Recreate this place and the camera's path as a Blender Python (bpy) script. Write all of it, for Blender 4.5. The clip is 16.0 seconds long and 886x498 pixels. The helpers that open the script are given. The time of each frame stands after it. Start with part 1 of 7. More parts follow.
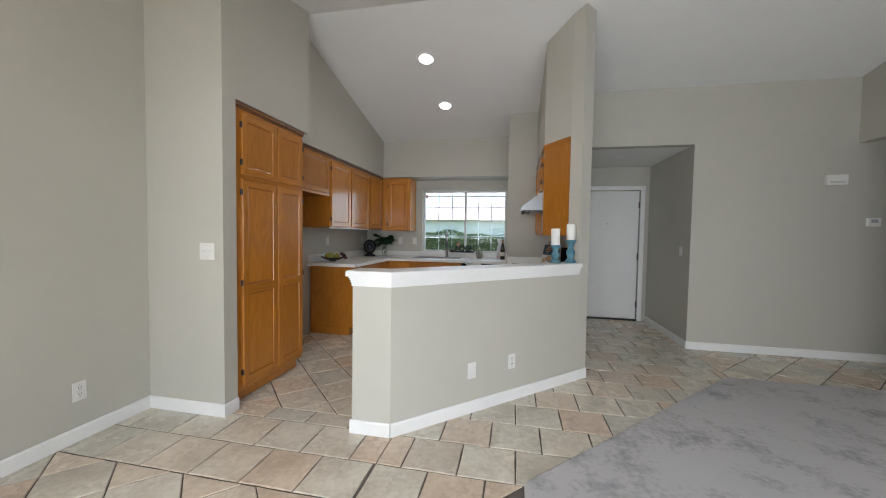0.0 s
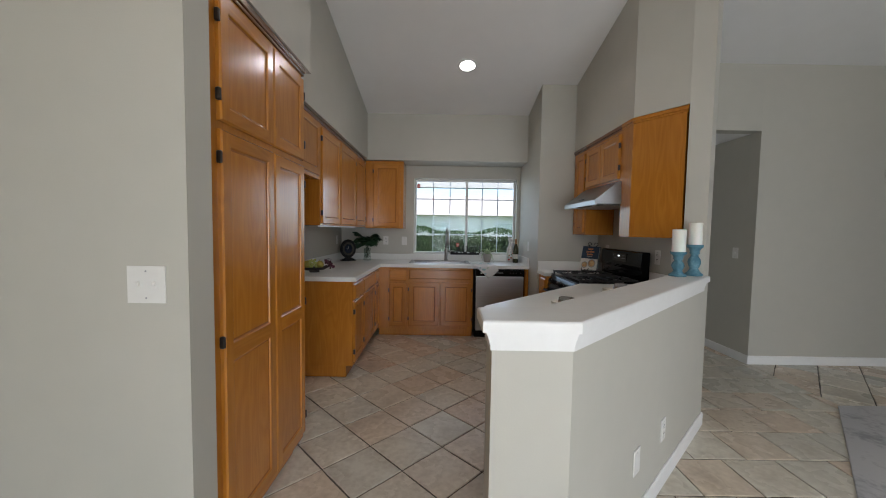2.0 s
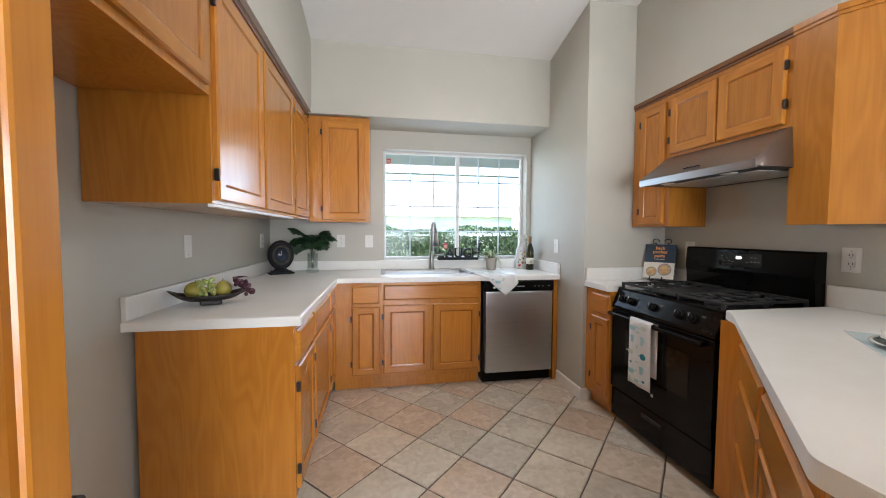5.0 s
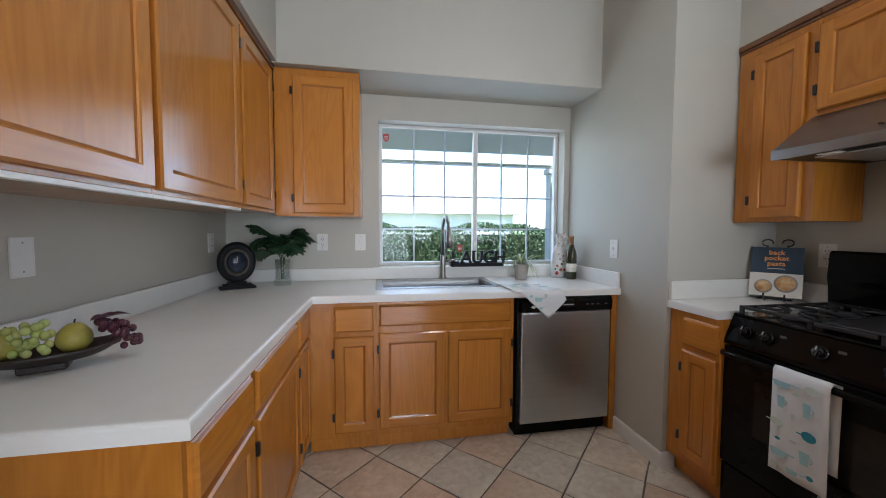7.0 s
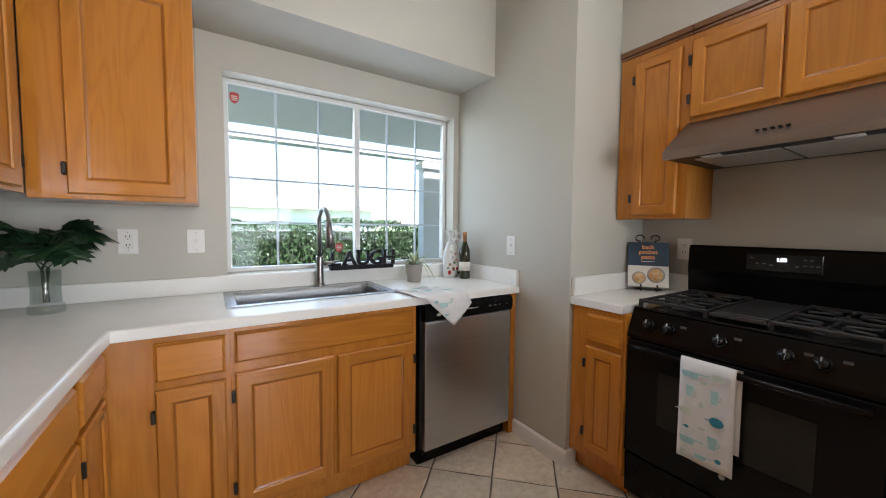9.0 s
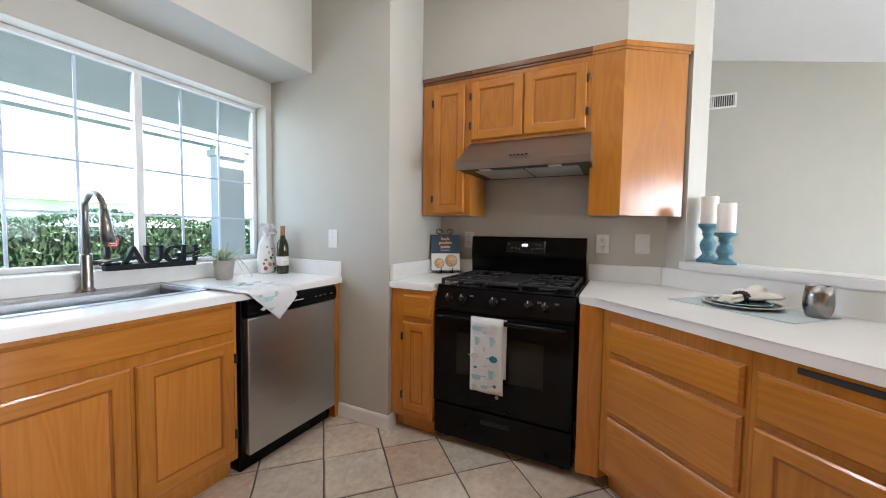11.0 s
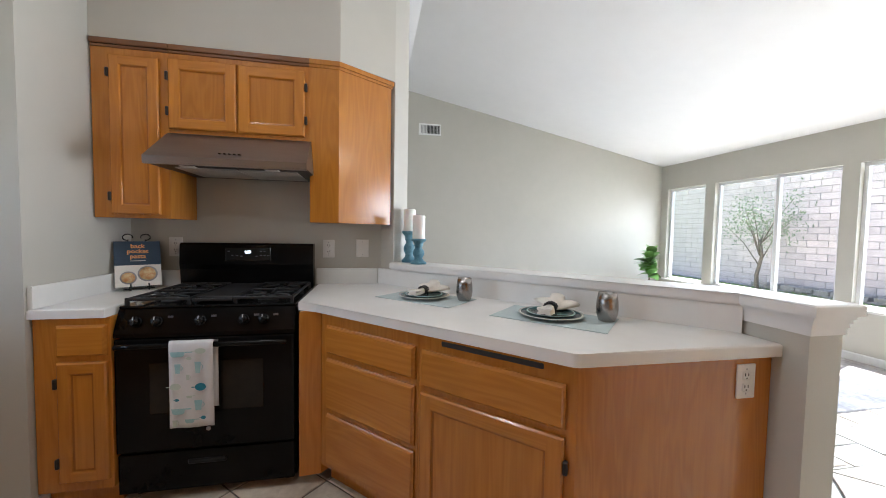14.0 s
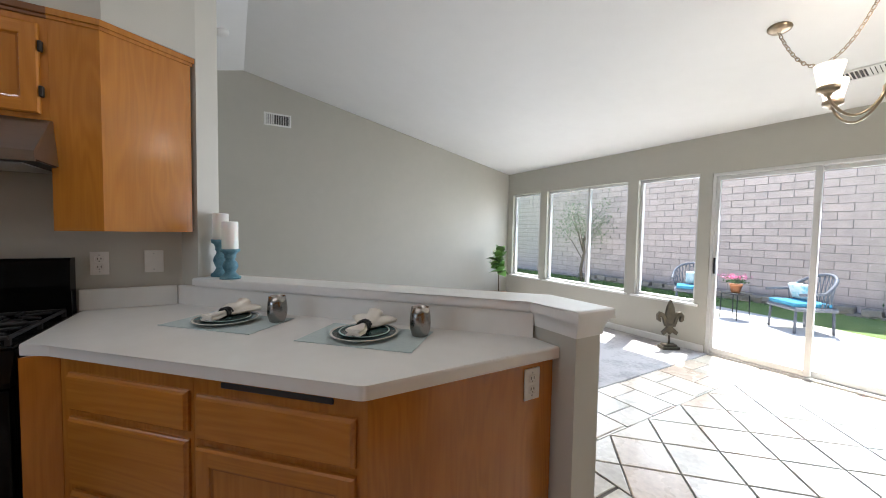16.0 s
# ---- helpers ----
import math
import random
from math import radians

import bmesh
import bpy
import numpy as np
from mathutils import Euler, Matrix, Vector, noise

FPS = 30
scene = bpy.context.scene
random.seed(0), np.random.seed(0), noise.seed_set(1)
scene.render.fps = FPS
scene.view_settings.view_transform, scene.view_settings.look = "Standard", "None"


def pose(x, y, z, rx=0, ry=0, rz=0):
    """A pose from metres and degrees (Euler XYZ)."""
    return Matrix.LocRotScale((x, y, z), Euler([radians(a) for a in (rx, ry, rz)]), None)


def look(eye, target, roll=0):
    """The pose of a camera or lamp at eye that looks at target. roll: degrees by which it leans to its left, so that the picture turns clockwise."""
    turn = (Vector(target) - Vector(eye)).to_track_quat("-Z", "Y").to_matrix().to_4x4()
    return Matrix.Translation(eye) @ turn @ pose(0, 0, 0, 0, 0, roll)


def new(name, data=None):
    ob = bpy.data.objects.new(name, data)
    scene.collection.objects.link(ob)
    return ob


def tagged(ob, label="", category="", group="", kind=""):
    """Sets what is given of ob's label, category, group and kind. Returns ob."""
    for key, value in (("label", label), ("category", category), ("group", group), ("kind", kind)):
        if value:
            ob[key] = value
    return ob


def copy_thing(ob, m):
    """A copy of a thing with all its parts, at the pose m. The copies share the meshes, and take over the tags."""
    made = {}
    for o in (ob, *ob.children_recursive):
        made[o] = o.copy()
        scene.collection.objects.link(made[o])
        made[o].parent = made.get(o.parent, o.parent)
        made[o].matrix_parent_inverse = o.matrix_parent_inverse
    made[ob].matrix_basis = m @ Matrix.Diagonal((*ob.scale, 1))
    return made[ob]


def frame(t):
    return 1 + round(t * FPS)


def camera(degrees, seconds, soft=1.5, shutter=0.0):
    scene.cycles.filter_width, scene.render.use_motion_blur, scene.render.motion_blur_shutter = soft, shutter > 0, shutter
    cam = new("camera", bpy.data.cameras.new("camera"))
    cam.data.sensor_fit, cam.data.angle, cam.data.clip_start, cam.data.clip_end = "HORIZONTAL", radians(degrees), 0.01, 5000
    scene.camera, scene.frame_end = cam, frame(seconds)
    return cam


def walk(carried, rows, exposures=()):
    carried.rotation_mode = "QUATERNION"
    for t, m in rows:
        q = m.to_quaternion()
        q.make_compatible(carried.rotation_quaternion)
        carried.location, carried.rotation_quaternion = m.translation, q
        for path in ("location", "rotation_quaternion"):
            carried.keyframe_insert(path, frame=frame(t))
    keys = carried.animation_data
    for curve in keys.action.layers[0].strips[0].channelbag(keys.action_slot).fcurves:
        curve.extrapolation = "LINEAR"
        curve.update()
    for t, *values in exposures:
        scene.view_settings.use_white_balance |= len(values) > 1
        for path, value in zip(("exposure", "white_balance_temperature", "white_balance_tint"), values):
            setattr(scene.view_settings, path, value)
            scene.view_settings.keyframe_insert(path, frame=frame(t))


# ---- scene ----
cam = camera(102.2, 16.0, soft=1.0)
PATH = [
    (0, (0.245, -0.095, 1.303), (-0.151, 1.864, 1.22), 0.9),
    (0.5, (-0.074, 0.076, 1.321), (-0.458, 2.037, 1.234), 0.9),
    (1, (-0.413, 0.281, 1.317), (-0.752, 2.25, 1.231), 0.9),
    (1.5, (-0.688, 0.584, 1.32), (-0.875, 2.572, 1.224), 0.95),
    (2, (-0.933, 0.909, 1.342), (-0.933, 2.906, 1.234), 0.9),
    (2.5, (-1.148, 1.214, 1.335), (-0.951, 3.202, 1.231), 1.0),
    (3, (-1.267, 1.573, 1.325), (-0.937, 3.542, 1.217), 1.1),
    (3.5, (-1.359, 1.866, 1.282), (-1.008, 3.833, 1.195), 0.8),
    (4, (-1.372, 2.117, 1.282), (-1.013, 4.083, 1.195), 0.7),
    (4.5, (-1.349, 2.286, 1.274), (-0.984, 4.251, 1.189), 0.5),
    (5, (-1.362, 2.472, 1.264), (-1.023, 4.441, 1.172), 0.3),
    (7.5, (-1.336, 3.465, 1.267), (-0.969, 5.428, 1.158), 0.1),
    (8, (-1.327, 3.59, 1.259), (-0.778, 5.51, 1.15), 0.1),
    (8.5, (-1.366, 3.692, 1.253), (-0.553, 5.516, 1.134), 0.3),
    (9, (-1.412, 3.742, 1.252), (-0.326, 5.417, 1.138), 0.5),
    (9.5, (-1.454, 3.736, 1.249), (-0.11, 5.213, 1.136), 0.6),
    (10, (-1.508, 3.696, 1.248), (0.029, 4.971, 1.137), 0.7),
    (12.5, (-1.711, 3.696, 1.155), (0.256, 4.04, 1.058), 0.9),
    (13, (-1.7, 3.665, 1.18), (0.292, 3.815, 1.081), 1.0),
    (13.5, (-1.675, 3.568, 1.225), (0.318, 3.442, 1.127), 1.0),
    (14, (-1.635, 3.502, 1.265), (0.326, 3.121, 1.172), 1.0),
    (14.5, (-1.632, 3.448, 1.302), (0.274, 2.85, 1.208), 1.1),
    (15, (-1.626, 3.363, 1.314), (0.221, 2.601, 1.223), 1.1),
    (15.5, (-1.619, 3.277, 1.323), (0.161, 2.37, 1.231), 1.0),
    (16, (-1.61, 3.208, 1.33), (0.114, 2.198, 1.237), 1.0),
]
walk(cam, [(t, look(eye, target, roll)) for t, eye, target, roll in PATH],
     exposures=[(t, stops, kelvin, 14) for t, stops, kelvin in ((0, 1.54, 6540), (1.5, 1.34, 6560), (2.0, 1.24, 6560), (2.5, 1.6, 6540), (3.5, 2.22, 6500), (4, 2.24, 6500), (5, 2.62, 6480), (7.5, 2.0, 6050), (8.0, 2.12, 6150), (8.5, 2.38, 6420), (9.25, 2.46, 6560), (10, 2.58, 6360), (12.5, 3.04, 6180), (14, 2.46, 6160), (15, 2.16, 6200), (16, 1.82, 6250))])

# ---- light ----
world = bpy.data.worlds.new("daylight")
scene.world = world
world.use_nodes = True
SUN_EL, SUN_AZ = 66.0, 160.0
wn = world.node_tree
sky = wn.nodes.new("ShaderNodeTexSky")
sky.sky_type, sky.sun_disc = "NISHITA", False
sky.sun_elevation, sky.sun_rotation = radians(SUN_EL), radians(SUN_AZ)
wn.nodes["Background"].inputs["Strength"].default_value = 0.15
wn.links.new(sky.outputs["Color"], wn.nodes["Background"].inputs["Color"])


def area(name, m, energy, width, height, color, spread=180):
    data = bpy.data.lights.new(name, "AREA")
    data.shape, data.size, data.size_y, data.energy, data.color = "RECTANGLE", width, height, energy, color
    data.spread = radians(spread)
    ob = new(name, data)
    ob.matrix_world = m
    return ob


sun_from = Vector((math.sin(radians(SUN_AZ)) * math.cos(radians(SUN_EL)), math.cos(radians(SUN_AZ)) * math.cos(radians(SUN_EL)), math.sin(radians(SUN_EL))))
sun_data = bpy.data.lights.new("sun", "SUN")
sun_data.energy, sun_data.angle, sun_data.color = 5.0, radians(0.6), (1, 0.95, 0.88)
new("sun", sun_data).matrix_world = look(sun_from * 30, (0, 0, 0))
# sky light that enters by the glazed openings
SKYCOL = (0.86, 0.94, 1.0)
area("slider_skylight", look((-0.5, -1.62, 1.10), (-0.5, 2, -0.1)), 18, 1.65, 1.95, SKYCOL, 125)
area("living_skylight", look((2.05, -1.62, 1.35), (1.9, 2, 0.35)), 16, 3.1, 1.45, SKYCOL, 125)
area("kitchen_skylight", look((-0.62, 6.16, 1.55), (-0.62, 3, 0.7)), 2.1, 1.4, 1.0, SKYCOL)


# ---- materials ----
def mat(name, col, rough=0.5, metal=0.0, col2=None, scale=8.0, detail=4.0, bump=0.0, bscale=60.0, stretch=(1, 1, 1), coat=0.0, vary=0.0, spec=0.5, contrast=(0.35, 0.65), rvary=0.0, trans=0.0, emit=None, sub=0.0):
    """A principled material: two-scale colour noise, roughness noise, fine bump and a shift by the object's random number."""
    m = bpy.data.materials.new(name)
    m.use_nodes = True
    n, l = m.node_tree.nodes, m.node_tree.links
    b = n["Principled BSDF"]
    b.inputs["Roughness"].default_value, b.inputs["Metallic"].default_value = rough, metal
    b.inputs["Specular IOR Level"].default_value, b.inputs["Coat Weight"].default_value = spec, coat
    b.inputs["Coat Roughness"].default_value, b.inputs["Transmission Weight"].default_value = 0.12, trans
    b.inputs["Subsurface Weight"].default_value = sub
    b.inputs["Base Color"].default_value = (*col, 1)
    if emit:
        b.inputs["Emission Color"].default_value, b.inputs["Emission Strength"].default_value = (*emit[:3], 1), emit[3]
    co = n.new("ShaderNodeTexCoord")
    info = n.new("ShaderNodeObjectInfo")
    shift = n.new("ShaderNodeVectorMath")
    shift.operation = "MULTIPLY_ADD"
    l.new(co.outputs["Object"], shift.inputs[0])
    shift.inputs[1].default_value = stretch
    spread = n.new("ShaderNodeMath")
    spread.operation, spread.inputs[1].default_value = "MULTIPLY", 37.0
    l.new(info.outputs["Random"], spread.inputs[0])
    l.new(spread.outputs[0], shift.inputs[2])
    vec = shift.outputs[0]
    if col2:
        t1 = n.new("ShaderNodeTexNoise")
        t1.inputs["Scale"].default_value, t1.inputs["Detail"].default_value = scale, detail
        l.new(vec, t1.inputs["Vector"])
        t2 = n.new("ShaderNodeTexNoise")
        t2.inputs["Scale"].default_value, t2.inputs["Detail"].default_value = scale * 7, 3
        l.new(vec, t2.inputs["Vector"])
        mix0 = n.new("ShaderNodeMath")
        mix0.operation, mix0.inputs[1].default_value = "MULTIPLY_ADD", 0.35
        l.new(t2.outputs["Fac"], mix0.inputs[0])
        sc = n.new("ShaderNodeMath")
        sc.operation, sc.inputs[1].default_value = "MULTIPLY", 0.65
        l.new(t1.outputs["Fac"], sc.inputs[0])
        l.new(sc.outputs[0], mix0.inputs[2])
        ramp = n.new("ShaderNodeMapRange")
        ramp.inputs["From Min"].default_value, ramp.inputs["From Max"].default_value = contrast
        l.new(mix0.outputs[0], ramp.inputs["Value"])
        mx = n.new("ShaderNodeMix")
        mx.data_type = "RGBA"
        mx.inputs["A"].default_value, mx.inputs["B"].default_value = (*col, 1), (*col2, 1)
        l.new(ramp.outputs[0], mx.inputs["Factor"])
        out = mx.outputs["Result"]
        if vary:
            hs = n.new("ShaderNodeHueSaturation")
            vr = n.new("ShaderNodeMapRange")
            vr.inputs["To Min"].default_value, vr.inputs["To Max"].default_value = 1 - vary, 1 + vary
            l.new(info.outputs["Random"], vr.inputs["Value"])
            l.new(vr.outputs[0], hs.inputs["Value"])
            l.new(out, hs.inputs["Color"])
            out = hs.outputs["Color"]
        l.new(out, b.inputs["Base Color"])
        if rvary:
            rr = n.new("ShaderNodeMapRange")
            rr.inputs["To Min"].default_value, rr.inputs["To Max"].default_value = rough - rvary, rough + rvary
            l.new(t1.outputs["Fac"], rr.inputs["Value"])
            l.new(rr.outputs[0], b.inputs["Roughness"])
    if bump:
        tb = n.new("ShaderNodeTexNoise")
        tb.inputs["Scale"].default_value, tb.inputs["Detail"].default_value = bscale, 5
        l.new(vec, tb.inputs["Vector"])
        bp = n.new("ShaderNodeBump")
        bp.inputs["Strength"].default_value, bp.inputs["Distance"].default_value = bump, 0.004
        l.new(tb.outputs["Fac"], bp.inputs["Height"])
        l.new(bp.outputs["Normal"], b.inputs["Normal"])
    return m


def oak(name, axis, light=(0.56, 0.222, 0.029), dark=(0.29, 0.090, 0.009), rough=0.22):
    """Honey oak: long pores and cathedral figure along one axis, under satin varnish."""
    m = bpy.data.materials.new(name)
    m.use_nodes = True
    n, l = m.node_tree.nodes, m.node_tree.links
    b = n["Principled BSDF"]
    b.inputs["Roughness"].default_value = rough
    b.inputs["Coat Weight"].default_value, b.inputs["Coat Roughness"].default_value = 0.32, 0.12
    b.inputs["Specular IOR Level"].default_value = 0.5
    co, info = n.new("ShaderNodeTexCoord"), n.new("ShaderNodeObjectInfo")

    def scaled(s):
        v = n.new("ShaderNodeVectorMath")
        v.operation = "MULTIPLY_ADD"
        long, across = s
        v.inputs[1].default_value = (long, across, across) if axis == "x" else (across, across, long)
        w = n.new("ShaderNodeMath")
        w.operation, w.inputs[1].default_value = "MULTIPLY", 23.0
        l.new(info.outputs["Random"], w.inputs[0])
        l.new(co.outputs["Object"], v.inputs[0])
        l.new(w.outputs[0], v.inputs[2])
        return v.outputs[0]

    fig = n.new("ShaderNodeTexNoise")
    fig.inputs["Scale"].default_value, fig.inputs["Detail"].default_value, fig.inputs["Distortion"].default_value = 1.0, 2.0, 0.6
    l.new(scaled((0.9, 7.0)), fig.inputs["Vector"])
    rings = n.new("ShaderNodeMath")
    rings.operation, rings.inputs[1].default_value = "MULTIPLY", 64.0
    l.new(fig.outputs["Fac"], rings.inputs[0])
    wave = n.new("ShaderNodeMath")
    wave.operation = "SINE"
    l.new(rings.outputs[0], wave.inputs[0])
    w01 = n.new("ShaderNodeMapRange")
    w01.inputs["From Min"].default_value, w01.inputs["From Max"].default_value = -1.0, 1.3
    l.new(wave.outputs[0], w01.inputs["Value"])
    pores = n.new("ShaderNodeTexNoise")
    pores.inputs["Scale"].default_value, pores.inputs["Detail"].default_value = 1.0, 4.0
    l.new(scaled((5.0, 150.0)), pores.inputs["Vector"])
    pr = n.new("ShaderNodeMapRange")
    pr.inputs["From Min"].default_value, pr.inputs["From Max"].default_value = 0.42, 0.7
    l.new(pores.outputs["Fac"], pr.inputs["Value"])
    fac = n.new("ShaderNodeMath")
    fac.operation, fac.inputs[1].default_value = "MULTIPLY", 0.20
    l.new(w01.outputs[0], fac.inputs[0])
    add = n.new("ShaderNodeMath")
    add.operation, add.inputs[1].default_value = "MULTIPLY_ADD", 0.12
    l.new(pr.outputs[0], add.inputs[0])
    l.new(fac.outputs[0], add.inputs[2])
    broad = n.new("ShaderNodeTexNoise")
    broad.inputs["Scale"].default_value, broad.inputs["Detail"].default_value = 1.0, 2.0
    l.new(scaled((1.4, 5.0)), broad.inputs["Vector"])
    add2 = n.new("ShaderNodeMath")
    add2.operation, add2.inputs[1].default_value = "MULTIPLY_ADD", 0.42
    l.new(broad.outputs["Fac"], add2.inputs[0])
    l.new(add.outputs[0], add2.inputs[2])
    mx = n.new("ShaderNodeMix")
    mx.data_type = "RGBA"
    mx.inputs["A"].default_value, mx.inputs["B"].default_value = (*light, 1), (*dark, 1)
    l.new(add2.outputs[0], mx.inputs["Factor"])
    hs = n.new("ShaderNodeHueSaturation")
    vr = n.new("ShaderNodeMapRange")
    vr.inputs["To Min"].default_value, vr.inputs["To Max"].default_value = 0.90, 1.10
    l.new(info.outputs["Random"], vr.inputs["Value"])
    l.new(vr.outputs[0], hs.inputs["Value"])
    l.new(mx.outputs["Result"], hs.inputs["Color"])
    l.new(hs.outputs["Color"], b.inputs["Base Color"])
    bp = n.new("ShaderNodeBump")
    bp.inputs["Strength"].default_value, bp.inputs["Distance"].default_value = 0.12, 0.002
    l.new(pores.outputs["Fac"], bp.inputs["Height"])
    l.new(bp.outputs["Normal"], b.inputs["Normal"])
    return m


M = {}
M["wall"] = mat("greige_paint", (0.497, 0.480, 0.424), 0.55, col2=(0.468, 0.457, 0.402), scale=1.2, bump=0.10, bscale=190)
M["ceiling"] = mat("white_ceiling_paint", (0.80, 0.80, 0.79), 0.8, col2=(0.77, 0.77, 0.76), scale=1.0, bump=0.14, bscale=150)
M["white"] = mat("white_trim_paint", (0.80, 0.80, 0.79), 0.38, col2=(0.75, 0.75, 0.73), scale=3, bump=0.03)
M["door_white"] = mat("white_door_paint", (0.78, 0.78, 0.77), 0.42, col2=(0.74, 0.74, 0.73), scale=2)
M["oak_v"] = oak("honey_oak_upright", "z")
M["oak_h"] = oak("honey_oak_level", "x")
# darker oak for the cabinets' top strips and the peninsula toe kick
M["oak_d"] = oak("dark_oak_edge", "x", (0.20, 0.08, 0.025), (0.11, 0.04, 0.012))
# darker oak for the recessed ring round each door panel
M["oak_groove"] = oak("darker_oak_groove", "z", (0.36, 0.125, 0.015), (0.22, 0.070, 0.007))
M["counter"] = mat("white_laminate", (0.80, 0.80, 0.775), 0.30, col2=(0.75, 0.75, 0.72), scale=2.5, rvary=0.05)
M["plate"] = mat("white_plastic", (0.74, 0.73, 0.70), 0.35, col2=(0.70, 0.69, 0.66), scale=5)
M["slot"] = mat("dark_slot", (0.03, 0.03, 0.03), 0.6)
M["steel"] = mat("brushed_steel", (0.55, 0.57, 0.59), 0.30, 1.0, col2=(0.48, 0.50, 0.52), scale=3, stretch=(1, 1, 60), bump=0.05, bscale=40)
M["steel_x"] = mat("brushed_steel_level", (0.31, 0.32, 0.34), 0.30, 1.0, col2=(0.28, 0.29, 0.305), scale=2, stretch=(1, 8, 8))
M["sinksteel"] = mat("satin_sink_steel", (0.33, 0.34, 0.35), 0.36, 1.0, col2=(0.27, 0.275, 0.28), scale=5, stretch=(40, 4, 4))
M["black"] = mat("black_enamel", (0.004, 0.004, 0.0042), 0.13, col2=(0.006, 0.006, 0.006), scale=4, rvary=0.04, spec=0.14)
M["iron"] = mat("cast_iron", (0.010, 0.010, 0.011), 0.5, col2=(0.018, 0.018, 0.018), scale=30, bump=0.2)
M["blackmatte"] = mat("black_plastic", (0.010, 0.010, 0.0105), 0.42, col2=(0.015, 0.015, 0.015), scale=9, spec=0.3)
M["ovenglass"] = mat("dark_oven_glass", (0.010, 0.009, 0.008), 0.10, col2=(0.018, 0.016, 0.012), scale=5, spec=0.3)
M["grout"] = mat("grey_brown_grout", (0.15, 0.128, 0.106), 0.9, col2=(0.09, 0.076, 0.064), scale=12, bump=0.4)
M["tile"] = mat("glazed_beige_tile", (0.72, 0.655, 0.565), 0.27, col2=(0.48, 0.41, 0.335), scale=4.5, detail=6.0, bump=0.16, bscale=22, rvary=0.10, contrast=(0.36, 0.66))


def tint_by_piece(m, stops):
    """Multiply a material's colour by a tint picked by each object's random number."""
    n, l = m.node_tree.nodes, m.node_tree.links
    b = n["Principled BSDF"]
    base = b.inputs["Base Color"].links[0].from_socket
    info, ramp, mul = n.new("ShaderNodeObjectInfo"), n.new("ShaderNodeValToRGB"), n.new("ShaderNodeMix")
    ramp.color_ramp.interpolation = "LINEAR"
    while len(ramp.color_ramp.elements) < len(stops):
        ramp.color_ramp.elements.new(0.5)
    for e, (p, c) in zip(ramp.color_ramp.elements, stops):
        e.position, e.color = p, (*c, 1)
    mul.data_type, mul.blend_type = "RGBA", "MULTIPLY"
    mul.inputs["Factor"].default_value = 1.0
    l.new(info.outputs["Random"], ramp.inputs["Fac"])
    l.new(base, mul.inputs["A"])
    l.new(ramp.outputs["Color"], mul.inputs["B"])
    l.new(mul.outputs["Result"], b.inputs["Base Color"])


tint_by_piece(M["tile"], [(0.0, (0.88, 0.94, 0.95)), (0.28, (1.05, 1.06, 1.03)), (0.52, (0.94, 0.97, 0.96)), (0.74, (1.05, 1.0, 0.94)), (0.88, (1.0, 0.90, 0.82)), (1.0, (0.94, 0.82, 0.74))])
M["carpet"] = mat("grey_carpet", (0.53, 0.515, 0.515), 0.95, col2=(0.34, 0.33, 0.335), scale=4.2, detail=7, bump=0.9, bscale=420, spec=0.1, contrast=(0.50, 0.66))
M["bronze"] = mat("dark_bronze", (0.035, 0.03, 0.026), 0.42, 0.7, col2=(0.05, 0.04, 0.03), scale=20)


# ---- building helpers ----
def box(bm, x0, x1, y0, y1, z0, z1, bevel=0.0, seg=1):
    """A box in bm, its edges rounded by bevel; returns its faces."""
    vs = [bm.verts.new(p) for p in ((x0, y0, z0), (x1, y0, z0), (x1, y1, z0), (x0, y1, z0), (x0, y0, z1), (x1, y0, z1), (x1, y1, z1), (x0, y1, z1))]
    fs = [bm.faces.new([vs[i] for i in q]) for q in ((3, 2, 1, 0), (4, 5, 6, 7), (0, 1, 5, 4), (1, 2, 6, 5), (2, 3, 7, 6), (3, 0, 4, 7))]
    if bevel:
        es = list({e for f in fs for e in f.edges})
        bmesh.ops.bevel(bm, geom=es, offset=bevel, segments=seg, profile=0.7, affect="EDGES")
    return fs


def boxes(*rows, bevel=0.0, seg=1):
    bm = bmesh.new()
    for r in rows:
        box(bm, *r, bevel=bevel, seg=seg)
    return bm


def prism(outline, z0, z1, bm=None, bevel=0.0, seg=2, tops=None):
    """An upright prism over a plan outline (counter-clockwise); tops: a function that gives the top's height at x, y."""
    bm = bm or bmesh.new()
    lo = [bm.verts.new((x, y, z0)) for x, y in outline]
    hi = [bm.verts.new((x, y, tops(x, y) if tops else z1)) for x, y in outline]
    fs = [bm.faces.new(lo[::-1]), bm.faces.new(hi)]
    n = len(outline)
    for i in range(n):
        fs.append(bm.faces.new((lo[i], lo[(i + 1) % n], hi[(i + 1) % n], hi[i])))
    if bevel:
        bmesh.ops.bevel(bm, geom=list(fs[1].edges), offset=bevel, segments=seg, profile=0.6, affect="EDGES")
    return bm


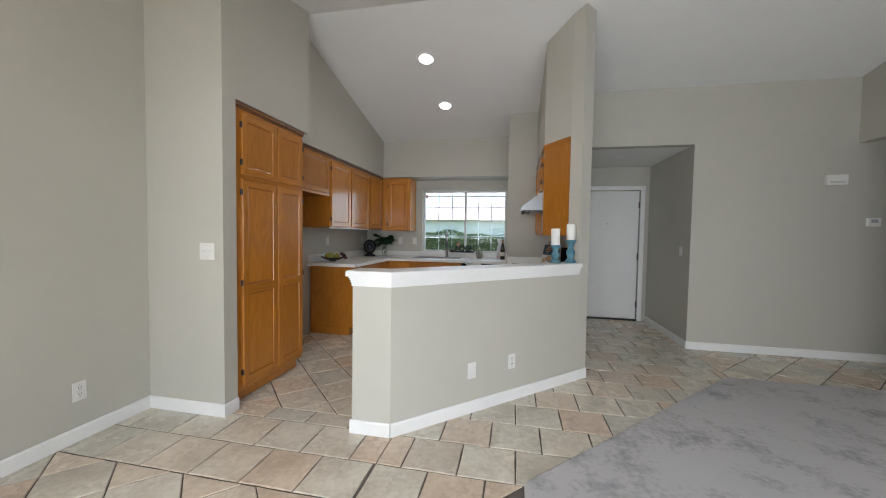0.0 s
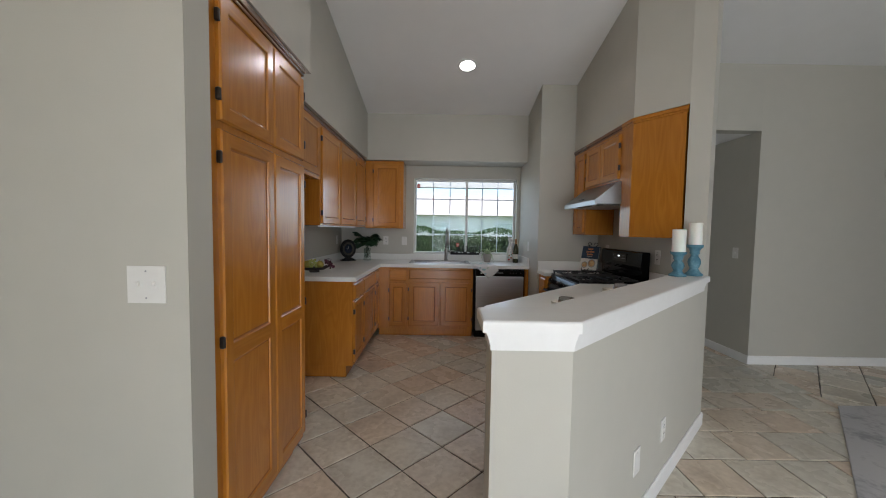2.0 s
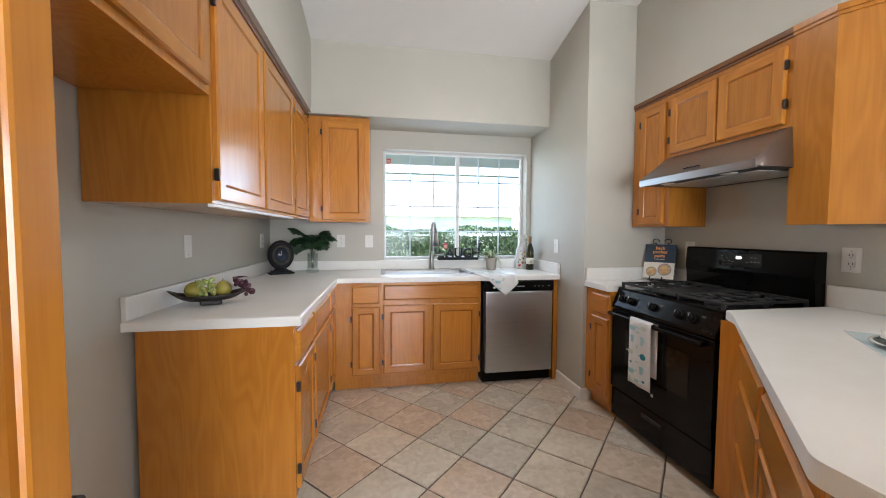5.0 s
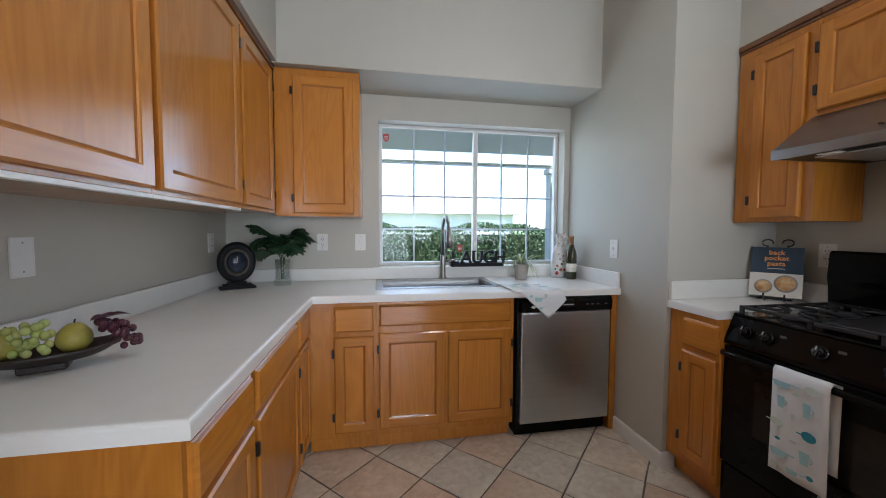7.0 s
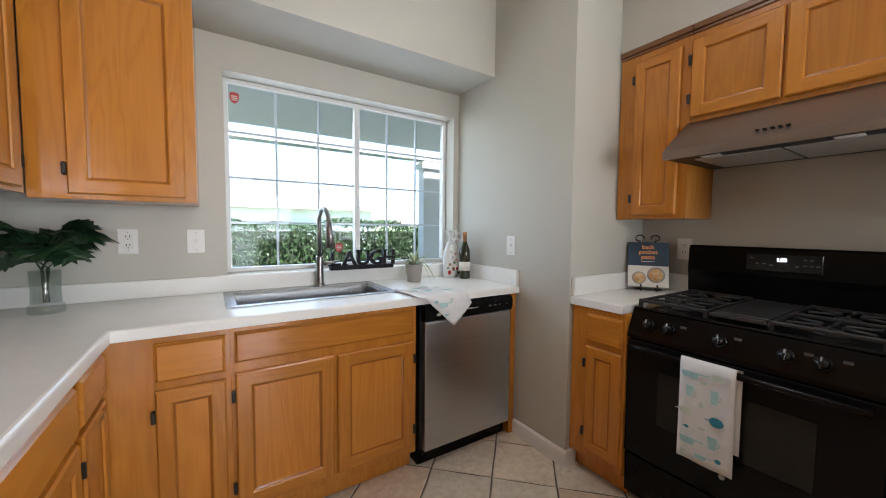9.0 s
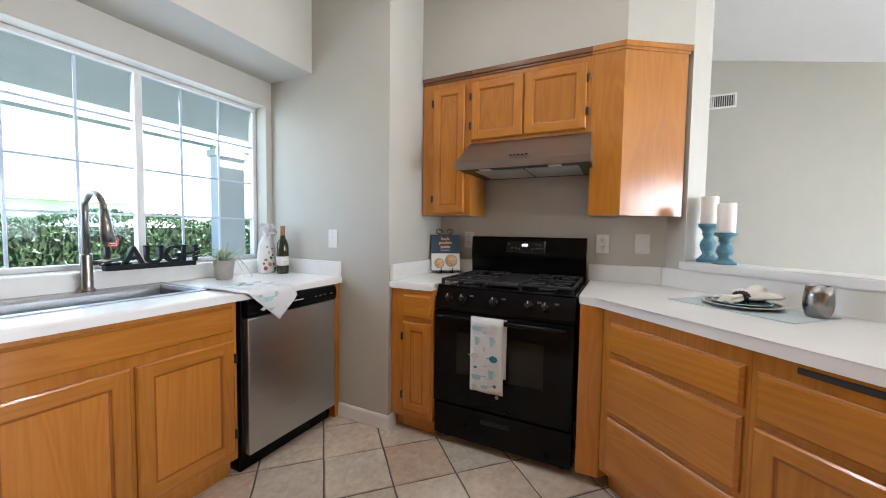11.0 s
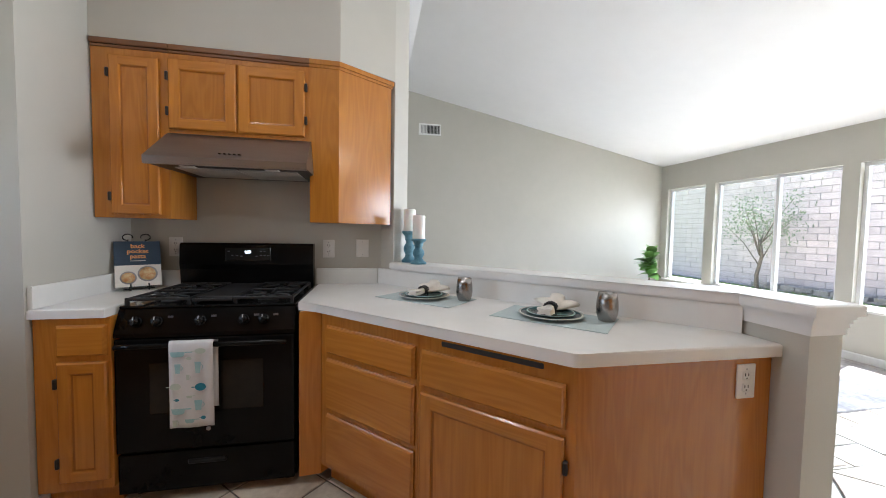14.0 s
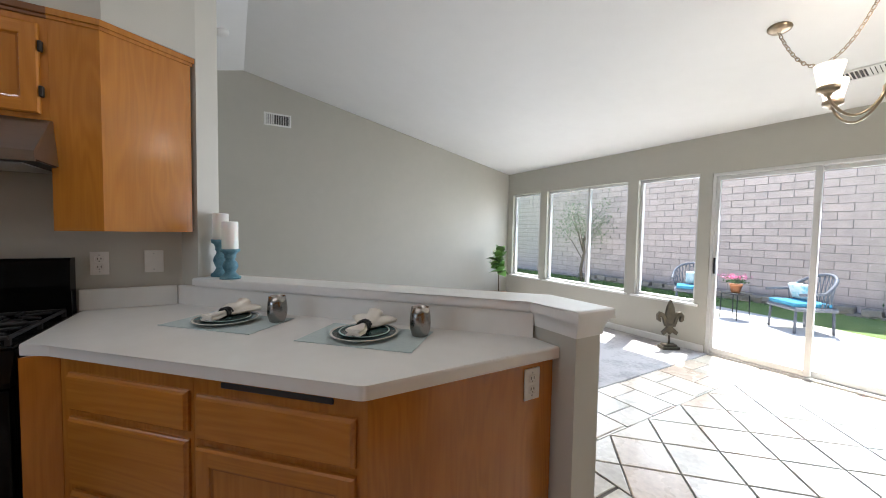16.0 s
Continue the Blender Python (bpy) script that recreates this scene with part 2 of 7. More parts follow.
def lathe(profile, steps=24, bm=None, at=(0, 0)):
    """A turned body: profile rows of (radius, z), from the bottom up."""
    bm = bm or bmesh.new()
    rings = []
    for r, z in profile:
        if r < 1e-5:
            rings.append([bm.verts.new((at[0], at[1], z))])
        else:
            rings.append([bm.verts.new((at[0] + r * math.cos(math.tau * k / steps), at[1] + r * math.sin(math.tau * k / steps), z)) for k in range(steps)])
    for a, b in zip(rings, rings[1:]):
        for k in range(steps):
            j = (k + 1) % steps
            if len(a) == 1 and len(b) > 1:
                bm.faces.new((a[0], b[j], b[k]))
            elif len(b) == 1 and len(a) > 1:
                bm.faces.new((a[k], a[j], b[0]))
            elif len(a) > 1:
                bm.faces.new((a[k], a[j], b[j], b[k]))
    if len(rings[0]) > 1:
        bm.faces.new(rings[0][::-1])
    if len(rings[-1]) > 1:
        bm.faces.new(rings[-1])
    for f in bm.faces:
        f.smooth = True
    return bm


def tube(points, radius, steps=8, bm=None, taper=None, closed=False):
    """A round bar along points."""
    bm = bm or bmesh.new()
    pts = [Vector(p) for p in points]
    rings = []
    n = len(pts)
    for i, p in enumerate(pts):
        if closed:
            along = (pts[(i + 1) % n] - pts[i - 1]).normalized()
        else:
            along = (pts[min(i + 1, n - 1)] - pts[max(i - 1, 0)]).normalized()
        side = along.cross(Vector((0, 0, 1)) if abs(along.z) < 0.95 else Vector((1, 0, 0))).normalized()
        up = side.cross(along)
        r = radius * (taper(i / (n - 1)) if taper else 1)
        rings.append([bm.verts.new(p + r * (math.cos(math.tau * k / steps) * side + math.sin(math.tau * k / steps) * up)) for k in range(steps)])
    pairs = list(zip(rings, rings[1:])) + ([(rings[-1], rings[0])] if closed else [])
    for a, b in pairs:
        for k in range(steps):
            f = bm.faces.new((a[k], a[(k + 1) % steps], b[(k + 1) % steps], b[k]))
            f.smooth = True
    if not closed:
        bm.faces.new(rings[0][::-1])
        bm.faces.new(rings[-1])
    return bm


def link(name, bm, material):
    bmesh.ops.recalc_face_normals(bm, faces=bm.faces)
    me = bpy.data.meshes.new(name)
    bm.to_mesh(me)
    bm.free()
    for m in material if isinstance(material, (list, tuple)) else [material]:
        me.materials.append(m)
    return new(name, me)


def part(name, bm, material, parent, label="", m=None):
    ob = link(name, bm, material)
    ob.parent = parent
    if m is not None:
        ob.matrix_basis = m
    if label:
        tagged(ob, label)
    return ob


def thing(name, m, label, category, group="", kind=""):
    ob = new(name)
    ob.empty_display_size = 0.1
    ob.matrix_world = m
    return tagged(ob, label, category, group, kind)


def structure(name, bm, material, label="", category=""):
    return tagged(link(name, bm, material), label or name.replace("_", " "), category or name.split("_")[0], kind="structure")


# ---- the plan: x east, y north ----
WX, EX, NY, SY = -2.355, 3.80, 5.92, -1.42          # inner faces of the outer walls
KE0, KE1 = 0.805, 0.905                            # the wall behind the range
RIDGE_Y, RIDGE_Z = 3.08, 3.38


def ceil_z(x, y):
    return RIDGE_Z - 0.2355 * (y - RIDGE_Y) if y > RIDGE_Y else RIDGE_Z - 0.2035 * (RIDGE_Y - y)


# floor slab under everything, and the ground outside, one sheet to the horizon
structure("floor", boxes((WX - 0.15, 6.2, SY - 0.15, NY + 0.15, -0.14, -0.006)), M["grout"], "brown-grey grouted floor slab under beige tiles", "floor")
CARPET = [(0.32, SY), (EX, SY), (EX, 3.66), (2.20, 3.66), (0.32, 1.78)]
rug = prism(CARPET, -0.006, 0.008, bevel=0.006)
structure("carpet", rug, M["carpet"], "mottled grey fitted carpet with worn pile", "carpet")


def wall_with(name, axis, pos, thick, a0, a1, z0, z1, holes, label, top=None):
    """A wall along an axis with rectangular holes (a0, a1, z0, z1); its top follows a function of the run."""
    bm = bmesh.new()
    cuts = sorted({a0, a1, *[v for h in holes for v in h[:2]]} | ({RIDGE_Y} if top and axis == "y" and a0 < RIDGE_Y < a1 else set()))
    for u, v in zip(cuts, cuts[1:]):
        mid = (u + v) / 2
        spans, low = [], z0
        for h in sorted([h for h in holes if h[0] < mid < h[1]], key=lambda h: h[2]):
            if h[2] > low + 1e-4:
                spans.append((low, h[2], False))
            low = h[3]
        spans.append((low, z1, True))
        for b, t, last in spans:
            tu, tv = (top(u), top(v)) if (top and last) else (t, t)
            if axis == "x":
                c = [(u, pos), (v, pos), (v, pos + thick), (u, pos + thick)]
                hs = [tu, tv, tv, tu]
            else:
                c = [(pos, u), (pos + thick, u), (pos + thick, v), (pos, v)]
                hs = [tu, tu, tv, tv]
            lo = [bm.verts.new((x, y, b)) for x, y in c]
            hi = [bm.verts.new((x, y, h)) for (x, y), h in zip(c, hs)]
            bm.faces.new(lo[::-1])
            bm.faces.new(hi)
            for i in range(4):
                bm.faces.new((lo[i], lo[(i + 1) % 4], hi[(i + 1) % 4], hi[i]))
    return structure(name, bm, M["wall"], label, "wall")


UP = 0.03
SLIDER = (-1.36, 0.35, -0.01, 2.04)
SWIN = [(2.955, 3.66, 0.55, 2.06), (1.345, 2.80, 0.55, 2.06), (0.475, 1.20, 0.55, 2.06)]
KWIN = (-1.345, 0.085, 1.0, 2.05)
EDOOR = (1.20, 2.12, -0.01, 2.03)
wall_with("wall_south", "x", SY - 0.15, 0.15, WX, EX, 0, ceil_z(0, SY) + UP, [SLIDER] + SWIN, "greige painted wall with three windows and a patio door")
wall_with("wall_north", "x", NY, 0.18, WX, 2.40, 0, ceil_z(0, NY) + 0.1, [KWIN, EDOOR], "greige painted wall with the sink window and the front door")
wall_with("wall_west", "y", WX - 0.15, 0.15, SY - 0.15, NY + 0.15, 0, 3, [], "greige painted side wall", top=lambda y: ceil_z(0, y) + UP)
wall_with("wall_east", "y", EX, 0.12, SY - 0.15, 4.55, 0, 3, [(3.55, 4.55, 0, 2.34)], "greige painted wall with a vent and a hallway opening", top=lambda y: ceil_z(0, y) + UP)
wall_with("wall_north_living", "x", 4.55, 0.12, 2.24, 6.1, 0, ceil_z(0, 4.55) + UP, [], "greige painted living room wall")
wall_with("wall_entry_side", "y", 2.24, 0.12, 4.67, NY, 0, 2.5, [], "greige painted side wall of the entry")
wall_with("wall_kitchen_east", "y", KE0, KE1 - KE0, 3.46, NY, 0, 3, [], "greige painted wall behind the range", top=lambda y: ceil_z(0, y) + UP)
structure("wall_entry_header", boxes((KE1, 2.24, 4.55, 4.67, 2.38, 3.12)), M["wall"], "greige painted header above the entry", "wall")
structure("ceiling_entry", boxes((KE1, 2.24, 4.67, NY, 2.38, 2.46)), M["ceiling"], "low white entry ceiling", "ceiling")
structure("wall_hall_south", boxes((EX + 0.12, 6.1, 3.43, 3.55, 0, 2.5)), M["wall"], "greige painted hallway wall", "wall")
structure("wall_hall_end", boxes((6.1, 6.2, 3.43, 4.67, 0, 2.5)), M["wall"], "greige painted hallway end wall", "wall")
structure("ceiling_hall", boxes((EX + 0.12, 6.1, 3.55, 4.55, 2.40, 2.48)), M["ceiling"], "white hallway ceiling", "ceiling")

# ceiling: two slopes that meet in a ridge
bm = bmesh.new()
for y0, y1 in ((SY - 0.15, RIDGE_Y), (RIDGE_Y, NY + 0.15)):
    lo = [bm.verts.new((x, y, ceil_z(x, y))) for x, y in ((WX - 0.15, y0), (EX + 0.12, y0), (EX + 0.12, y1), (WX - 0.15, y1))]
    hi = [bm.verts.new(v.co + Vector((0, 0, 0.12))) for v in lo]
    bm.faces.new(lo[::-1]), bm.faces.new(hi)
    for i in range(4):
        bm.faces.new((lo[i], lo[(i + 1) % 4], hi[(i + 1) % 4], hi[i]))
structure("ceiling", bm, M["ceiling"], "vaulted white painted ceiling", "ceiling")

# drywall soffits and the pantry's end wall
SOF = 2.225
structure("wall_pantry_end", prism([(WX, 2.01), (-1.72, 2.01), (-1.72, 2.13), (WX, 2.13)], 0, 3, tops=lambda x, y: ceil_z(x, y) + UP), M["wall"], "greige painted wall beside the pantry", "wall")
structure("soffit_pantry", prism([(WX, 2.13), (-1.72, 2.13), (-1.72, 3.05), (WX, 3.05)], SOF + 0.015, 3, tops=lambda x, y: ceil_z(x, y) + UP), M["wall"], "greige painted soffit above the pantry", "soffit")
structure("soffit_west", prism([(WX, 3.05), (-1.915, 3.05), (-1.915, 5.53), (WX, 5.53)], SOF, 3, tops=lambda x, y: ceil_z(x, y) + UP), M["wall"], "greige painted soffit above the wall cabinets", "soffit")
structure("soffit_north", prism([(WX, 5.53), (0.13, 5.53), (0.13, NY), (WX, NY)], SOF - 0.005, 3, tops=lambda x, y: ceil_z(x, y) + UP), M["wall"], "greige painted soffit above the sink window", "soffit")
structure("wall_chase", prism([(0.13, 4.918), (KE0, 4.918), (KE0, NY), (0.13, NY)], 0, 3, tops=lambda x, y: ceil_z(x, y) + UP), M["wall"], "greige painted boxed-out wall beside the sink counter", "wall")
# the short full-height wall on the slant, and the half wall below it
P1, P2 = Vector((0.905, 3.37)), Vector((-0.512, 2.030))
DV = (P1 - P2).normalized()
NV = Vector((-DV.y, DV.x))
OC, KC = P1 - DV * 0.13, P1 - DV * 0.13 + NV * 0.13
IN_Y = P2.y + 0.133
INNER = (P1.x + NV.x * 0.13 + DV.x / DV.y * (IN_Y - P1.y - NV.y * 0.13), IN_Y)
WEND = -0.772
structure("wall_slant", prism([tuple(OC), tuple(P1), (KE1, 3.46), (KE0, 3.46), (KE0, P1.y + NV.y * 0.13 - (P1.x + NV.x * 0.13 - KE0) * DV.y / DV.x), tuple(KC)], 0, 3, tops=lambda x, y: ceil_z(x, y) + UP), M["wall"], "greige painted slanted wall end above the half wall", "wall")
structure("soffit_range", prism([(0.512, 3.695), tuple(KC), tuple(P1 + NV * 0.13), (KE0, 3.46), (KE0, 4.918), (0.512, 4.918)], SOF - 0.005, 3, tops=lambda x, y: ceil_z(x, y) + UP), M["wall"], "greige painted soffit above the range cabinets", "soffit")
HALF = [tuple(P2), tuple(OC), tuple(KC), INNER, (WEND, IN_Y), (WEND, P2.y)]
structure("half_wall", prism(HALF, 0, 1.0), M["wall"], "greige painted half wall with outlets", "wall")


def offset(outline, d):
    """A plan outline pushed outwards by d."""
    out, n = [], len(outline)
    for i in range(n):
        a, b, c = (Vector(outline[j % n]) for j in (i - 1, i, i + 1))
        n1, n2 = (b - a).normalized(), (c - b).normalized()
        n1, n2 = Vector((n1.y, -n1.x)), Vector((n2.y, -n2.x))
        k = n1 + n2
        out.append(tuple(b + k * (d / max(k.dot(n1), 0.2))))
    return out


# bar cap: slab, cove and frieze in painted wood, in one ledge
bm = bmesh.new()
for d, z0, z1, r in ((0.034, 1.026, 1.064, 0.012), (0.020, 1.014, 1.026, 0), (0.015, 1.000, 1.014, 0), (0.010, 0.984, 1.000, 0), (0.006, 0.962, 0.984, 0)):
    o = offset(HALF, d)
    o[1], o[2] = tuple(OC - NV * d + DV * 0.002), tuple(KC + NV * d + DV * 0.002)
    prism(o, z0, z1, bm=bm, bevel=r, seg=3)
structure("bar_ledge", bm, M["white"], "white painted moulded ledge capping the half wall", "ledge")

BASE_H = 0.088


def baseboard(a, b, name="baseboard", ends=(0, 0)):
    """A baseboard whose back runs from a to b, the room on its left."""
    a, b = Vector(a), Vector(b)
    along = (b - a).normalized()
    a, b = a - along * ends[0], b + along * ends[1]
    side = Vector((-along.y, along.x))
    bm = bmesh.new()
    prof = ((0.001, 0), (0.013, 0), (0.013, BASE_H - 0.012), (0.007, BASE_H), (0.001, BASE_H))
    ra = [bm.verts.new((*(a + side * p), z + 0.001)) for p, z in prof]
    rb = [bm.verts.new((*(b + side * p), z + 0.001)) for p, z in prof]
    for i in range(len(prof)):
        j = (i + 1) % len(prof)
        bm.faces.new((ra[i], ra[j], rb[j], rb[i]))
    bm.faces.new(ra), bm.faces.new(rb[::-1])
    return structure(name, bm, M["white"], "white painted baseboard", "baseboard")


B = 0.013
for a, b, e in (((WX, 2.01), (WX, SY), (0, 0)), ((-1.72, 2.01), (WX, 2.01), (B, 0)), ((-1.72, 2.13), (-1.72, 2.01), (0, 0)),
                (P1, P2, (0, 0)), (P2, (WEND, P2.y), (0, B)), ((WEND, P2.y), (WEND, IN_Y), (0, 0)),
                ((KE1, NY), (KE1, 3.38), (0, 0)), ((2.24, 4.55), (2.24, NY), (B, 0)), ((6.0, 4.55), (2.24, 4.55), (0, 0)),
                ((EX, SY), (EX, 3.55), (0, 0)), ((0.36, SY), (EX, SY), (0, 0)), ((WX, SY), (-1.42, SY), (0, 0)),
                ((0.13, 4.918), (0.13, 5.30), (B, 0)), ((0.20, 4.918), (0.13, 4.918), (0, 0))):
    baseboard(a, b, ends=e)


# ---- cabinet joinery; local frame: x along the front, y into the wall, z up ----
def rect_ring(bm, x0, x1, z0, z1, y):
    return [bm.verts.new(p) for p in ((x0, y, z0), (x1, y, z0), (x1, y, z1), (x0, y, z1))]


def loft(bm, rings, mats=(0, 0, 0, 0)):
    for a, b in zip(rings, rings[1:]):
        for i in range(4):
            f = bm.faces.new((a[i], a[(i + 1) % 4], b[(i + 1) % 4], b[i]))
            f.material_index = mats[i]


def slab_front(x0, x1, z0, z1, y, thick=0.019, lip=0.010, horizontal=True):
    """A drawer front with a routed edge."""
    bm = bmesh.new()
    rings = [rect_ring(bm, x0, x1, z0, z1, y), rect_ring(bm, x0, x1, z0, z1, y - thick * 0.45),
             rect_ring(bm, x0 + lip * 0.5, x1 - lip * 0.5, z0 + lip * 0.5, z1 - lip * 0.5, y - thick * 0.62),
             rect_ring(bm, x0 + lip, x1 - lip, z0 + lip, z1 - lip, y - thick)]
    loft(bm, rings)
    bm.faces.new(rings[0][::-1]), bm.faces.new(rings[-1])
    return bm


def door_frame(x0, x1, z0, z1, y, panels, stile=0.052, thick=0.019):
    """Stiles and rails with a moulded inner edge round each panel opening; panels: (z0, z1) of the openings."""
    bm = bmesh.new()
    a, b = x0 + stile, x1 - stile
    outer = [rect_ring(bm, x0, x1, z0, z1, y), rect_ring(bm, x0, x1, z0, z1, y - thick + 0.006), rect_ring(bm, x0 + 0.006, x1 - 0.006, z0 + 0.006, z1 - 0.006, y - thick)]
    loft(bm, outer, (1, 0, 1, 0))
    bm.faces.new(outer[0][::-1])
    yf = y - thick
    edge = 0.006
    zs = [z0 + edge] + [v for p in panels for v in p] + [z1 - edge]

    def quad(u0, u1, w0, w1, m):
        f = bm.faces.new([bm.verts.new(p) for p in ((u0, yf, w0), (u1, yf, w0), (u1, yf, w1), (u0, yf, w1))])
        f.material_index = m

    quad(x0 + edge, a, zs[0], zs[-1], 0), quad(b, x1 - edge, zs[0], zs[-1], 0)
    for k in range(0, len(zs), 2):
        quad(a, b, zs[k], zs[k + 1], 1)
    for w0, w1 in panels:
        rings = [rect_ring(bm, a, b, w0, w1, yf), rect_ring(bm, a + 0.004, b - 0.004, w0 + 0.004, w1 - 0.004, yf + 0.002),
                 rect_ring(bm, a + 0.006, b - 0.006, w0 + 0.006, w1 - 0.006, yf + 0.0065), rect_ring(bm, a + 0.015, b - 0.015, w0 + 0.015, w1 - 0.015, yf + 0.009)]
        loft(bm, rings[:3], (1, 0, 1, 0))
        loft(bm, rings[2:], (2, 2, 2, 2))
    return bm


def hinge(parent, x, z, y):
    bm = lathe([(0.0, -0.024), (0.0035, -0.022), (0.0055, -0.018), (0.0055, 0.018), (0.0035, 0.022), (0.0, 0.024)], 8)
    bmesh.ops.translate(bm, vec=(x, y - 0.014, z), verts=bm.verts)
    box(bm, x - 0.007, x + 0.007, y - 0.0215, y - 0.004, z - 0.022, z + 0.022, bevel=0.003)
    part("hinge", bm, M["bronze"], parent, "dark bronze hinge")


def cab_door(parent, x0, x1, z0, z1, y=0.0, hinges="l", stile=0.052, mid=None, rail=None, inset=0.22):
    r = rail or stile
    pans = [(z0 + r, z1 - r)] if mid is None else [(z0 + r, mid - r * 0.62), (mid + r * 0.62, z1 - r)]
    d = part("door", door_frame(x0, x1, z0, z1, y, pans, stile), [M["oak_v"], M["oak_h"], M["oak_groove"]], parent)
    for w0, w1 in pans:
        part("panel", boxes((x0 + stile + 0.010, x1 - stile - 0.010, y - 0.0105, y - 0.001, w0 + 0.010, w1 - 0.010)), M["oak_v"], d)
    if hinges:
        hx = x0 - 0.006 if hinges == "l" else x1 + 0.006
        h = z1 - z0
        for hz in ([z0 + 0.09, z1 - 0.09] if h < 1.2 else [z0 + 0.10, (z0 + z1) / 2, z1 - 0.10]):
            hinge(d, hx, hz, y)
    return d


def cab_drawer(parent, x0, x1, z0, z1, y=0.0):
    return part("drawer_front", slab_front(x0, x1, z0, z1, y), M["oak_h"], parent)


def cab_body(parent, x0, x1, depth, z0, z1, toe=0.0, name="body"):
    rows = [(x0, x1, 0.0, depth, z0 + toe, z1)]
    if toe:
        rows.append((x0, x1, 0.06, depth, z0, z0 + toe - 0.0005))
    return part(name, boxes(*rows, bevel=0.0015), M["oak_v"], parent)


def place(x, y, z, rz):
    return pose(x, y, z, 0, 0, rz)


CT, TOE = 0.872, 0.10
# pantry
SPLIT = 0.462
pantry = thing("pantry_cabinet", place(-1.745, 2.135, 0.004, 90), "tall honey oak pantry cabinet with four closed panel doors", "cabinet")
part("body", boxes((0, 0.833, 0.0, 0.61, 0.10, 2.232), (0.0, 0.833, 0.06, 0.61, 0, 0.0995), bevel=0.002), M["oak_v"], pantry)
part("crown_strip", boxes((0.0, 0.85, -0.016, 0.6, 2.205, 2.236), (0.0, 0.85, -0.010, 0.6, 2.19, 2.2045), bevel=0.003), M["oak_d"], pantry, "dark oak top strip")
cab_door(pantry, 0.065, SPLIT, 1.715, 2.165, hinges="l")
cab_door(pantry, SPLIT + 0.008, 0.823, 1.715, 2.165, hinges="r")
cab_door(pantry, 0.065, SPLIT, 0.14, 1.685, hinges="l", mid=0.86)
cab_door(pantry, SPLIT + 0.008, 0.823, 0.14, 1.685, hinges="r", mid=0.86)

# wall cabinets on the west wall
UZ0, UZ1 = 1.362, 2.218
upper = thing("refrigerator_wall_cabinet", place(-1.95, 2.972, 1.735, 90), "short honey oak wall cabinet above the empty refrigerator space", "cabinet", "west wall cabinets")
part("body", boxes((0, 0.883, 0, 0.40, 0, 0.482), bevel=0.0015), M["oak_v"], upper)
part("crown_strip", boxes((0, 0.883, -0.012, 0.30, 0.455, 0.487), bevel=0.002), M["oak_d"], upper, "dark oak top strip")
cab_door(upper, 0.02, 0.275, 0.025, 0.445, hinges="l", stile=0.045)
cab_door(upper, 0.295, 0.855, 0.025, 0.445, hinges="l")
y = 3.86
for width, side in ((0.54, "l"), (0.625, "r"), (0.545, "r")):
    c = thing("wall_cabinet", place(-1.95, y, UZ0, 90), "honey oak wall cabinet with one panel door above the counter", "cabinet", "west wall cabinets")
    last = y > 4.95
    cab_body(c, 0, width, 0.40, 0, UZ1 - UZ0)
    part("crown_strip", boxes((0, width, -0.012, 0.30, UZ1 - UZ0 - 0.03, UZ1 - UZ0 + 0.004), bevel=0.002), M["oak_d"], c, "dark oak top strip")
    cab_door(c, 0.018, (0.49 if last else width) - 0.012, 0.014, 0.80, hinges=side)
    part("light_rail", boxes((0.0, width, -0.004, 0.016, -0.012, 0.0), bevel=0.001), M["white"], c, "pale under-cabinet edge strip") if not last else None
    y += width
c = thing("corner_wall_cabinet", place(-1.95, 5.575, UZ0 - 0.014, 0), "honey oak corner wall cabinet beside the sink window", "cabinet")
cab_body(c, 0.002, 0.493, 0.343, 0, UZ1 - UZ0 + 0.01)
cab_door(c, 0.108, 0.455, 0.018, 0.825, hinges="l", stile=0.05)

# base cabinets along the west wall
for y0, w, first in ((4.06, 0.375, True), (4.435, 0.59, False), (5.025, 0.285, False)):
    c = thing("base_cabinet", place(-1.73, y0, 0.004, 90), "honey oak base cabinet with a drawer over a panel door", "cabinet", "west base cabinets")
    cab_body(c, 0, w, 0.60, 0, CT - 0.004, TOE)
    cab_drawer(c, 0.02, w - 0.015, 0.70, 0.835)
    cab_door(c, 0.02, w - 0.015, 0.135, 0.68, hinges="l", stile=0.05 if w > 0.3 else 0.042)
# base cabinets along the north wall
c = thing("corner_base_cabinet", place(-1.73, 5.31, 0.004, 0), "honey oak corner base cabinet with a drawer and a door", "cabinet")
cab_body(c, 0.0, 0.37, 0.60, 0, CT - 0.004, TOE)
cab_drawer(c, 0.14, 0.352, 0.70, 0.84)
cab_door(c, 0.14, 0.352, 0.135, 0.672, hinges="l", stile=0.045)
c = thing("sink_base_cabinet", place(-1.36, 5.31, 0.004, 0), "honey oak sink base cabinet with worn paired doors", "cabinet")
for board, row in (("face_frame", (0, 0.805, 0, 0.018, TOE, CT - 0.004)), ("side_panel", (0, 0.018, 0.0185, 0.6, TOE, CT - 0.004)), ("side_panel", (0.787, 0.805, 0.0185, 0.6, TOE, CT - 0.004)), ("bottom_panel", (0.0185, 0.7865, 0.02, 0.6, TOE, TOE + 0.018)), ("toe_kick", (0, 0.805, 0.06, 0.6, 0, TOE - 0.0005))):
    part(board, boxes(row), M["oak_v"], c)
part("false_front", slab_front(0.012, 0.785, 0.725, 0.845, 0), M["oak_h"], c)
cab_door(c, 0.012, 0.39, 0.14, 0.685, hinges="l")
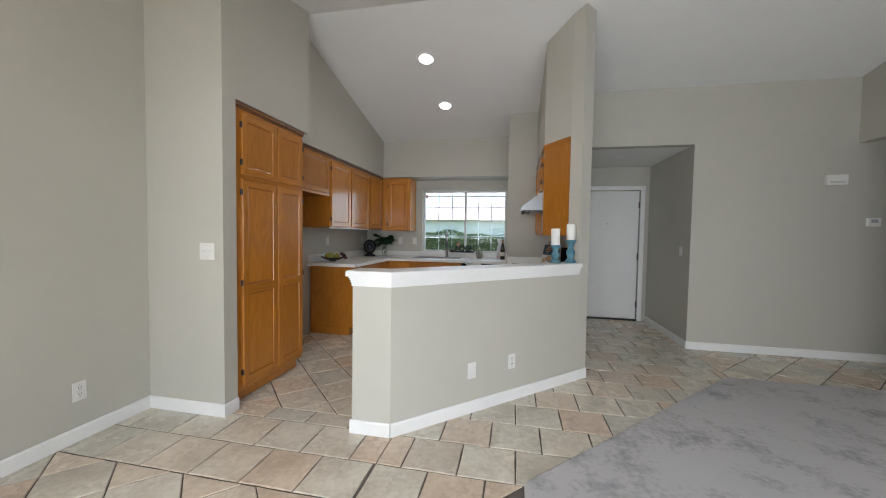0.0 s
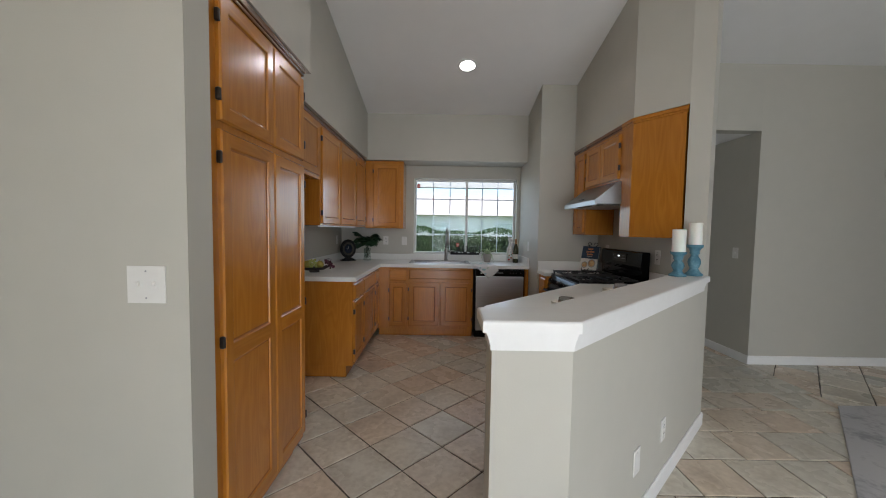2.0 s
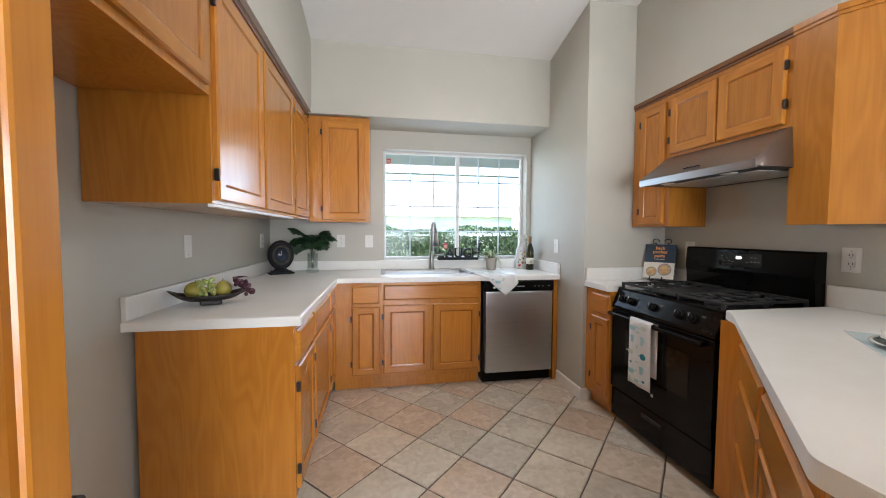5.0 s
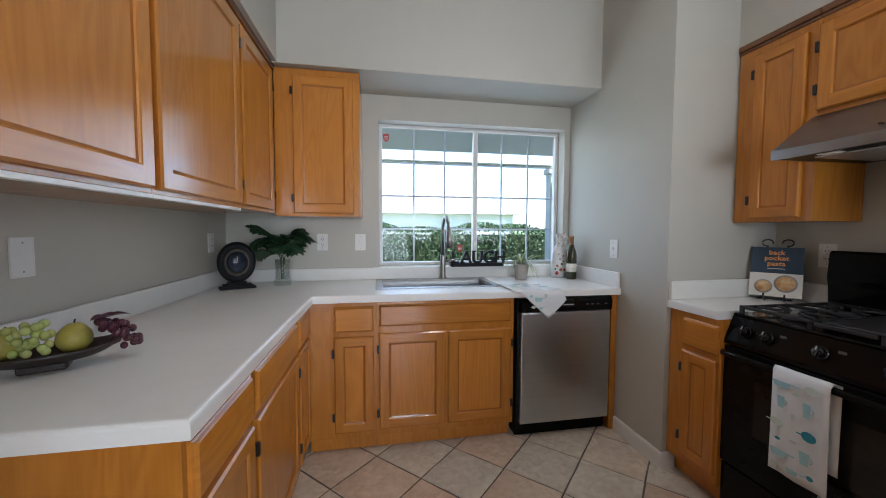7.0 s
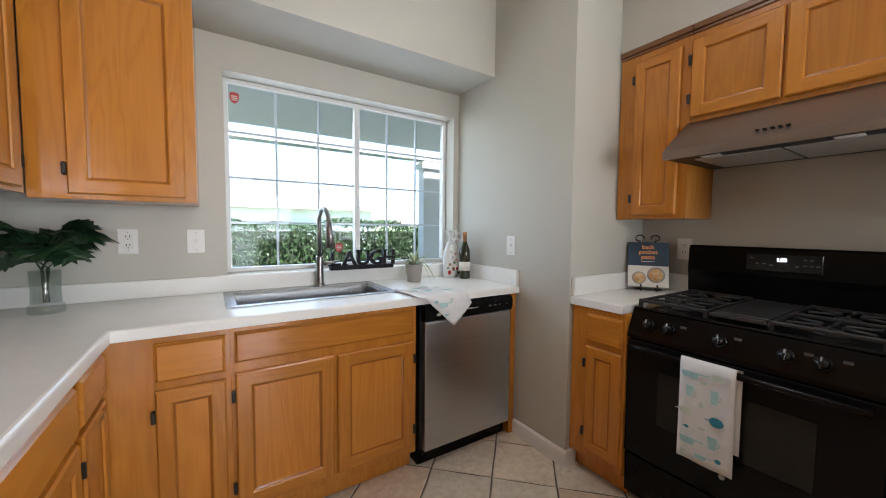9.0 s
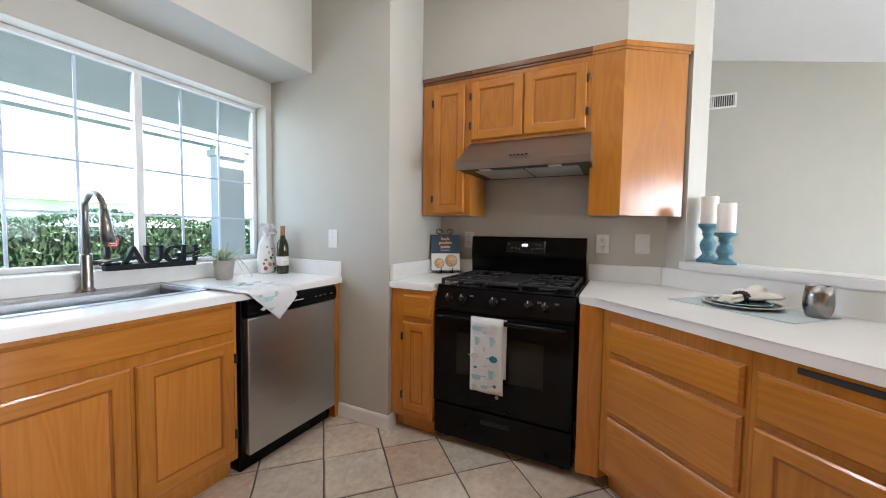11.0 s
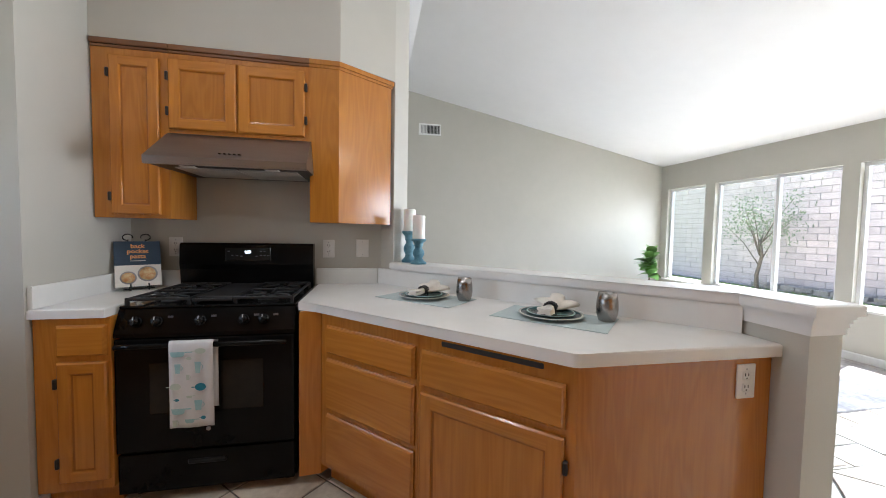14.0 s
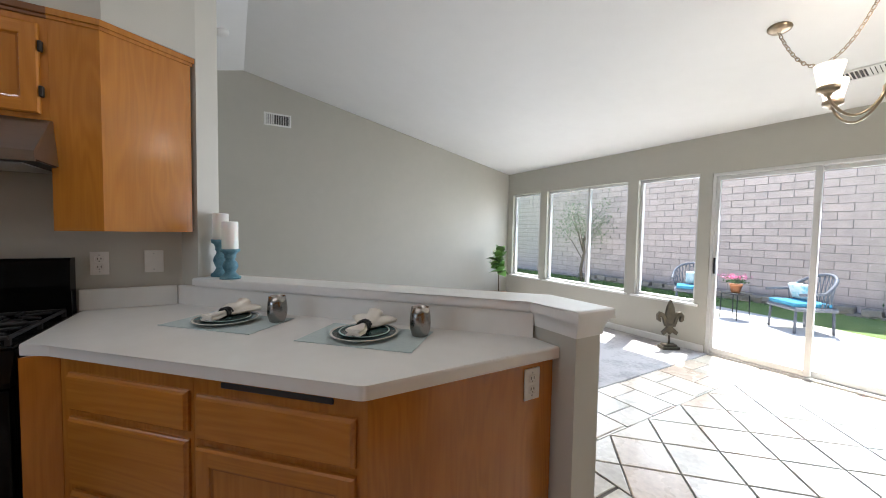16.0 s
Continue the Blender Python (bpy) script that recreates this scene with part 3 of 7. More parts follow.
cab_door(c, 0.405, 0.785, 0.14, 0.685, hinges="r")
part("end_panel", boxes((1.445, 1.485, -0.012, 0.60, 0, CT - 0.004), bevel=0.002), M["oak_v"], c)
# beside the range
c = thing("narrow_base_cabinet", place(0.155, 4.913, 0.004, -90), "narrow honey oak base cabinet beside the range", "cabinet")
cab_body(c, 0, 0.285, 0.645, 0, CT - 0.004, TOE)
cab_drawer(c, 0.09, 0.275, 0.70, 0.835)
cab_door(c, 0.09, 0.275, 0.145, 0.675, hinges="l", stile=0.045)
# peninsula
PA, PB = Vector((0.171, 3.749)), Vector((-0.671, 2.891))
PANG = math.degrees(math.atan2(PB.y - PA.y, PB.x - PA.x))
c = thing("peninsula_drawer_cabinet", place(PA.x, PA.y, 0.004, PANG), "honey oak peninsula cabinet with three drawers", "cabinet")
cab_body(c, 0, 0.598, 0.38, 0, CT - 0.004, TOE)
part("filler", prism([(-0.005, 0.001), (-0.07, -0.075), (-0.075, 0.06), (-0.005, 0.2)][::-1], 0.05, CT - 0.004), M["oak_v"], c)
for z0, z1 in ((0.675, 0.808), (0.402, 0.648), (0.128, 0.378)):
    cab_drawer(c, 0.05, 0.584, z0, z1)
c = thing("peninsula_door_cabinet", place(PA.x, PA.y, 0.004, PANG), "honey oak peninsula cabinet with a door and plain end panel", "cabinet")
cosp, sinp = math.cos(radians(PANG)), math.sin(radians(PANG))


def pen_local(x, y):
    dx, dy = x - PA.x, y - PA.y
    return (dx * cosp + dy * sinp, -dx * sinp + dy * cosp)


out = [(0.599, 0.0), (1.202, 0.0), pen_local(-0.671, IN_Y + 0.004), pen_local(INNER[0] - 0.004, IN_Y + 0.004), (0.599, 0.38)]
part("body", prism(out, TOE, CT - 0.004), M["oak_v"], c)
# dark oak paints the shade of the recess into the toe kick
part("toe_kick", prism([(0.599, 0.06), (1.12, 0.06), pen_local(-0.64, IN_Y + 0.004), pen_local(INNER[0] - 0.004, IN_Y + 0.004), (0.599, 0.38)], 0, TOE - 0.0005), M["oak_d"], c, "recessed toe kick darkened for shade")
part("false_front", slab_front(0.617, 1.17, 0.658, 0.802, 0), M["oak_h"], c)
cab_door(c, 0.617, 1.17, 0.128, 0.634, hinges="r")
part("board_slot", boxes((0.705, 1.097, -0.004, 0.004, 0.830, 0.849), bevel=0.003), M["slot"], c, "black cutting board slot")

# wall cabinets over the range
RX = 0.515
c = thing("tall_wall_cabinet", place(RX, 4.912, 1.312, -90), "honey oak wall cabinet with one narrow door beside the hood", "cabinet")
cab_body(c, 0, 0.351, 0.285, 0, SOF - 1.312 - 0.012)
part("crown_strip", boxes((0, 0.351, -0.014, 0.25, SOF - 1.312 - 0.036, SOF - 1.312 - 0.008), (0, 0.351, -0.007, 0.25, SOF - 1.312 - 0.052, SOF - 1.312 - 0.0365), bevel=0.003), M["oak_d"], c, "dark oak top strip")
cab_door(c, 0.085, 0.308, 0.02, 0.825, hinges="l", stile=0.045)
c = thing("hood_wall_cabinet", place(RX, 4.56, 1.762, -90), "short honey oak wall cabinet with two doors above the hood", "cabinet")
cab_body(c, 0, 0.70, 0.285, 0, SOF - 1.762 - 0.012)
part("crown_strip", boxes((0, 0.70, -0.014, 0.25, SOF - 1.762 - 0.036, SOF - 1.762 - 0.008), (0, 0.70, -0.007, 0.25, SOF - 1.762 - 0.052, SOF - 1.762 - 0.0365), bevel=0.003), M["oak_d"], c, "dark oak top strip")
cab_door(c, 0.0, 0.325, 0.022, 0.382, hinges="l", stile=0.05)
cab_door(c, 0.335, 0.675, 0.022, 0.382, hinges="r", stile=0.05)
c = thing("end_wall_cabinet", place(0, 0, 1.308, 0), "honey oak end wall cabinet with a plain slanted side", "cabinet")
END = [(RX, 3.86), (RX, 3.702), (0.722, 3.398), (0.80, 3.462), (0.80, 3.86)]
part("body", prism(END, 0, SOF - 1.308 - 0.012), M["oak_v"], c)
bm = prism(offset(END, 0.012), SOF - 1.308 - 0.034, SOF - 1.308 - 0.008)
prism(offset(END, 0.006), SOF - 1.308 - 0.050, SOF - 1.308 - 0.0345, bm=bm)
part("crown_strip", bm, M["oak_v"], c, "stepped oak top strip")

# ---- worktops ----
def structure_thing(name, bm, label):
    return tagged(link(name, bm, M["counter"]), label, "countertop")


SINK = (-1.35, -0.60, 5.47, 5.87)
bm = bmesh.new()
# the L-shaped worktop is laid round the sink cut-out
xs = [WX, -1.695, SINK[0], SINK[1], 0.13]
ys = [4.025, 5.275, SINK[2], SINK[3], NY]
grid = {}
for k, z in enumerate((CT, 0.912)):
    for i, x in enumerate(xs):
        for j, yy in enumerate(ys):
            grid[i, j, k] = bm.verts.new((x, yy, z))
cells = [(i, j) for i in range(4) for j in range(4) if (j > 0 or i == 0) and (i, j) != (2, 2)]
for i, j in cells:
    bm.faces.new([grid[a, b, 1] for a, b in ((i, j), (i + 1, j), (i + 1, j + 1), (i, j + 1))])
    bm.faces.new([grid[a, b, 0] for a, b in ((i, j + 1), (i + 1, j + 1), (i + 1, j), (i, j))])
    for (a, b), (di, dj) in ((((i, j), (i + 1, j)), (0, -1)), (((i + 1, j), (i + 1, j + 1)), (1, 0)), (((i + 1, j + 1), (i, j + 1)), (0, 1)), (((i, j + 1), (i, j)), (-1, 0))):
        if (i + di, j + dj) not in cells:
            bm.faces.new((grid[*a, 0], grid[*b, 0], grid[*b, 1], grid[*a, 1]))
bmesh.ops.delete(bm, geom=[v for v in bm.verts if not v.link_faces], context="VERTS")
bmesh.ops.recalc_face_normals(bm, faces=bm.faces)
es = [e for e in bm.edges if all(v.co.z > 0.9 for v in e.verts) and len(e.link_faces) == 2 and abs(e.link_faces[0].normal.z - e.link_faces[1].normal.z) > 0.5
      and not (all(abs(v.co.x - WX) < 1e-4 for v in e.verts) or all(abs(v.co.y - NY) < 1e-4 for v in e.verts) or all(abs(v.co.x - 0.13) < 1e-4 for v in e.verts))]
bmesh.ops.bevel(bm, geom=es, offset=0.010, segments=3, profile=0.5, affect="EDGES")
worktop = structure_thing("countertop", bm, "white laminate L-shaped countertop with a sink cut-out")
SPL = 1.008
part("backsplash", boxes((WX + 0.002, WX + 0.022, 4.025, NY - 0.022, 0.9125, SPL), bevel=0.004, seg=2), M["counter"], worktop)
part("backsplash", boxes((WX + 0.002, 0.128, NY - 0.022, NY - 0.002, 0.9125, SPL - 0.012), bevel=0.004, seg=2), M["counter"], worktop)
part("backsplash", boxes((0.108, 0.128, 5.28, NY - 0.024, 0.9125, SPL), bevel=0.004, seg=2), M["counter"], worktop)
small_top = structure_thing("countertop", prism([(0.135, 4.637), (0.80, 4.637), (0.80, 4.916), (0.135, 4.916)], CT, 0.912, bevel=0.008, seg=3), "white laminate countertop between chase and range")
part("backsplash", boxes((0.14, 0.80, 4.896, 4.9155, 0.9125, SPL), (0.783, 0.803, 4.64, 4.895, 0.9125, SPL), bevel=0.004, seg=2), M["counter"], small_top)
KF = P1 + NV * 0.13


def round_corner(prev, corner, after, radius, steps=6):
    """Points that round a plan corner by an arc."""
    p, c, q = Vector(prev), Vector(corner), Vector(after)
    d1, d2 = (p - c).normalized(), (q - c).normalized()
    half = math.acos(max(-1, min(1, d1.dot(d2)))) / 2
    mid = c + (d1 + d2).normalized() * (radius / math.sin(half))
    a, b = c + d1 * (radius / math.tan(half)) - mid, c + d2 * (radius / math.tan(half)) - mid
    start = math.atan2(a.y, a.x)
    sweep = (math.atan2(b.y, b.x) - start + math.pi) % math.tau - math.pi
    return [(mid.x + radius * math.cos(start + sweep * k / steps), mid.y + radius * math.sin(start + sweep * k / steps)) for k in range(steps + 1)]


pen_outline = [(0.205, 3.862), (0.148, 3.770), *round_corner((0.148, 3.770), (-0.696, 2.913), (-0.702, IN_Y + 0.004), 0.045), (-0.702, IN_Y + 0.004), (INNER[0] - 0.004, IN_Y + 0.004), (KF.x - 0.004, KF.y + 0.004), (0.80, 3.47), (0.80, 3.858)]
pen_top = structure_thing("countertop", prism(pen_outline, CT, 0.914, bevel=0.009, seg=3), "white laminate peninsula countertop with set places")
a, b = Vector(INNER) + NV * 0.003, KF + NV * 0.003 - DV * 0.012
part("backsplash", prism([tuple(a), tuple(b), tuple(b + NV * 0.02), tuple(a + NV * 0.02)], 0.9145, 1.018, bevel=0.004), M["counter"], pen_top)
part("backsplash", boxes((0.782, 0.803, 3.475, 3.865, 0.9145, 1.018), bevel=0.004, seg=2), M["counter"], pen_top)



# ---- windows and doors ----
M["vinyl"] = mat("white_vinyl", (0.66, 0.66, 0.65), 0.35, col2=(0.62, 0.62, 0.61), scale=4)
M["grille"] = mat("white_grille_bar", (0.80, 0.80, 0.80), 0.5, col2=(0.76, 0.76, 0.76), scale=4)


def sheet_glass(name, tint, gloss=0.012):
    """Thin window glass: a tinted clear sheet with a faint mirror on it."""
    gl = bpy.data.materials.new(name)
    gl.use_nodes = True
    gn = gl.node_tree
    gn.nodes.remove(gn.nodes["Principled BSDF"])
    tr, gs, mxs = (gn.nodes.new(k) for k in ("ShaderNodeBsdfTransparent", "ShaderNodeBsdfGlossy", "ShaderNodeMixShader"))
    tr.inputs["Color"].default_value = (*tint, 1)
    gs.inputs["Roughness"].default_value = 0.02
    mxs.inputs[0].default_value = gloss
    gn.links.new(tr.outputs[0], mxs.inputs[1]), gn.links.new(gs.outputs[0], mxs.inputs[2])
    gn.links.new(mxs.outputs[0], gn.nodes["Material Output"].inputs["Surface"])
    return gl


M["glass"] = sheet_glass("clear_glass", (0.93, 0.95, 0.94))
# bluish tint added to dim the view through the sink window
M["glass_sink"] = sheet_glass("tinted_sink_glass", (0.84, 0.89, 0.94))


def window(name, a0, a1, z0, z1, yf, label, mullions=(), bars=None, sill=0.0, facing=1, depth=0.05, glass="glass", t=0.038, half=0.024):
    """A vinyl window in an east-west wall: frame, mullions, grilles, panes; facing 1: the room lies north of it."""
    w = thing(name, pose(0, yf, 0), label, "window", kind="structure")
    part("window_frame", boxes((a0, a1, 0, depth, z1 - t, z1), (a0, a1, 0, depth, z0, z0 + t), (a0, a0 + t, 0.001, depth - 0.001, z0 + t, z1 - t), (a1 - t, a1, 0.001, depth - 0.001, z0 + t, z1 - t), bevel=0.004), M["vinyl"], w)
    xs = [a0 + t, *mullions, a1 - t]
    for m in mullions:
        part("mullion", boxes((m - half, m + half, -0.004, depth, z0 + t * 0.9, z1 - t * 0.9), bevel=0.004), M["vinyl"], w)
    for u, v in zip(xs, xs[1:]):
        p = part("pane", boxes((u, v, depth * 0.5 - 0.002, depth * 0.5 + 0.002, z0 + t, z1 - t)), M[glass], w)
        p.visible_shadow = False
        if bars:
            nx, nz = bars
            rows = []
            for k in range(1, nx):
                x = u + (v - u) * k / nx
                rows.append((x - 0.006, x + 0.006, depth * 0.5 + 0.004, depth * 0.5 + 0.012, z0 + t, z1 - t))
            for k in range(1, nz):
                z = z0 + t + (z1 - z0 - 2 * t) * k / nz
                rows.append((u, v, depth * 0.5 + 0.0045, depth * 0.5 + 0.0115, z - 0.006, z + 0.006))
            part("grille", boxes(*rows), M["grille"], w, "thin white grille bars")
    return w


kw = window("window_1", KWIN[0], KWIN[1], KWIN[2], KWIN[3], 6.02, "white vinyl sliding window with grilles over the sink", mullions=(-0.605,), bars=(3, 4), glass="glass_sink", t=0.026, half=0.017)
part("window_sill", boxes((KWIN[0] - 0.045, KWIN[1] + 0.03, -0.118, 0.0, 0.978, 0.9995), bevel=0.004, seg=2), M["white"], kw)
for k, (a0, a1, z0, z1) in enumerate(SWIN):
    w = window("window_%d" % (k + 2), a0, a1, z0, z1, SY - 0.10, "white framed living room window onto the patio", mullions=((a0 + a1) / 2 - 0.07,) if k == 1 else ())
    part("window_sill", boxes((a0 - 0.04, a1 + 0.04, 0.045, 0.135, z0 - 0.026, z0 + 0.001), bevel=0.006, seg=2), M["white"], w)
# patio sliding door
sd = thing("door_2", pose(0, SY - 0.11, 0), "white framed sliding glass patio door, closed", "door", kind="structure")
a0, a1, z1 = SLIDER[0], SLIDER[1], SLIDER[3]
part("door_frame", boxes((a0, a1, 0, 0.10, z1 - 0.035, z1), (a0, a0 + 0.035, 0.001, 0.099, 0, z1 - 0.035), (a1 - 0.035, a1, 0.001, 0.099, 0, z1 - 0.035), (a0 + 0.035, a1 - 0.035, 0.0, 0.105, -0.005, 0.022), bevel=0.004), M["vinyl"], sd)
for u, v, yy in ((-0.515, 0.315, 0.058), (-1.325, -0.465, 0.018)):
    p = part("sash", boxes((u, u + 0.05, yy, yy + 0.03, 0.025, z1 - 0.04), (v - 0.035, v, yy, yy + 0.03, 0.025, z1 - 0.04), (u + 0.05, v - 0.035, yy, yy + 0.03, z1 - 0.08, z1 - 0.04), (u + 0.05, v - 0.035, yy, yy + 0.03, 0.025, 0.085), bevel=0.003), M["vinyl"], sd)
    g = part("pane", boxes((u + 0.04, v - 0.03, yy + 0.013, yy + 0.017, 0.08, z1 - 0.075)), M["glass"], p)
    g.visible_shadow = False
part("handle", boxes((0.285, 0.305, 0.088, 0.115, 0.92, 1.10), bevel=0.005), M["blackmatte"], sd, "black pull handle")
# front door
fd = thing("door_1", pose(0, NY, 0), "white flush front door, closed, with a peephole", "door", kind="structure")
part("door_leaf", boxes((EDOOR[0] + 0.012, EDOOR[1] - 0.012, 0.03, 0.075, 0.022, EDOOR[3] - 0.012), bevel=0.002), M["door_white"], fd)
part("door_casing", boxes((EDOOR[0] - 0.06, EDOOR[0] + 0.004, -0.016, -0.001, 0, EDOOR[3] + 0.06), (EDOOR[1] - 0.004, EDOOR[1] + 0.06, -0.016, -0.001, 0, EDOOR[3] + 0.06), (EDOOR[0] + 0.004, EDOOR[1] - 0.004, -0.016, -0.001, EDOOR[3] - 0.004, EDOOR[3] + 0.06), bevel=0.004), M["white"], fd)
part("threshold", boxes((EDOOR[0], EDOOR[1], -0.01, 0.08, -0.004, 0.02), bevel=0.003), M["blackmatte"], fd, "dark threshold")
part("peephole", boxes((1.655, 1.669, 0.026, 0.0305, 1.50, 1.514), bevel=0.004), M["bronze"], fd, "bronze peephole")
for hz in (0.25, 1.0, 1.8):
    part("hinge", boxes((EDOOR[1] - 0.02, EDOOR[1] - 0.008, 0.018, 0.034, hz - 0.05, hz + 0.05), bevel=0.003), M["bronze"], fd, "bronze hinge")


# ---- appliances and kitchen things ----
def cyl(bm, c, r, h, axis="z", steps=20, r2=None):
    """A capped cylinder with its base centre at c."""
    lb = lathe([(r, 0), (r if r2 is None else r2, h)], steps)
    m = {"z": Matrix.Identity(4), "x": Matrix.Rotation(radians(90), 4, "Y"), "-y": Matrix.Rotation(radians(90), 4, "X")}[axis]
    lb.transform(Matrix.Translation(c) @ m)
    me = bpy.data.meshes.new("tmp")
    lb.to_mesh(me)
    lb.free()
    bm.from_mesh(me)
    bpy.data.meshes.remove(me)
    return bm


def ball(bm, c, r, sub=1, squash=1.0):
    bmesh.ops.create_icosphere(bm, subdivisions=sub, radius=r, matrix=Matrix.Translation(c) @ Matrix.Diagonal((1, 1, squash, 1)))
    return bm


def smooth(bm):
    for f in bm.faces:
        f.smooth = True
    return bm


def letters(text, size, depth, parent, material, m, name="letter", label="", align="CENTER", bold=0.0):
    """Raised lettering in the built-in font, as one mesh part."""
    cu = bpy.data.curves.new("type", "FONT")
    cu.body, cu.size, cu.extrude, cu.align_x, cu.offset = text, size, depth, align, bold
    cu.resolution_u = 3
    tmp = bpy.data.objects.new("type", cu)
    scene.collection.objects.link(tmp)
    me = bpy.data.meshes.new_from_object(tmp.evaluated_get(bpy.context.evaluated_depsgraph_get()))
    bpy.data.objects.remove(tmp)
    bpy.data.curves.remove(cu)
    me.materials.clear()
    me.materials.append(material)
    ob = new(name, me)
    ob.parent = parent
    ob.matrix_basis = m
    if label:
        tagged(ob, label)
    return ob


FACE = Matrix.Rotation(radians(90), 4, "X")       # lettering upright, read from -y
M["display"] = mat("lit_display", (0.6, 0.75, 0.8), 0.4, emit=(0.75, 0.9, 1.0, 2.0))
M["grey"] = mat("grey_print", (0.35, 0.35, 0.36), 0.5)
M["faint"] = mat("faint_grey_print", (0.09, 0.09, 0.095), 0.5)
M["knob"] = mat("gloss_black_knob", (0.006, 0.006, 0.007), 0.2, col2=(0.010, 0.010, 0.010), scale=9, spec=0.3)
M["chrome"] = mat("polished_metal", (0.65, 0.65, 0.66), 0.12, 1.0)
M["burner"] = mat("burner_cap", (0.05, 0.05, 0.055), 0.3, 0.6, col2=(0.12, 0.12, 0.12), scale=14)

# gas range
rg = thing("gas_range", place(0.177, 4.628, 0.0, -90), "black gas range with cast iron grates and oven", "range")
W = 0.757
part("body", boxes((0, W, 0.03, 0.615, 0.045, 0.893), bevel=0.003), M["black"], rg)
for fx in (0.05, W - 0.05):
    for fy in (0.08, 0.55):
        part("foot", cyl(bmesh.new(), (fx, fy, 0.004), 0.018, 0.045), M["blackmatte"], rg)
part("bottom_drawer", boxes((0.004, W - 0.004, -0.002, 0.03, 0.05, 0.232), bevel=0.006, seg=2), M["black"], rg)
part("drawer_pull", boxes((0.285, 0.45, -0.008, 0.002, 0.165, 0.190), bevel=0.006), M["blackmatte"], rg, "recessed black drawer pull")
dr = part("oven_door", boxes((0.004, W - 0.004, -0.012, 0.03, 0.245, 0.765), bevel=0.006, seg=2), M["black"], rg)
part("oven_window", boxes((0.14, W - 0.14, -0.0155, -0.011, 0.42, 0.655), bevel=0.002), M["ovenglass"], dr, "dark oven window glass")
hb = tube([(0.03 + k * (W - 0.06) / 10, -0.050, 0.742) for k in range(11)], 0.013, 10)
box(hb, 0.03, 0.055, -0.05, -0.01, 0.732, 0.752, bevel=0.004), box(hb, W - 0.055, W - 0.03, -0.05, -0.01, 0.732, 0.752, bevel=0.004)
part("handle", hb, M["black"], dr)
part("badge", cyl(bmesh.new(), (W / 2, -0.0115, 0.335), 0.010, 0.003, "-y"), M["grey"], dr, "small grey round badge")
panel = bmesh.new()
pr = [(-0.012, 0.772), (-0.012, 0.790), (0.030, 0.893), (0.06, 0.893), (0.06, 0.772)]
va = [panel.verts.new((0.002, a, b)) for a, b in pr]
vb = [panel.verts.new((W - 0.002, a, b)) for a, b in pr]
panel.faces.new(va), panel.faces.new(vb[::-1])
for i in range(5):
    panel.faces.new((va[i], va[(i + 1) % 5], vb[(i + 1) % 5], vb[i]))
cp = part("control_panel", panel, M["black"], rg)
for kx in (0.085, 0.168, 0.345, 0.53, 0.615):
    kb = cyl(bmesh.new(), (0, 0, 0), 0.024, 0.010)
    cyl(kb, (0, 0, 0.010), 0.019, 0.018, r2=0.016)
    box(kb, -0.004, 0.004, -0.019, 0.019, 0.012, 0.034, bevel=0.002)
    kn = part("knob", kb, M["knob"], cp, "", Matrix.Translation((kx, 0.006, 0.838)) @ Matrix.Rotation(radians(68), 4, "X"))
    part("pointer", boxes((-0.002, 0.002, 0.004, 0.018, 0.0335, 0.0355)), M["grey"], kn, "pale pointer mark")
for kx in (0.205, 0.385, 0.57, 0.655):
    part("print_mark", boxes((kx, kx + 0.022, 0.0135, 0.016, 0.848, 0.862)), M["faint"], cp, "small grey burner diagram")
part("cooktop", boxes((0.002, W - 0.002, 0.028, 0.56, 0.894, 0.906), bevel=0.004), M["black"], rg)
for bx in (0.16, W - 0.16):
    for by in (0.155, 0.43):
        bb = cyl(bmesh.new(), (bx, by, 0.906), 0.048, 0.010)
        cyl(bb, (bx, by, 0.916), 0.036, 0.008)
        part("burner", bb, M["burner"], rg, "round burner cap")
for gx0, gx1 in ((0.018, 0.285), (W - 0.285, W - 0.018)):
    gb = bmesh.new()
    for yy in (0.045, 0.29, 0.535):
        box(gb, gx0, gx1, yy - 0.006, yy + 0.006, 0.928, 0.942, bevel=0.003)
    for xx in (gx0 + 0.006, gx1 - 0.006):
        box(gb, xx - 0.006, xx + 0.006, 0.045, 0.535, 0.926, 0.940, bevel=0.003)
    for xx in (gx0 + 0.006, gx1 - 0.006):
        for yy in (0.05, 0.29, 0.53):
            box(gb, xx - 0.007, xx + 0.007, yy - 0.007, yy + 0.007, 0.9065, 0.93)
    for by in (0.155, 0.43):
        mx0 = (gx0 + gx1) / 2
        for k in range(6):
            a = math.tau * (k + 0.5) / 6
            tube([(mx0 + 0.03 * math.cos(a), by + 0.03 * math.sin(a), 0.937), (mx0 + 0.118 * math.cos(a), by + 0.112 * math.sin(a), 0.936)], 0.006, 6, bm=gb)
    part("grate", gb, M["iron"], rg, "cast iron grate")
gd = boxes((0.292, W - 0.292, 0.075, 0.505, 0.928, 0.938), (0.292, 0.302, 0.075, 0.505, 0.907, 0.928), (W - 0.302, W - 0.292, 0.075, 0.505, 0.907, 0.928), bevel=0.003)
for yy in (0.045, 0.535):
    box(gd, 0.292, W - 0.292, yy - 0.006, yy + 0.006, 0.920, 0.936, bevel=0.003)
part("griddle", gd, M["iron"], rg, "flat cast iron griddle")
bg = bmesh.new()
pr = [(0.556, 0.906), (0.548, 1.02), (0.540, 1.05), (0.548, 1.168), (0.560, 1.178), (0.612, 1.178), (0.612, 0.906)]
va = [bg.verts.new((0.004, a, b)) for a, b in pr]
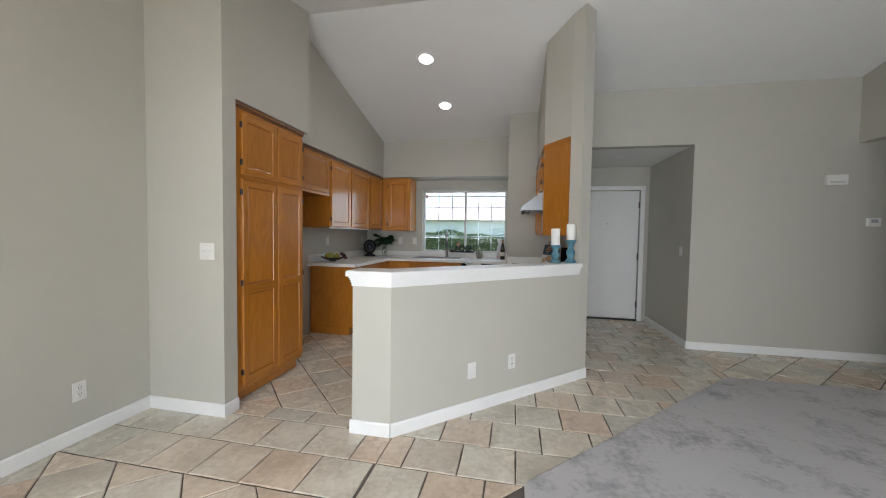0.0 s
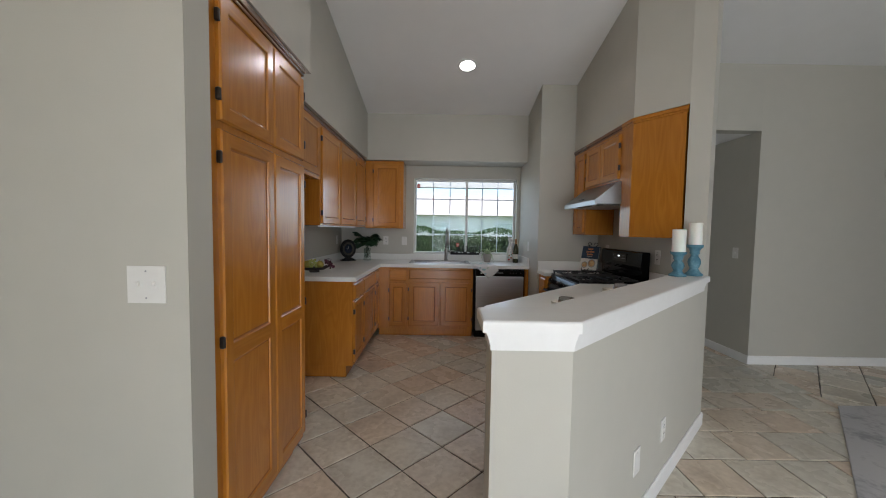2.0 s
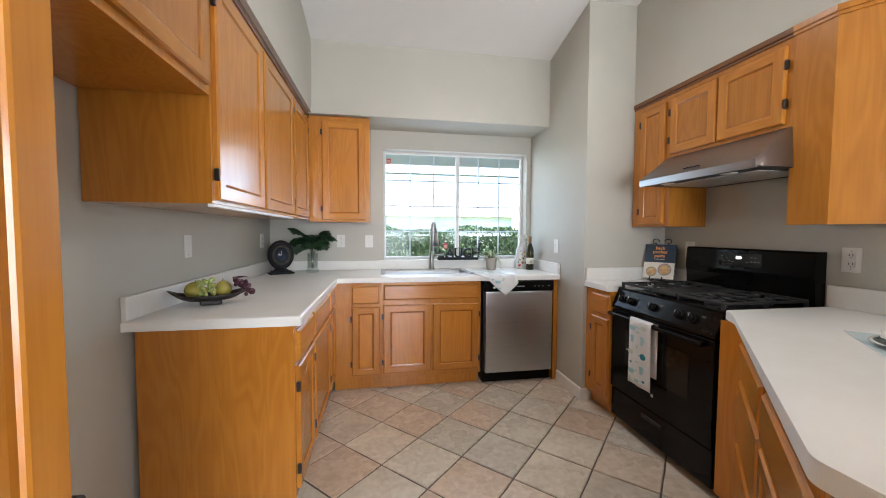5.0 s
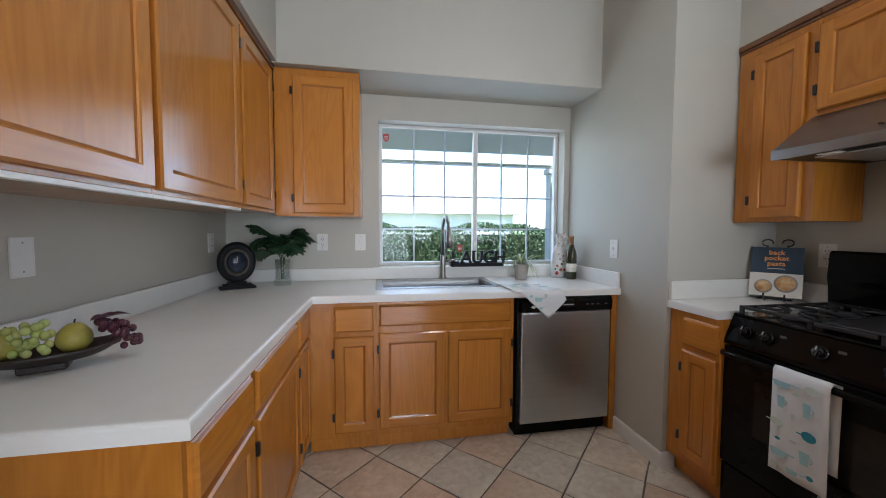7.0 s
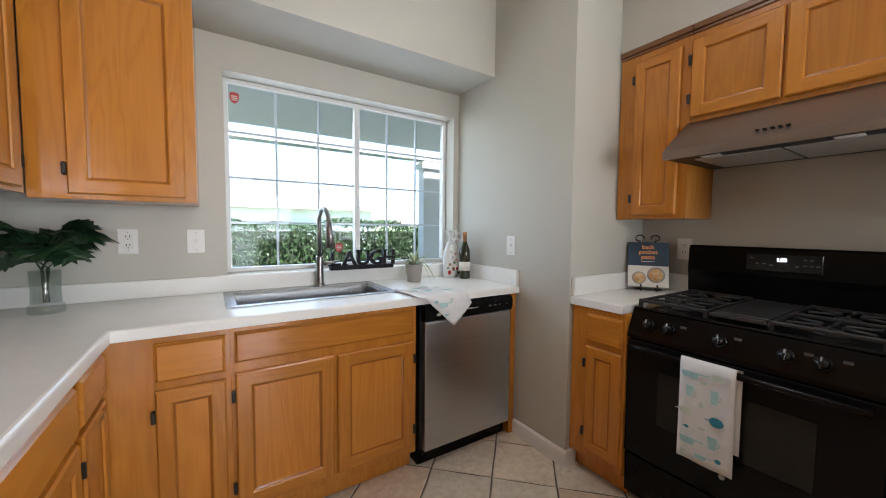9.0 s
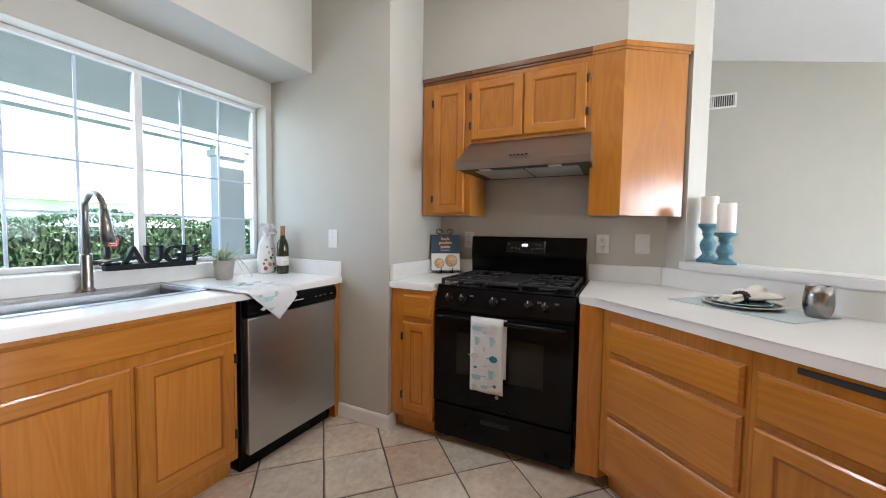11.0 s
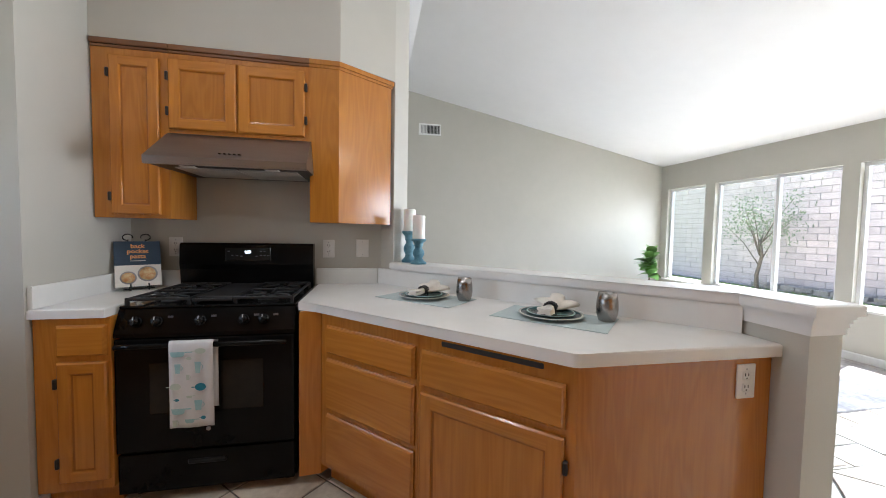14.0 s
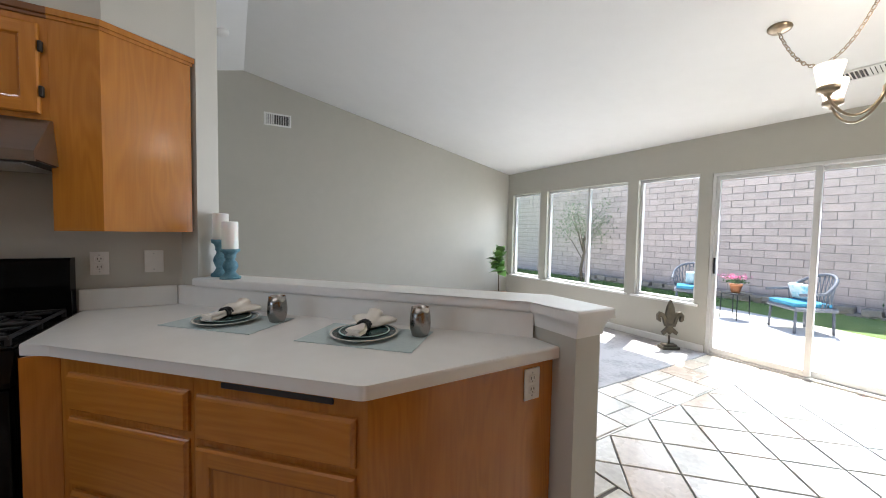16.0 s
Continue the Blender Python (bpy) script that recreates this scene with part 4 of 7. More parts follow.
vb = [bg.verts.new((W - 0.004, a, b)) for a, b in pr]
bg.faces.new(va), bg.faces.new(vb[::-1])
for i in range(7):
    bg.faces.new((va[i], va[(i + 1) % 7], vb[(i + 1) % 7], vb[i]))
bk = part("backguard", bg, M["black"], rg)
part("display_panel", boxes((0.25, 0.505, 0.539, 0.546, 1.072, 1.150), bevel=0.002), M["ovenglass"], bk, "dark touch control panel")
letters("1:50", 0.021, 0.0005, bk, M["display"], Matrix.Translation((0.375, 0.5385, 1.118)) @ FACE, "digits", "lit clock digits")
for kx, kz in ((0.265, 1.13), (0.285, 1.105), (0.31, 1.105), (0.335, 1.10), (0.42, 1.10), (0.445, 1.13), (0.465, 1.13), (0.445, 1.105), (0.465, 1.105), (0.485, 1.105)):
    part("print_mark", boxes((kx, kx + 0.012, 0.5375, 0.5392, kz - 0.003, kz + 0.002)), M["faint"], bk, "small grey control mark")

# towel on the oven handle
M["towel"] = mat("white_cotton", (0.74, 0.75, 0.76), 0.9, col2=(0.69, 0.70, 0.71), scale=30, bump=0.3, bscale=900, spec=0.1)
M["teal"] = mat("teal_print", (0.30, 0.52, 0.56), 0.9, col2=(0.38, 0.58, 0.6), scale=40, spec=0.1)
M["deepteal"] = mat("deep_teal_print", (0.03, 0.20, 0.28), 0.9, col2=(0.05, 0.25, 0.32), scale=40, spec=0.1)
M["sage"] = mat("sage_print", (0.52, 0.60, 0.54), 0.9, spec=0.1)


def cloth_sheet(fn, nu, nv, thick=0.003):
    """A cloth from fn(u, v) -> place, with a second face behind."""
    bm = bmesh.new()
    g = [[bm.verts.new(fn(i / nu, j / nv)) for j in range(nv + 1)] for i in range(nu + 1)]
    for i in range(nu):
        for j in range(nv):
            bm.faces.new((g[i][j], g[i + 1][j], g[i + 1][j + 1], g[i][j + 1])).smooth = True
    bmesh.ops.recalc_face_normals(bm, faces=bm.faces)
    bmesh.ops.solidify(bm, geom=bm.faces[:], thickness=thick)
    return bm


def hang(u, v):
    """Over the handle: front drop, bend, back drop."""
    s = v * 0.70
    x = 0.243 + 0.178 * u
    wav = 0.0035 * math.sin(u * 9 + v * 3)
    if s < 0.385:
        return (x + 0.004 * (1 - v), -0.069 + wav, 0.375 + s)
    if s < 0.43:
        a = (s - 0.385) / 0.045 * math.pi
        return (x, -0.050 - 0.019 * math.cos(a), 0.76 + 0.006 * math.sin(a))
    return (x + 0.010, -0.031 + wav * 0.4, 0.76 - (s - 0.43) * 1.15)


tw = thing("kitchen_towel", place(0.177, 4.628, 0.0, -90), "white cotton towel with teal kitchen prints on the oven handle", "towel", "dish towels")
part("cloth", cloth_sheet(hang, 8, 26), M["towel"], tw)


def flat(bm, outline, y, thick=0.0006):
    """A thin upright piece of that x, z outline."""
    va = [bm.verts.new((a, y - thick, b)) for a, b in outline]
    vb = [bm.verts.new((a, y, b)) for a, b in outline]
    bm.faces.new(va), bm.faces.new(vb[::-1])
    for i in range(len(outline)):
        j = (i + 1) % len(outline)
        bm.faces.new((va[i], vb[i], vb[j], va[j]))
    return bm


def motif(parent, x, z, w, h, kind, material, y, m=None):
    """A printed kitchen pot, cup or pan on cloth."""
    bm = bmesh.new()
    if kind == "pot":
        out = [(-0.5, 0.15), (-0.42, -0.35), (-0.3, -0.5), (0.3, -0.5), (0.42, -0.35), (0.5, 0.15)]
        flat(bm, [(x + a * w, z + b * h) for a, b in out], y)
        flat(bm, [(x + 0.51 * w, z + 0.02 * h), (x + 0.95 * w, z + 0.02 * h), (x + 0.95 * w, z + 0.16 * h), (x + 0.51 * w, z + 0.16 * h)], y)
    elif kind == "cup":
        flat(bm, [(x + a * w, z + b * h) for a, b in ((-0.35, 0.5), (-0.25, -0.5), (0.25, -0.5), (0.35, 0.5))], y)
        tube([(x + 0.36 * w + 0.2 * w * math.sin(math.pi * k / 6), y, z + 0.3 * h - 0.5 * h * k / 6) for k in range(7)], 0.0012, 5, bm=bm)
    else:
        flat(bm, [(x + 0.5 * w * math.cos(math.tau * k / 14), z + 0.42 * h * math.sin(math.tau * k / 14)) for k in range(14)], y)
        flat(bm, [(x - 0.8 * w, z - 0.05 * h), (x - 0.51 * w, z - 0.05 * h), (x - 0.51 * w, z + 0.05 * h), (x - 0.8 * w, z + 0.05 * h)], y)
    return part("print", bm, material, parent, "", m)


for x, z, w, h, k, mm in ((0.285, 0.715, 0.06, 0.035, "pot", "teal"), (0.375, 0.722, 0.045, 0.03, "pan", "sage"), (0.285, 0.645, 0.035, 0.042, "cup", "teal"), (0.365, 0.648, 0.036, 0.05, "cup", "teal"),
                          (0.275, 0.565, 0.045, 0.035, "pan", "sage"), (0.375, 0.560, 0.045, 0.042, "pan", "deepteal"), (0.285, 0.46, 0.055, 0.04, "pot", "teal"), (0.365, 0.478, 0.045, 0.045, "cup", "teal"), (0.385, 0.42, 0.02, 0.02, "pan", "deepteal"),
                          (0.330, 0.690, 0.022, 0.016, "pan", "sage"), (0.325, 0.605, 0.020, 0.024, "cup", "sage"), (0.330, 0.520, 0.024, 0.016, "pot", "sage"), (0.280, 0.505, 0.018, 0.014, "pan", "deepteal"), (0.330, 0.412, 0.040, 0.026, "pot", "teal"), (0.272, 0.400, 0.028, 0.030, "cup", "sage")):
    motif(tw, x, z, w, h, k, M[mm], -0.0775)

# range hood
hd = thing("range_hood", place(0.30, 4.575, 1.575, -90), "brushed stainless under-cabinet range hood", "hood")
HW = 0.735
hb = bmesh.new()
pr = [(0.0, 0.0), (0.0, 0.030), (0.17, 0.165), (0.20, 0.185), (0.50, 0.185), (0.50, 0.0)]
va = [hb.verts.new((0.0 if b < 0.05 else 0.012, a, b)) for a, b in pr]
vb = [hb.verts.new((HW if b < 0.05 else HW - 0.012, a, b)) for a, b in pr]
hb.faces.new(va), hb.faces.new(vb[::-1])
for i in range(5):
    hb.faces.new((va[i], va[i + 1], vb[i + 1], vb[i]))
box(hb, 0.0, HW, 0.001, 0.014, -0.008, 0.0)
part("canopy", hb, M["steel_x"], hd)
part("underside", boxes((0.006, HW - 0.006, 0.012, 0.49, -0.004, 0.004)), M["blackmatte"], hd, "dark underside")
for fx in (0.09, 0.385):
    part("filter", boxes((fx, fx + 0.285, 0.10, 0.42, -0.010, -0.0045), bevel=0.002), mat("aluminium_mesh", (0.62, 0.62, 0.6), 0.4, 0.8, col2=(0.5, 0.5, 0.5), scale=120, bump=0.5, bscale=300) if fx < 0.2 else bpy.data.materials["aluminium_mesh"], hd, "aluminium mesh filter")
for k in range(5):
    part("button", boxes((0.318 + k * 0.022, 0.328 + k * 0.022, 0.022, 0.036, 0.056, 0.061)), M["blackmatte"], hd)
for lx in (0.13, 0.52):
    part("lamp_lens", boxes((lx, lx + 0.07, 0.045, 0.085, -0.009, -0.0045), bevel=0.003), M["plate"], hd)

# dishwasher
dw = thing("dishwasher", place(-0.53, 5.285, 0.004, 0), "stainless steel dishwasher with a black control strip", "dishwasher")
part("body", boxes((0.0, 0.605, 0.03, 0.58, 0.099, 0.862)), M["blackmatte"], dw)
part("toe_kick", boxes((0.0, 0.605, 0.05, 0.5, 0.0, 0.098), bevel=0.003), M["black"], dw)
dd = part("door", boxes((0.012, 0.593, -0.008, 0.03, 0.098, 0.772), bevel=0.006, seg=2), M["steel"], dw)
cb = bmesh.new()
pr = [(0.028, 0.776), (-0.010, 0.778), (-0.018, 0.800), (-0.018, 0.838), (-0.006, 0.858), (0.028, 0.860)]
va = [cb.verts.new((0.006, a, b)) for a, b in pr]
vb = [cb.verts.new((0.599, a, b)) for a, b in pr]
cb.faces.new(va), cb.faces.new(vb[::-1])
for i in range(6):
    cb.faces.new((va[i], va[(i + 1) % 6], vb[(i + 1) % 6], vb[i]))
ds = part("control_strip", cb, M["black"], dw)
part("maker_mark", boxes((0.27, 0.34, -0.0195, -0.0175, 0.816, 0.822)), M["grey"], ds, "plain grey maker mark")
for kx in (0.42, 0.455, 0.49, 0.545):
    part("button", boxes((kx, kx + 0.018, -0.0195, -0.0175, 0.815, 0.822), bevel=0.001), M["faint"], ds)

# sink and faucet
sk = thing("kitchen_sink", pose(0, 0, 0), "drop-in stainless steel sink in the countertop", "sink")
x0, x1, y0, y1 = SINK
rim = bmesh.new()
R1 = [(x0 - 0.018, y0 - 0.018), (x1 + 0.018, y0 - 0.018), (x1 + 0.018, y1 + 0.012), (x0 - 0.018, y1 + 0.012)]
R2 = [(x0 + 0.022, y0 + 0.020), (x1 - 0.022, y0 + 0.020), (x1 - 0.022, y1 - 0.06), (x0 + 0.022, y1 - 0.06)]
rows = [[rim.verts.new((x, y, z)) for x, y in o] for o, z in ((R1, 0.9125), (R1, 0.917), (R2, 0.917))]
R3 = [(x0 + 0.045, y0 + 0.040), (x1 - 0.045, y0 + 0.040), (x1 - 0.045, y1 - 0.08), (x0 + 0.045, y1 - 0.08)]
rows.append([rim.verts.new((x, y, 0.902)) for x, y in [(a + (c - a) * 0.3, b + (d - b) * 0.3) for (a, b), (c, d) in zip(R2, R3)]])
rows.append([rim.verts.new((x, y, 0.735)) for x, y in R3])
for a, b in zip(rows, rows[1:]):
    for i in range(4):
        rim.faces.new((a[i], a[(i + 1) % 4], b[(i + 1) % 4], b[i]))
rim.faces.new(rows[-1][::-1])
part("basin", rim, M["sinksteel"], sk)
part("drain", cyl(bmesh.new(), ((x0 + x1) / 2, (y0 + y1) / 2 - 0.02, 0.7355), 0.045, 0.003), M["chrome"], sk, "round steel drain")
M["tap"] = mat("dark_brushed_nickel", (0.30, 0.29, 0.28), 0.28, 1.0, col2=(0.26, 0.25, 0.24), scale=6)
fc = thing("faucet", pose(-0.89, 5.855, 0.917), "brushed steel gooseneck faucet with pull-down spray", "faucet")
part("base", lathe([(0.030, 0), (0.030, 0.006), (0.024, 0.012), (0.021, 0.02), (0.021, 0.16), (0.019, 0.17)], 20), M["tap"], fc)
neck = [(0, 0, 0.17), (0, 0, 0.34)] + [(0.0 + 0.008 * (1 - math.cos(math.pi * k / 9)), -0.068 * (1 - math.cos(math.pi * k / 9)) / 1.0, 0.36 + 0.082 * math.sin(math.pi * k / 9)) for k in range(0, 10)]
part("spout", tube(neck, 0.0125, 12), M["tap"], fc)
part("spray_head", tube([(0.016, -0.136, 0.365), (0.018, -0.146, 0.30), (0.020, -0.154, 0.225)], 0.022, 12, taper=lambda k: 0.8 + 0.35 * k), M["tap"], fc)
part("lever", tube([(0.02, -0.005, 0.125), (0.06, -0.01, 0.132), (0.115, -0.02, 0.14)], 0.009, 10, taper=lambda k: 1.2 - 0.45 * k), M["tap"], fc)

# wooden word sign on the sill
M["signblack"] = mat("black_painted_wood", (0.008, 0.008, 0.010), 0.5, col2=(0.015, 0.015, 0.017), scale=20, spec=0.15)
sg = thing("word_sign", pose(-0.63, 5.86, 1.0005), "black wooden tabletop sign reading LAUGH", "sign")
part("base", boxes((-0.20, 0.20, -0.022, 0.022, 0, 0.026), bevel=0.003), M["signblack"], sg)
xx = -0.17
for ch in "LAUGH":
    letters(ch, 0.125, 0.010, sg, M["signblack"], Matrix.Translation((xx, 0, 0.0255)) @ FACE, bold=0.003)
    if ch in "LAUH":
        part("serif", boxes((xx - 0.042, xx - 0.012, -0.010, 0.010, 0.108, 0.116), (xx + 0.012, xx + 0.042, -0.010, 0.010, 0.108, 0.116)) if ch in "UH" else boxes((xx - 0.042, xx - 0.010, -0.010, 0.010, 0.0262, 0.034)), M["signblack"], sg)
    xx += 0.086

# spider plant in a pot
M["pot"] = mat("stone_grey_pot", (0.42, 0.39, 0.35), 0.7, col2=(0.36, 0.33, 0.3), scale=12, bump=0.2)
M["soil"] = mat("dark_soil", (0.035, 0.027, 0.02), 0.95, col2=(0.06, 0.045, 0.03), scale=60, bump=0.8)
M["spider"] = mat("variegated_leaf", (0.14, 0.24, 0.08), 0.5, col2=(0.50, 0.56, 0.38), scale=10, vary=0.2)
pt = thing("spider_plant", pose(-0.33, 5.75, 0.9125), "spider plant with arching striped leaves in a grey pot", "plant")
part("pot", lathe([(0.038, 0), (0.042, 0.004), (0.056, 0.105), (0.056, 0.112), (0.050, 0.112), (0.048, 0.10), (0.0, 0.10)], 24), M["pot"], pt)
part("soil", cyl(bmesh.new(), (0, 0, 0.098), 0.047, 0.006), M["soil"], pt)
rng = random.Random(11)


def blade(bm, base, a, length, lift, width, droop, steps=7):
    """One long arching leaf with a folded middle."""
    prev = None
    for k in range(steps + 1):
        t = k / steps
        d = length * t
        z = base[2] + lift * t - droop * t * t
        w = width * (math.sin(math.pi * min(0.95, 0.25 + 0.75 * t)) if t < 1 else 0.02)
        c = Vector((base[0] + d * math.cos(a), base[1] + d * math.sin(a), z))
        s = Vector((-math.sin(a), math.cos(a), 0)) * w
        row = [bm.verts.new(c - s + Vector((0, 0, w * 0.4))), bm.verts.new(c), bm.verts.new(c + s + Vector((0, 0, w * 0.4)))]
        if prev:
            bm.faces.new((prev[0], prev[1], row[1], row[0])).smooth = True
            bm.faces.new((prev[1], prev[2], row[2], row[1])).smooth = True
        prev = row


for k in range(40):
    bm = bmesh.new()
    a = rng.uniform(0, math.tau)
    blade(bm, (0.012 * math.cos(a), 0.012 * math.sin(a), 0.103), a, rng.uniform(0.08, 0.19) * (0.5 if math.sin(a) > 0.3 else 1), rng.uniform(0.10, 0.24), rng.uniform(0.004, 0.007), rng.uniform(0.10, 0.26))
    part("leaf", bm, M["spider"], pt)

# wine bottle
M["bottle"] = mat("dark_bottle_glass", (0.018, 0.022, 0.008), 0.08, col2=(0.03, 0.032, 0.012), scale=3, spec=0.6)
M["foil"] = mat("copper_foil", (0.42, 0.22, 0.11), 0.4, 0.6, col2=(0.36, 0.18, 0.09), scale=20)
M["paper"] = mat("cream_paper", (0.72, 0.70, 0.65), 0.7, col2=(0.68, 0.66, 0.6), scale=12)
wb = thing("wine_bottle", pose(0.045, 5.715, 0.9125), "dark glass wine bottle with a cream label", "bottle")
part("glass", lathe([(0.034, 0), (0.0375, 0.004), (0.0375, 0.175), (0.034, 0.20), (0.020, 0.235), (0.0145, 0.255), (0.0138, 0.30), (0.0, 0.30)], 24), M["bottle"], wb)
part("foil", lathe([(0.0150, 0.245), (0.0143, 0.30), (0.0155, 0.303), (0.0155, 0.318), (0.0, 0.318)], 20), M["foil"], wb, "copper foil capsule")
part("label", lathe([(0.0379, 0.055), (0.0379, 0.115)], 24), M["paper"], wb, "cream paper label")
part("label_print", boxes((-0.02, 0.004, -0.0385, -0.034, 0.08, 0.083), (-0.018, 0.0, -0.0385, -0.034, 0.07, 0.0725)), M["grey"], wb)

# gift bag tied with a bow
M["cello"] = mat("printed_cellophane", (0.74, 0.74, 0.73), 0.3, col2=(0.62, 0.62, 0.61), scale=16, spec=0.6)
M["red"] = mat("red_print", (0.50, 0.045, 0.035), 0.5, col2=(0.4, 0.03, 0.03), scale=20)
M["green"] = mat("green_print", (0.06, 0.14, 0.05), 0.6)
gb = thing("gift_bag", pose(0.005, 5.82, 0.9125) @ Matrix.Diagonal((1.12, 1.12, 1.22, 1)), "clear printed gift bag gathered with a white bow", "bag")
bm = bmesh.new()
rings = []
for k, (w, d, z) in enumerate(((0.05, 0.03, 0), (0.055, 0.034, 0.02), (0.057, 0.034, 0.09), (0.05, 0.03, 0.15), (0.028, 0.022, 0.195), (0.013, 0.012, 0.215), (0.026, 0.018, 0.24), (0.046, 0.02, 0.27))):
    rings.append([bm.verts.new((w * math.cos(math.tau * j / 18) * (1 + 0.08 * math.sin(j * 3 + k)), d * math.sin(math.tau * j / 18) * (1 + 0.12 * math.sin(j * 4 + k * 2)), z + (0.006 * math.sin(j * 2.5) if k > 4 else 0))) for j in range(18)])
for a, b in zip(rings, rings[1:]):
    for j in range(18):
        bm.faces.new((a[j], a[(j + 1) % 18], b[(j + 1) % 18], b[j])).smooth = True
bm.faces.new(rings[0][::-1])
part("bag", bm, M["cello"], gb)
bow = bmesh.new()
for a, r in ((0.4, 0.035), (2.4, 0.035), (1.3, 0.03), (3.6, 0.025)):
    tube([(r * math.cos(a) * math.sin(math.pi * k / 8) * 1.4, -0.012 - 0.004 * k % 2, 0.225 + r * math.sin(a) * math.sin(math.pi * k / 8) + 0.02 * math.sin(math.tau * k / 8)) for k in range(9)], 0.006, 6, bm=bow)
part("bow", bow, M["cello"], gb, "white ribbon bow")
for px, pz, r, mm in ((-0.03, 0.03, 0.014, "red"), (0.02, 0.05, 0.012, "red"), (0.0, 0.085, 0.009, "green"), (0.035, 0.025, 0.010, "green"), (-0.012, 0.115, 0.008, "grey"), (0.015, 0.10, 0.007, "red"), (-0.028, 0.075, 0.011, "foil"), (-0.005, 0.05, 0.012, "foil"), (0.025, 0.085, 0.008, "grey"), (-0.02, 0.145, 0.007, "grey"), (0.012, 0.135, 0.006, "red"), (-0.038, 0.055, 0.008, "green")):
    part("print", smooth(ball(bmesh.new(), (px, -0.037 + abs(px) * 0.35, pz), r, 1)), M[mm], gb)

# dish towel slung over the counter edge
def drape(u, v):
    """A folded corner hanging over the front edge."""
    x = -0.60 + 0.30 * u + 0.03 * v
    back = 5.50 - 0.05 * u
    s = v * 0.42
    run = back - 5.262
    tip = 0.17 * (1 - abs(u - 0.62) / 0.62 * 1.0) if u < 0.95 else 0.06
    tip = max(tip, 0.01)
    k = v
    zz = 0.918 + 0.006 * math.sin(u * 11 + v * 5) + 0.004 * math.sin(u * 23)
    if k < 0.62:
        return (x, back - run * k / 0.62, zz)
    q = (k - 0.62) / 0.38
    return (x + 0.02 * q, 5.262 - 0.016 * math.sin(min(1, q * 3) * math.pi / 2), 0.918 - tip * q)


ct = thing("dish_towel", pose(0, 0, 0), "white dish towel with teal prints draped over the counter edge", "towel", "dish towels")
part("cloth", cloth_sheet(drape, 16, 20, 0.004), M["towel"], ct)
for x, z, w, h, k, mm in ((-0.43, 0.87, 0.05, 0.035, "pot", "teal"), (-0.46, 0.82, 0.025, 0.02, "pan", "sage"), (-0.385, 0.885, 0.025, 0.022, "cup", "sage"), (-0.475, 0.885, 0.022, 0.018, "pan", "teal"), (-0.415, 0.815, 0.026, 0.020, "pot", "teal")):
    motif(ct, x, z, w, h, k, M[mm], 5.240)
for x, yy, k, mm in ((-0.50, 5.42, "pot", "teal"), (-0.38, 5.40, "cup", "sage"), (-0.37, 5.32, "pot", "teal"), (-0.47, 5.34, "cup", "teal"), (-0.43, 5.45, "pan", "sage"), (-0.54, 5.36, "pan", "sage")):
    motif(ct, 0, 0, 0.05, 0.04, k, M[mm], 0, Matrix.Translation((x, yy, 0.929)) @ Matrix.Rotation(radians(-90), 4, "X"))

# cookbook on a wire stand
M["navy"] = mat("navy_cover", (0.022, 0.05, 0.085), 0.4, col2=(0.03, 0.06, 0.1), scale=10)
M["orange"] = mat("orange_print", (0.85, 0.36, 0.12), 0.5)
M["pasta"] = mat("pasta_print", (0.62, 0.30, 0.12), 0.6, col2=(0.70, 0.55, 0.30), scale=60, contrast=(0.4, 0.6))
BOOK = Matrix.Scale(1.12, 4)
bkt = thing("cookbook", place(0.585, 4.872, 0.934, -56) @ pose(0, 0, 0, -14) @ BOOK, "navy cookbook with a pasta photo cover on a stand", "book")
part("pages", boxes((0.004, 0.176, 0.003, 0.018, 0.003, 0.227)), M["paper"], bkt)
part("cover", boxes((0, 0.18, 0, 0.0035, 0.108, 0.23), (0, 0.18, 0.0185, 0.021, 0, 0.23), bevel=0.0008), M["navy"], bkt)
part("cover_photo", boxes((0, 0.18, 0, 0.0034, 0.0, 0.1078)), M["paper"], bkt, "white lower cover with food photo")
for px, pz, r in ((0.05, 0.045, 0.032), (0.125, 0.062, 0.040)):
    part("plate_print", cyl(bmesh.new(), (px, 0.0002, pz), r, 0.0012, "-y", 22), M["grey"], bkt)
    part("pasta_print", cyl(bmesh.new(), (px, -0.0004, pz), r * 0.82, 0.0012, "-y", 20), M["pasta"], bkt)
for k, word in enumerate(("back", "pocket", "pasta")):
    letters(word, 0.030, 0.0004, bkt, M["orange"], Matrix.Translation((0.09, -0.0008, 0.195 - 0.026 * k)) @ FACE, "title", bold=0.0006)
part("rule", boxes((0.06, 0.12, -0.001, 0, 0.128, 0.1305)), M["paper"], bkt)
st = thing("book_stand", place(0.585, 4.872, 0.9125, -56) @ BOOK, "black scrolled wire book stand", "stand")
bm = bmesh.new()
for sx in (0.055, 0.125):
    tube([(sx, -0.035, 0.035), (sx, -0.045, 0.02), (sx, -0.035, 0.006), (sx, 0.0, 0.006), (sx, 0.03, 0.02), (sx, 0.085, 0.25)], 0.0035, 6, bm=bm)
    tube([(sx + (0.02 if sx > 0.1 else -0.02) * math.sin(math.tau * k / 10), 0.082, 0.262 - 0.016 * math.cos(math.tau * k / 10)) for k in range(9)], 0.0032, 6, bm=bm)
tube([(0.03, 0.0, 0.008), (0.15, 0.0, 0.008)], 0.0035, 6, bm=bm)
tube([(0.09, 0.03, 0.02), (0.09, 0.14, 0.004)], 0.0035, 6, bm=bm)
part("frame", bm, M["iron"], st)

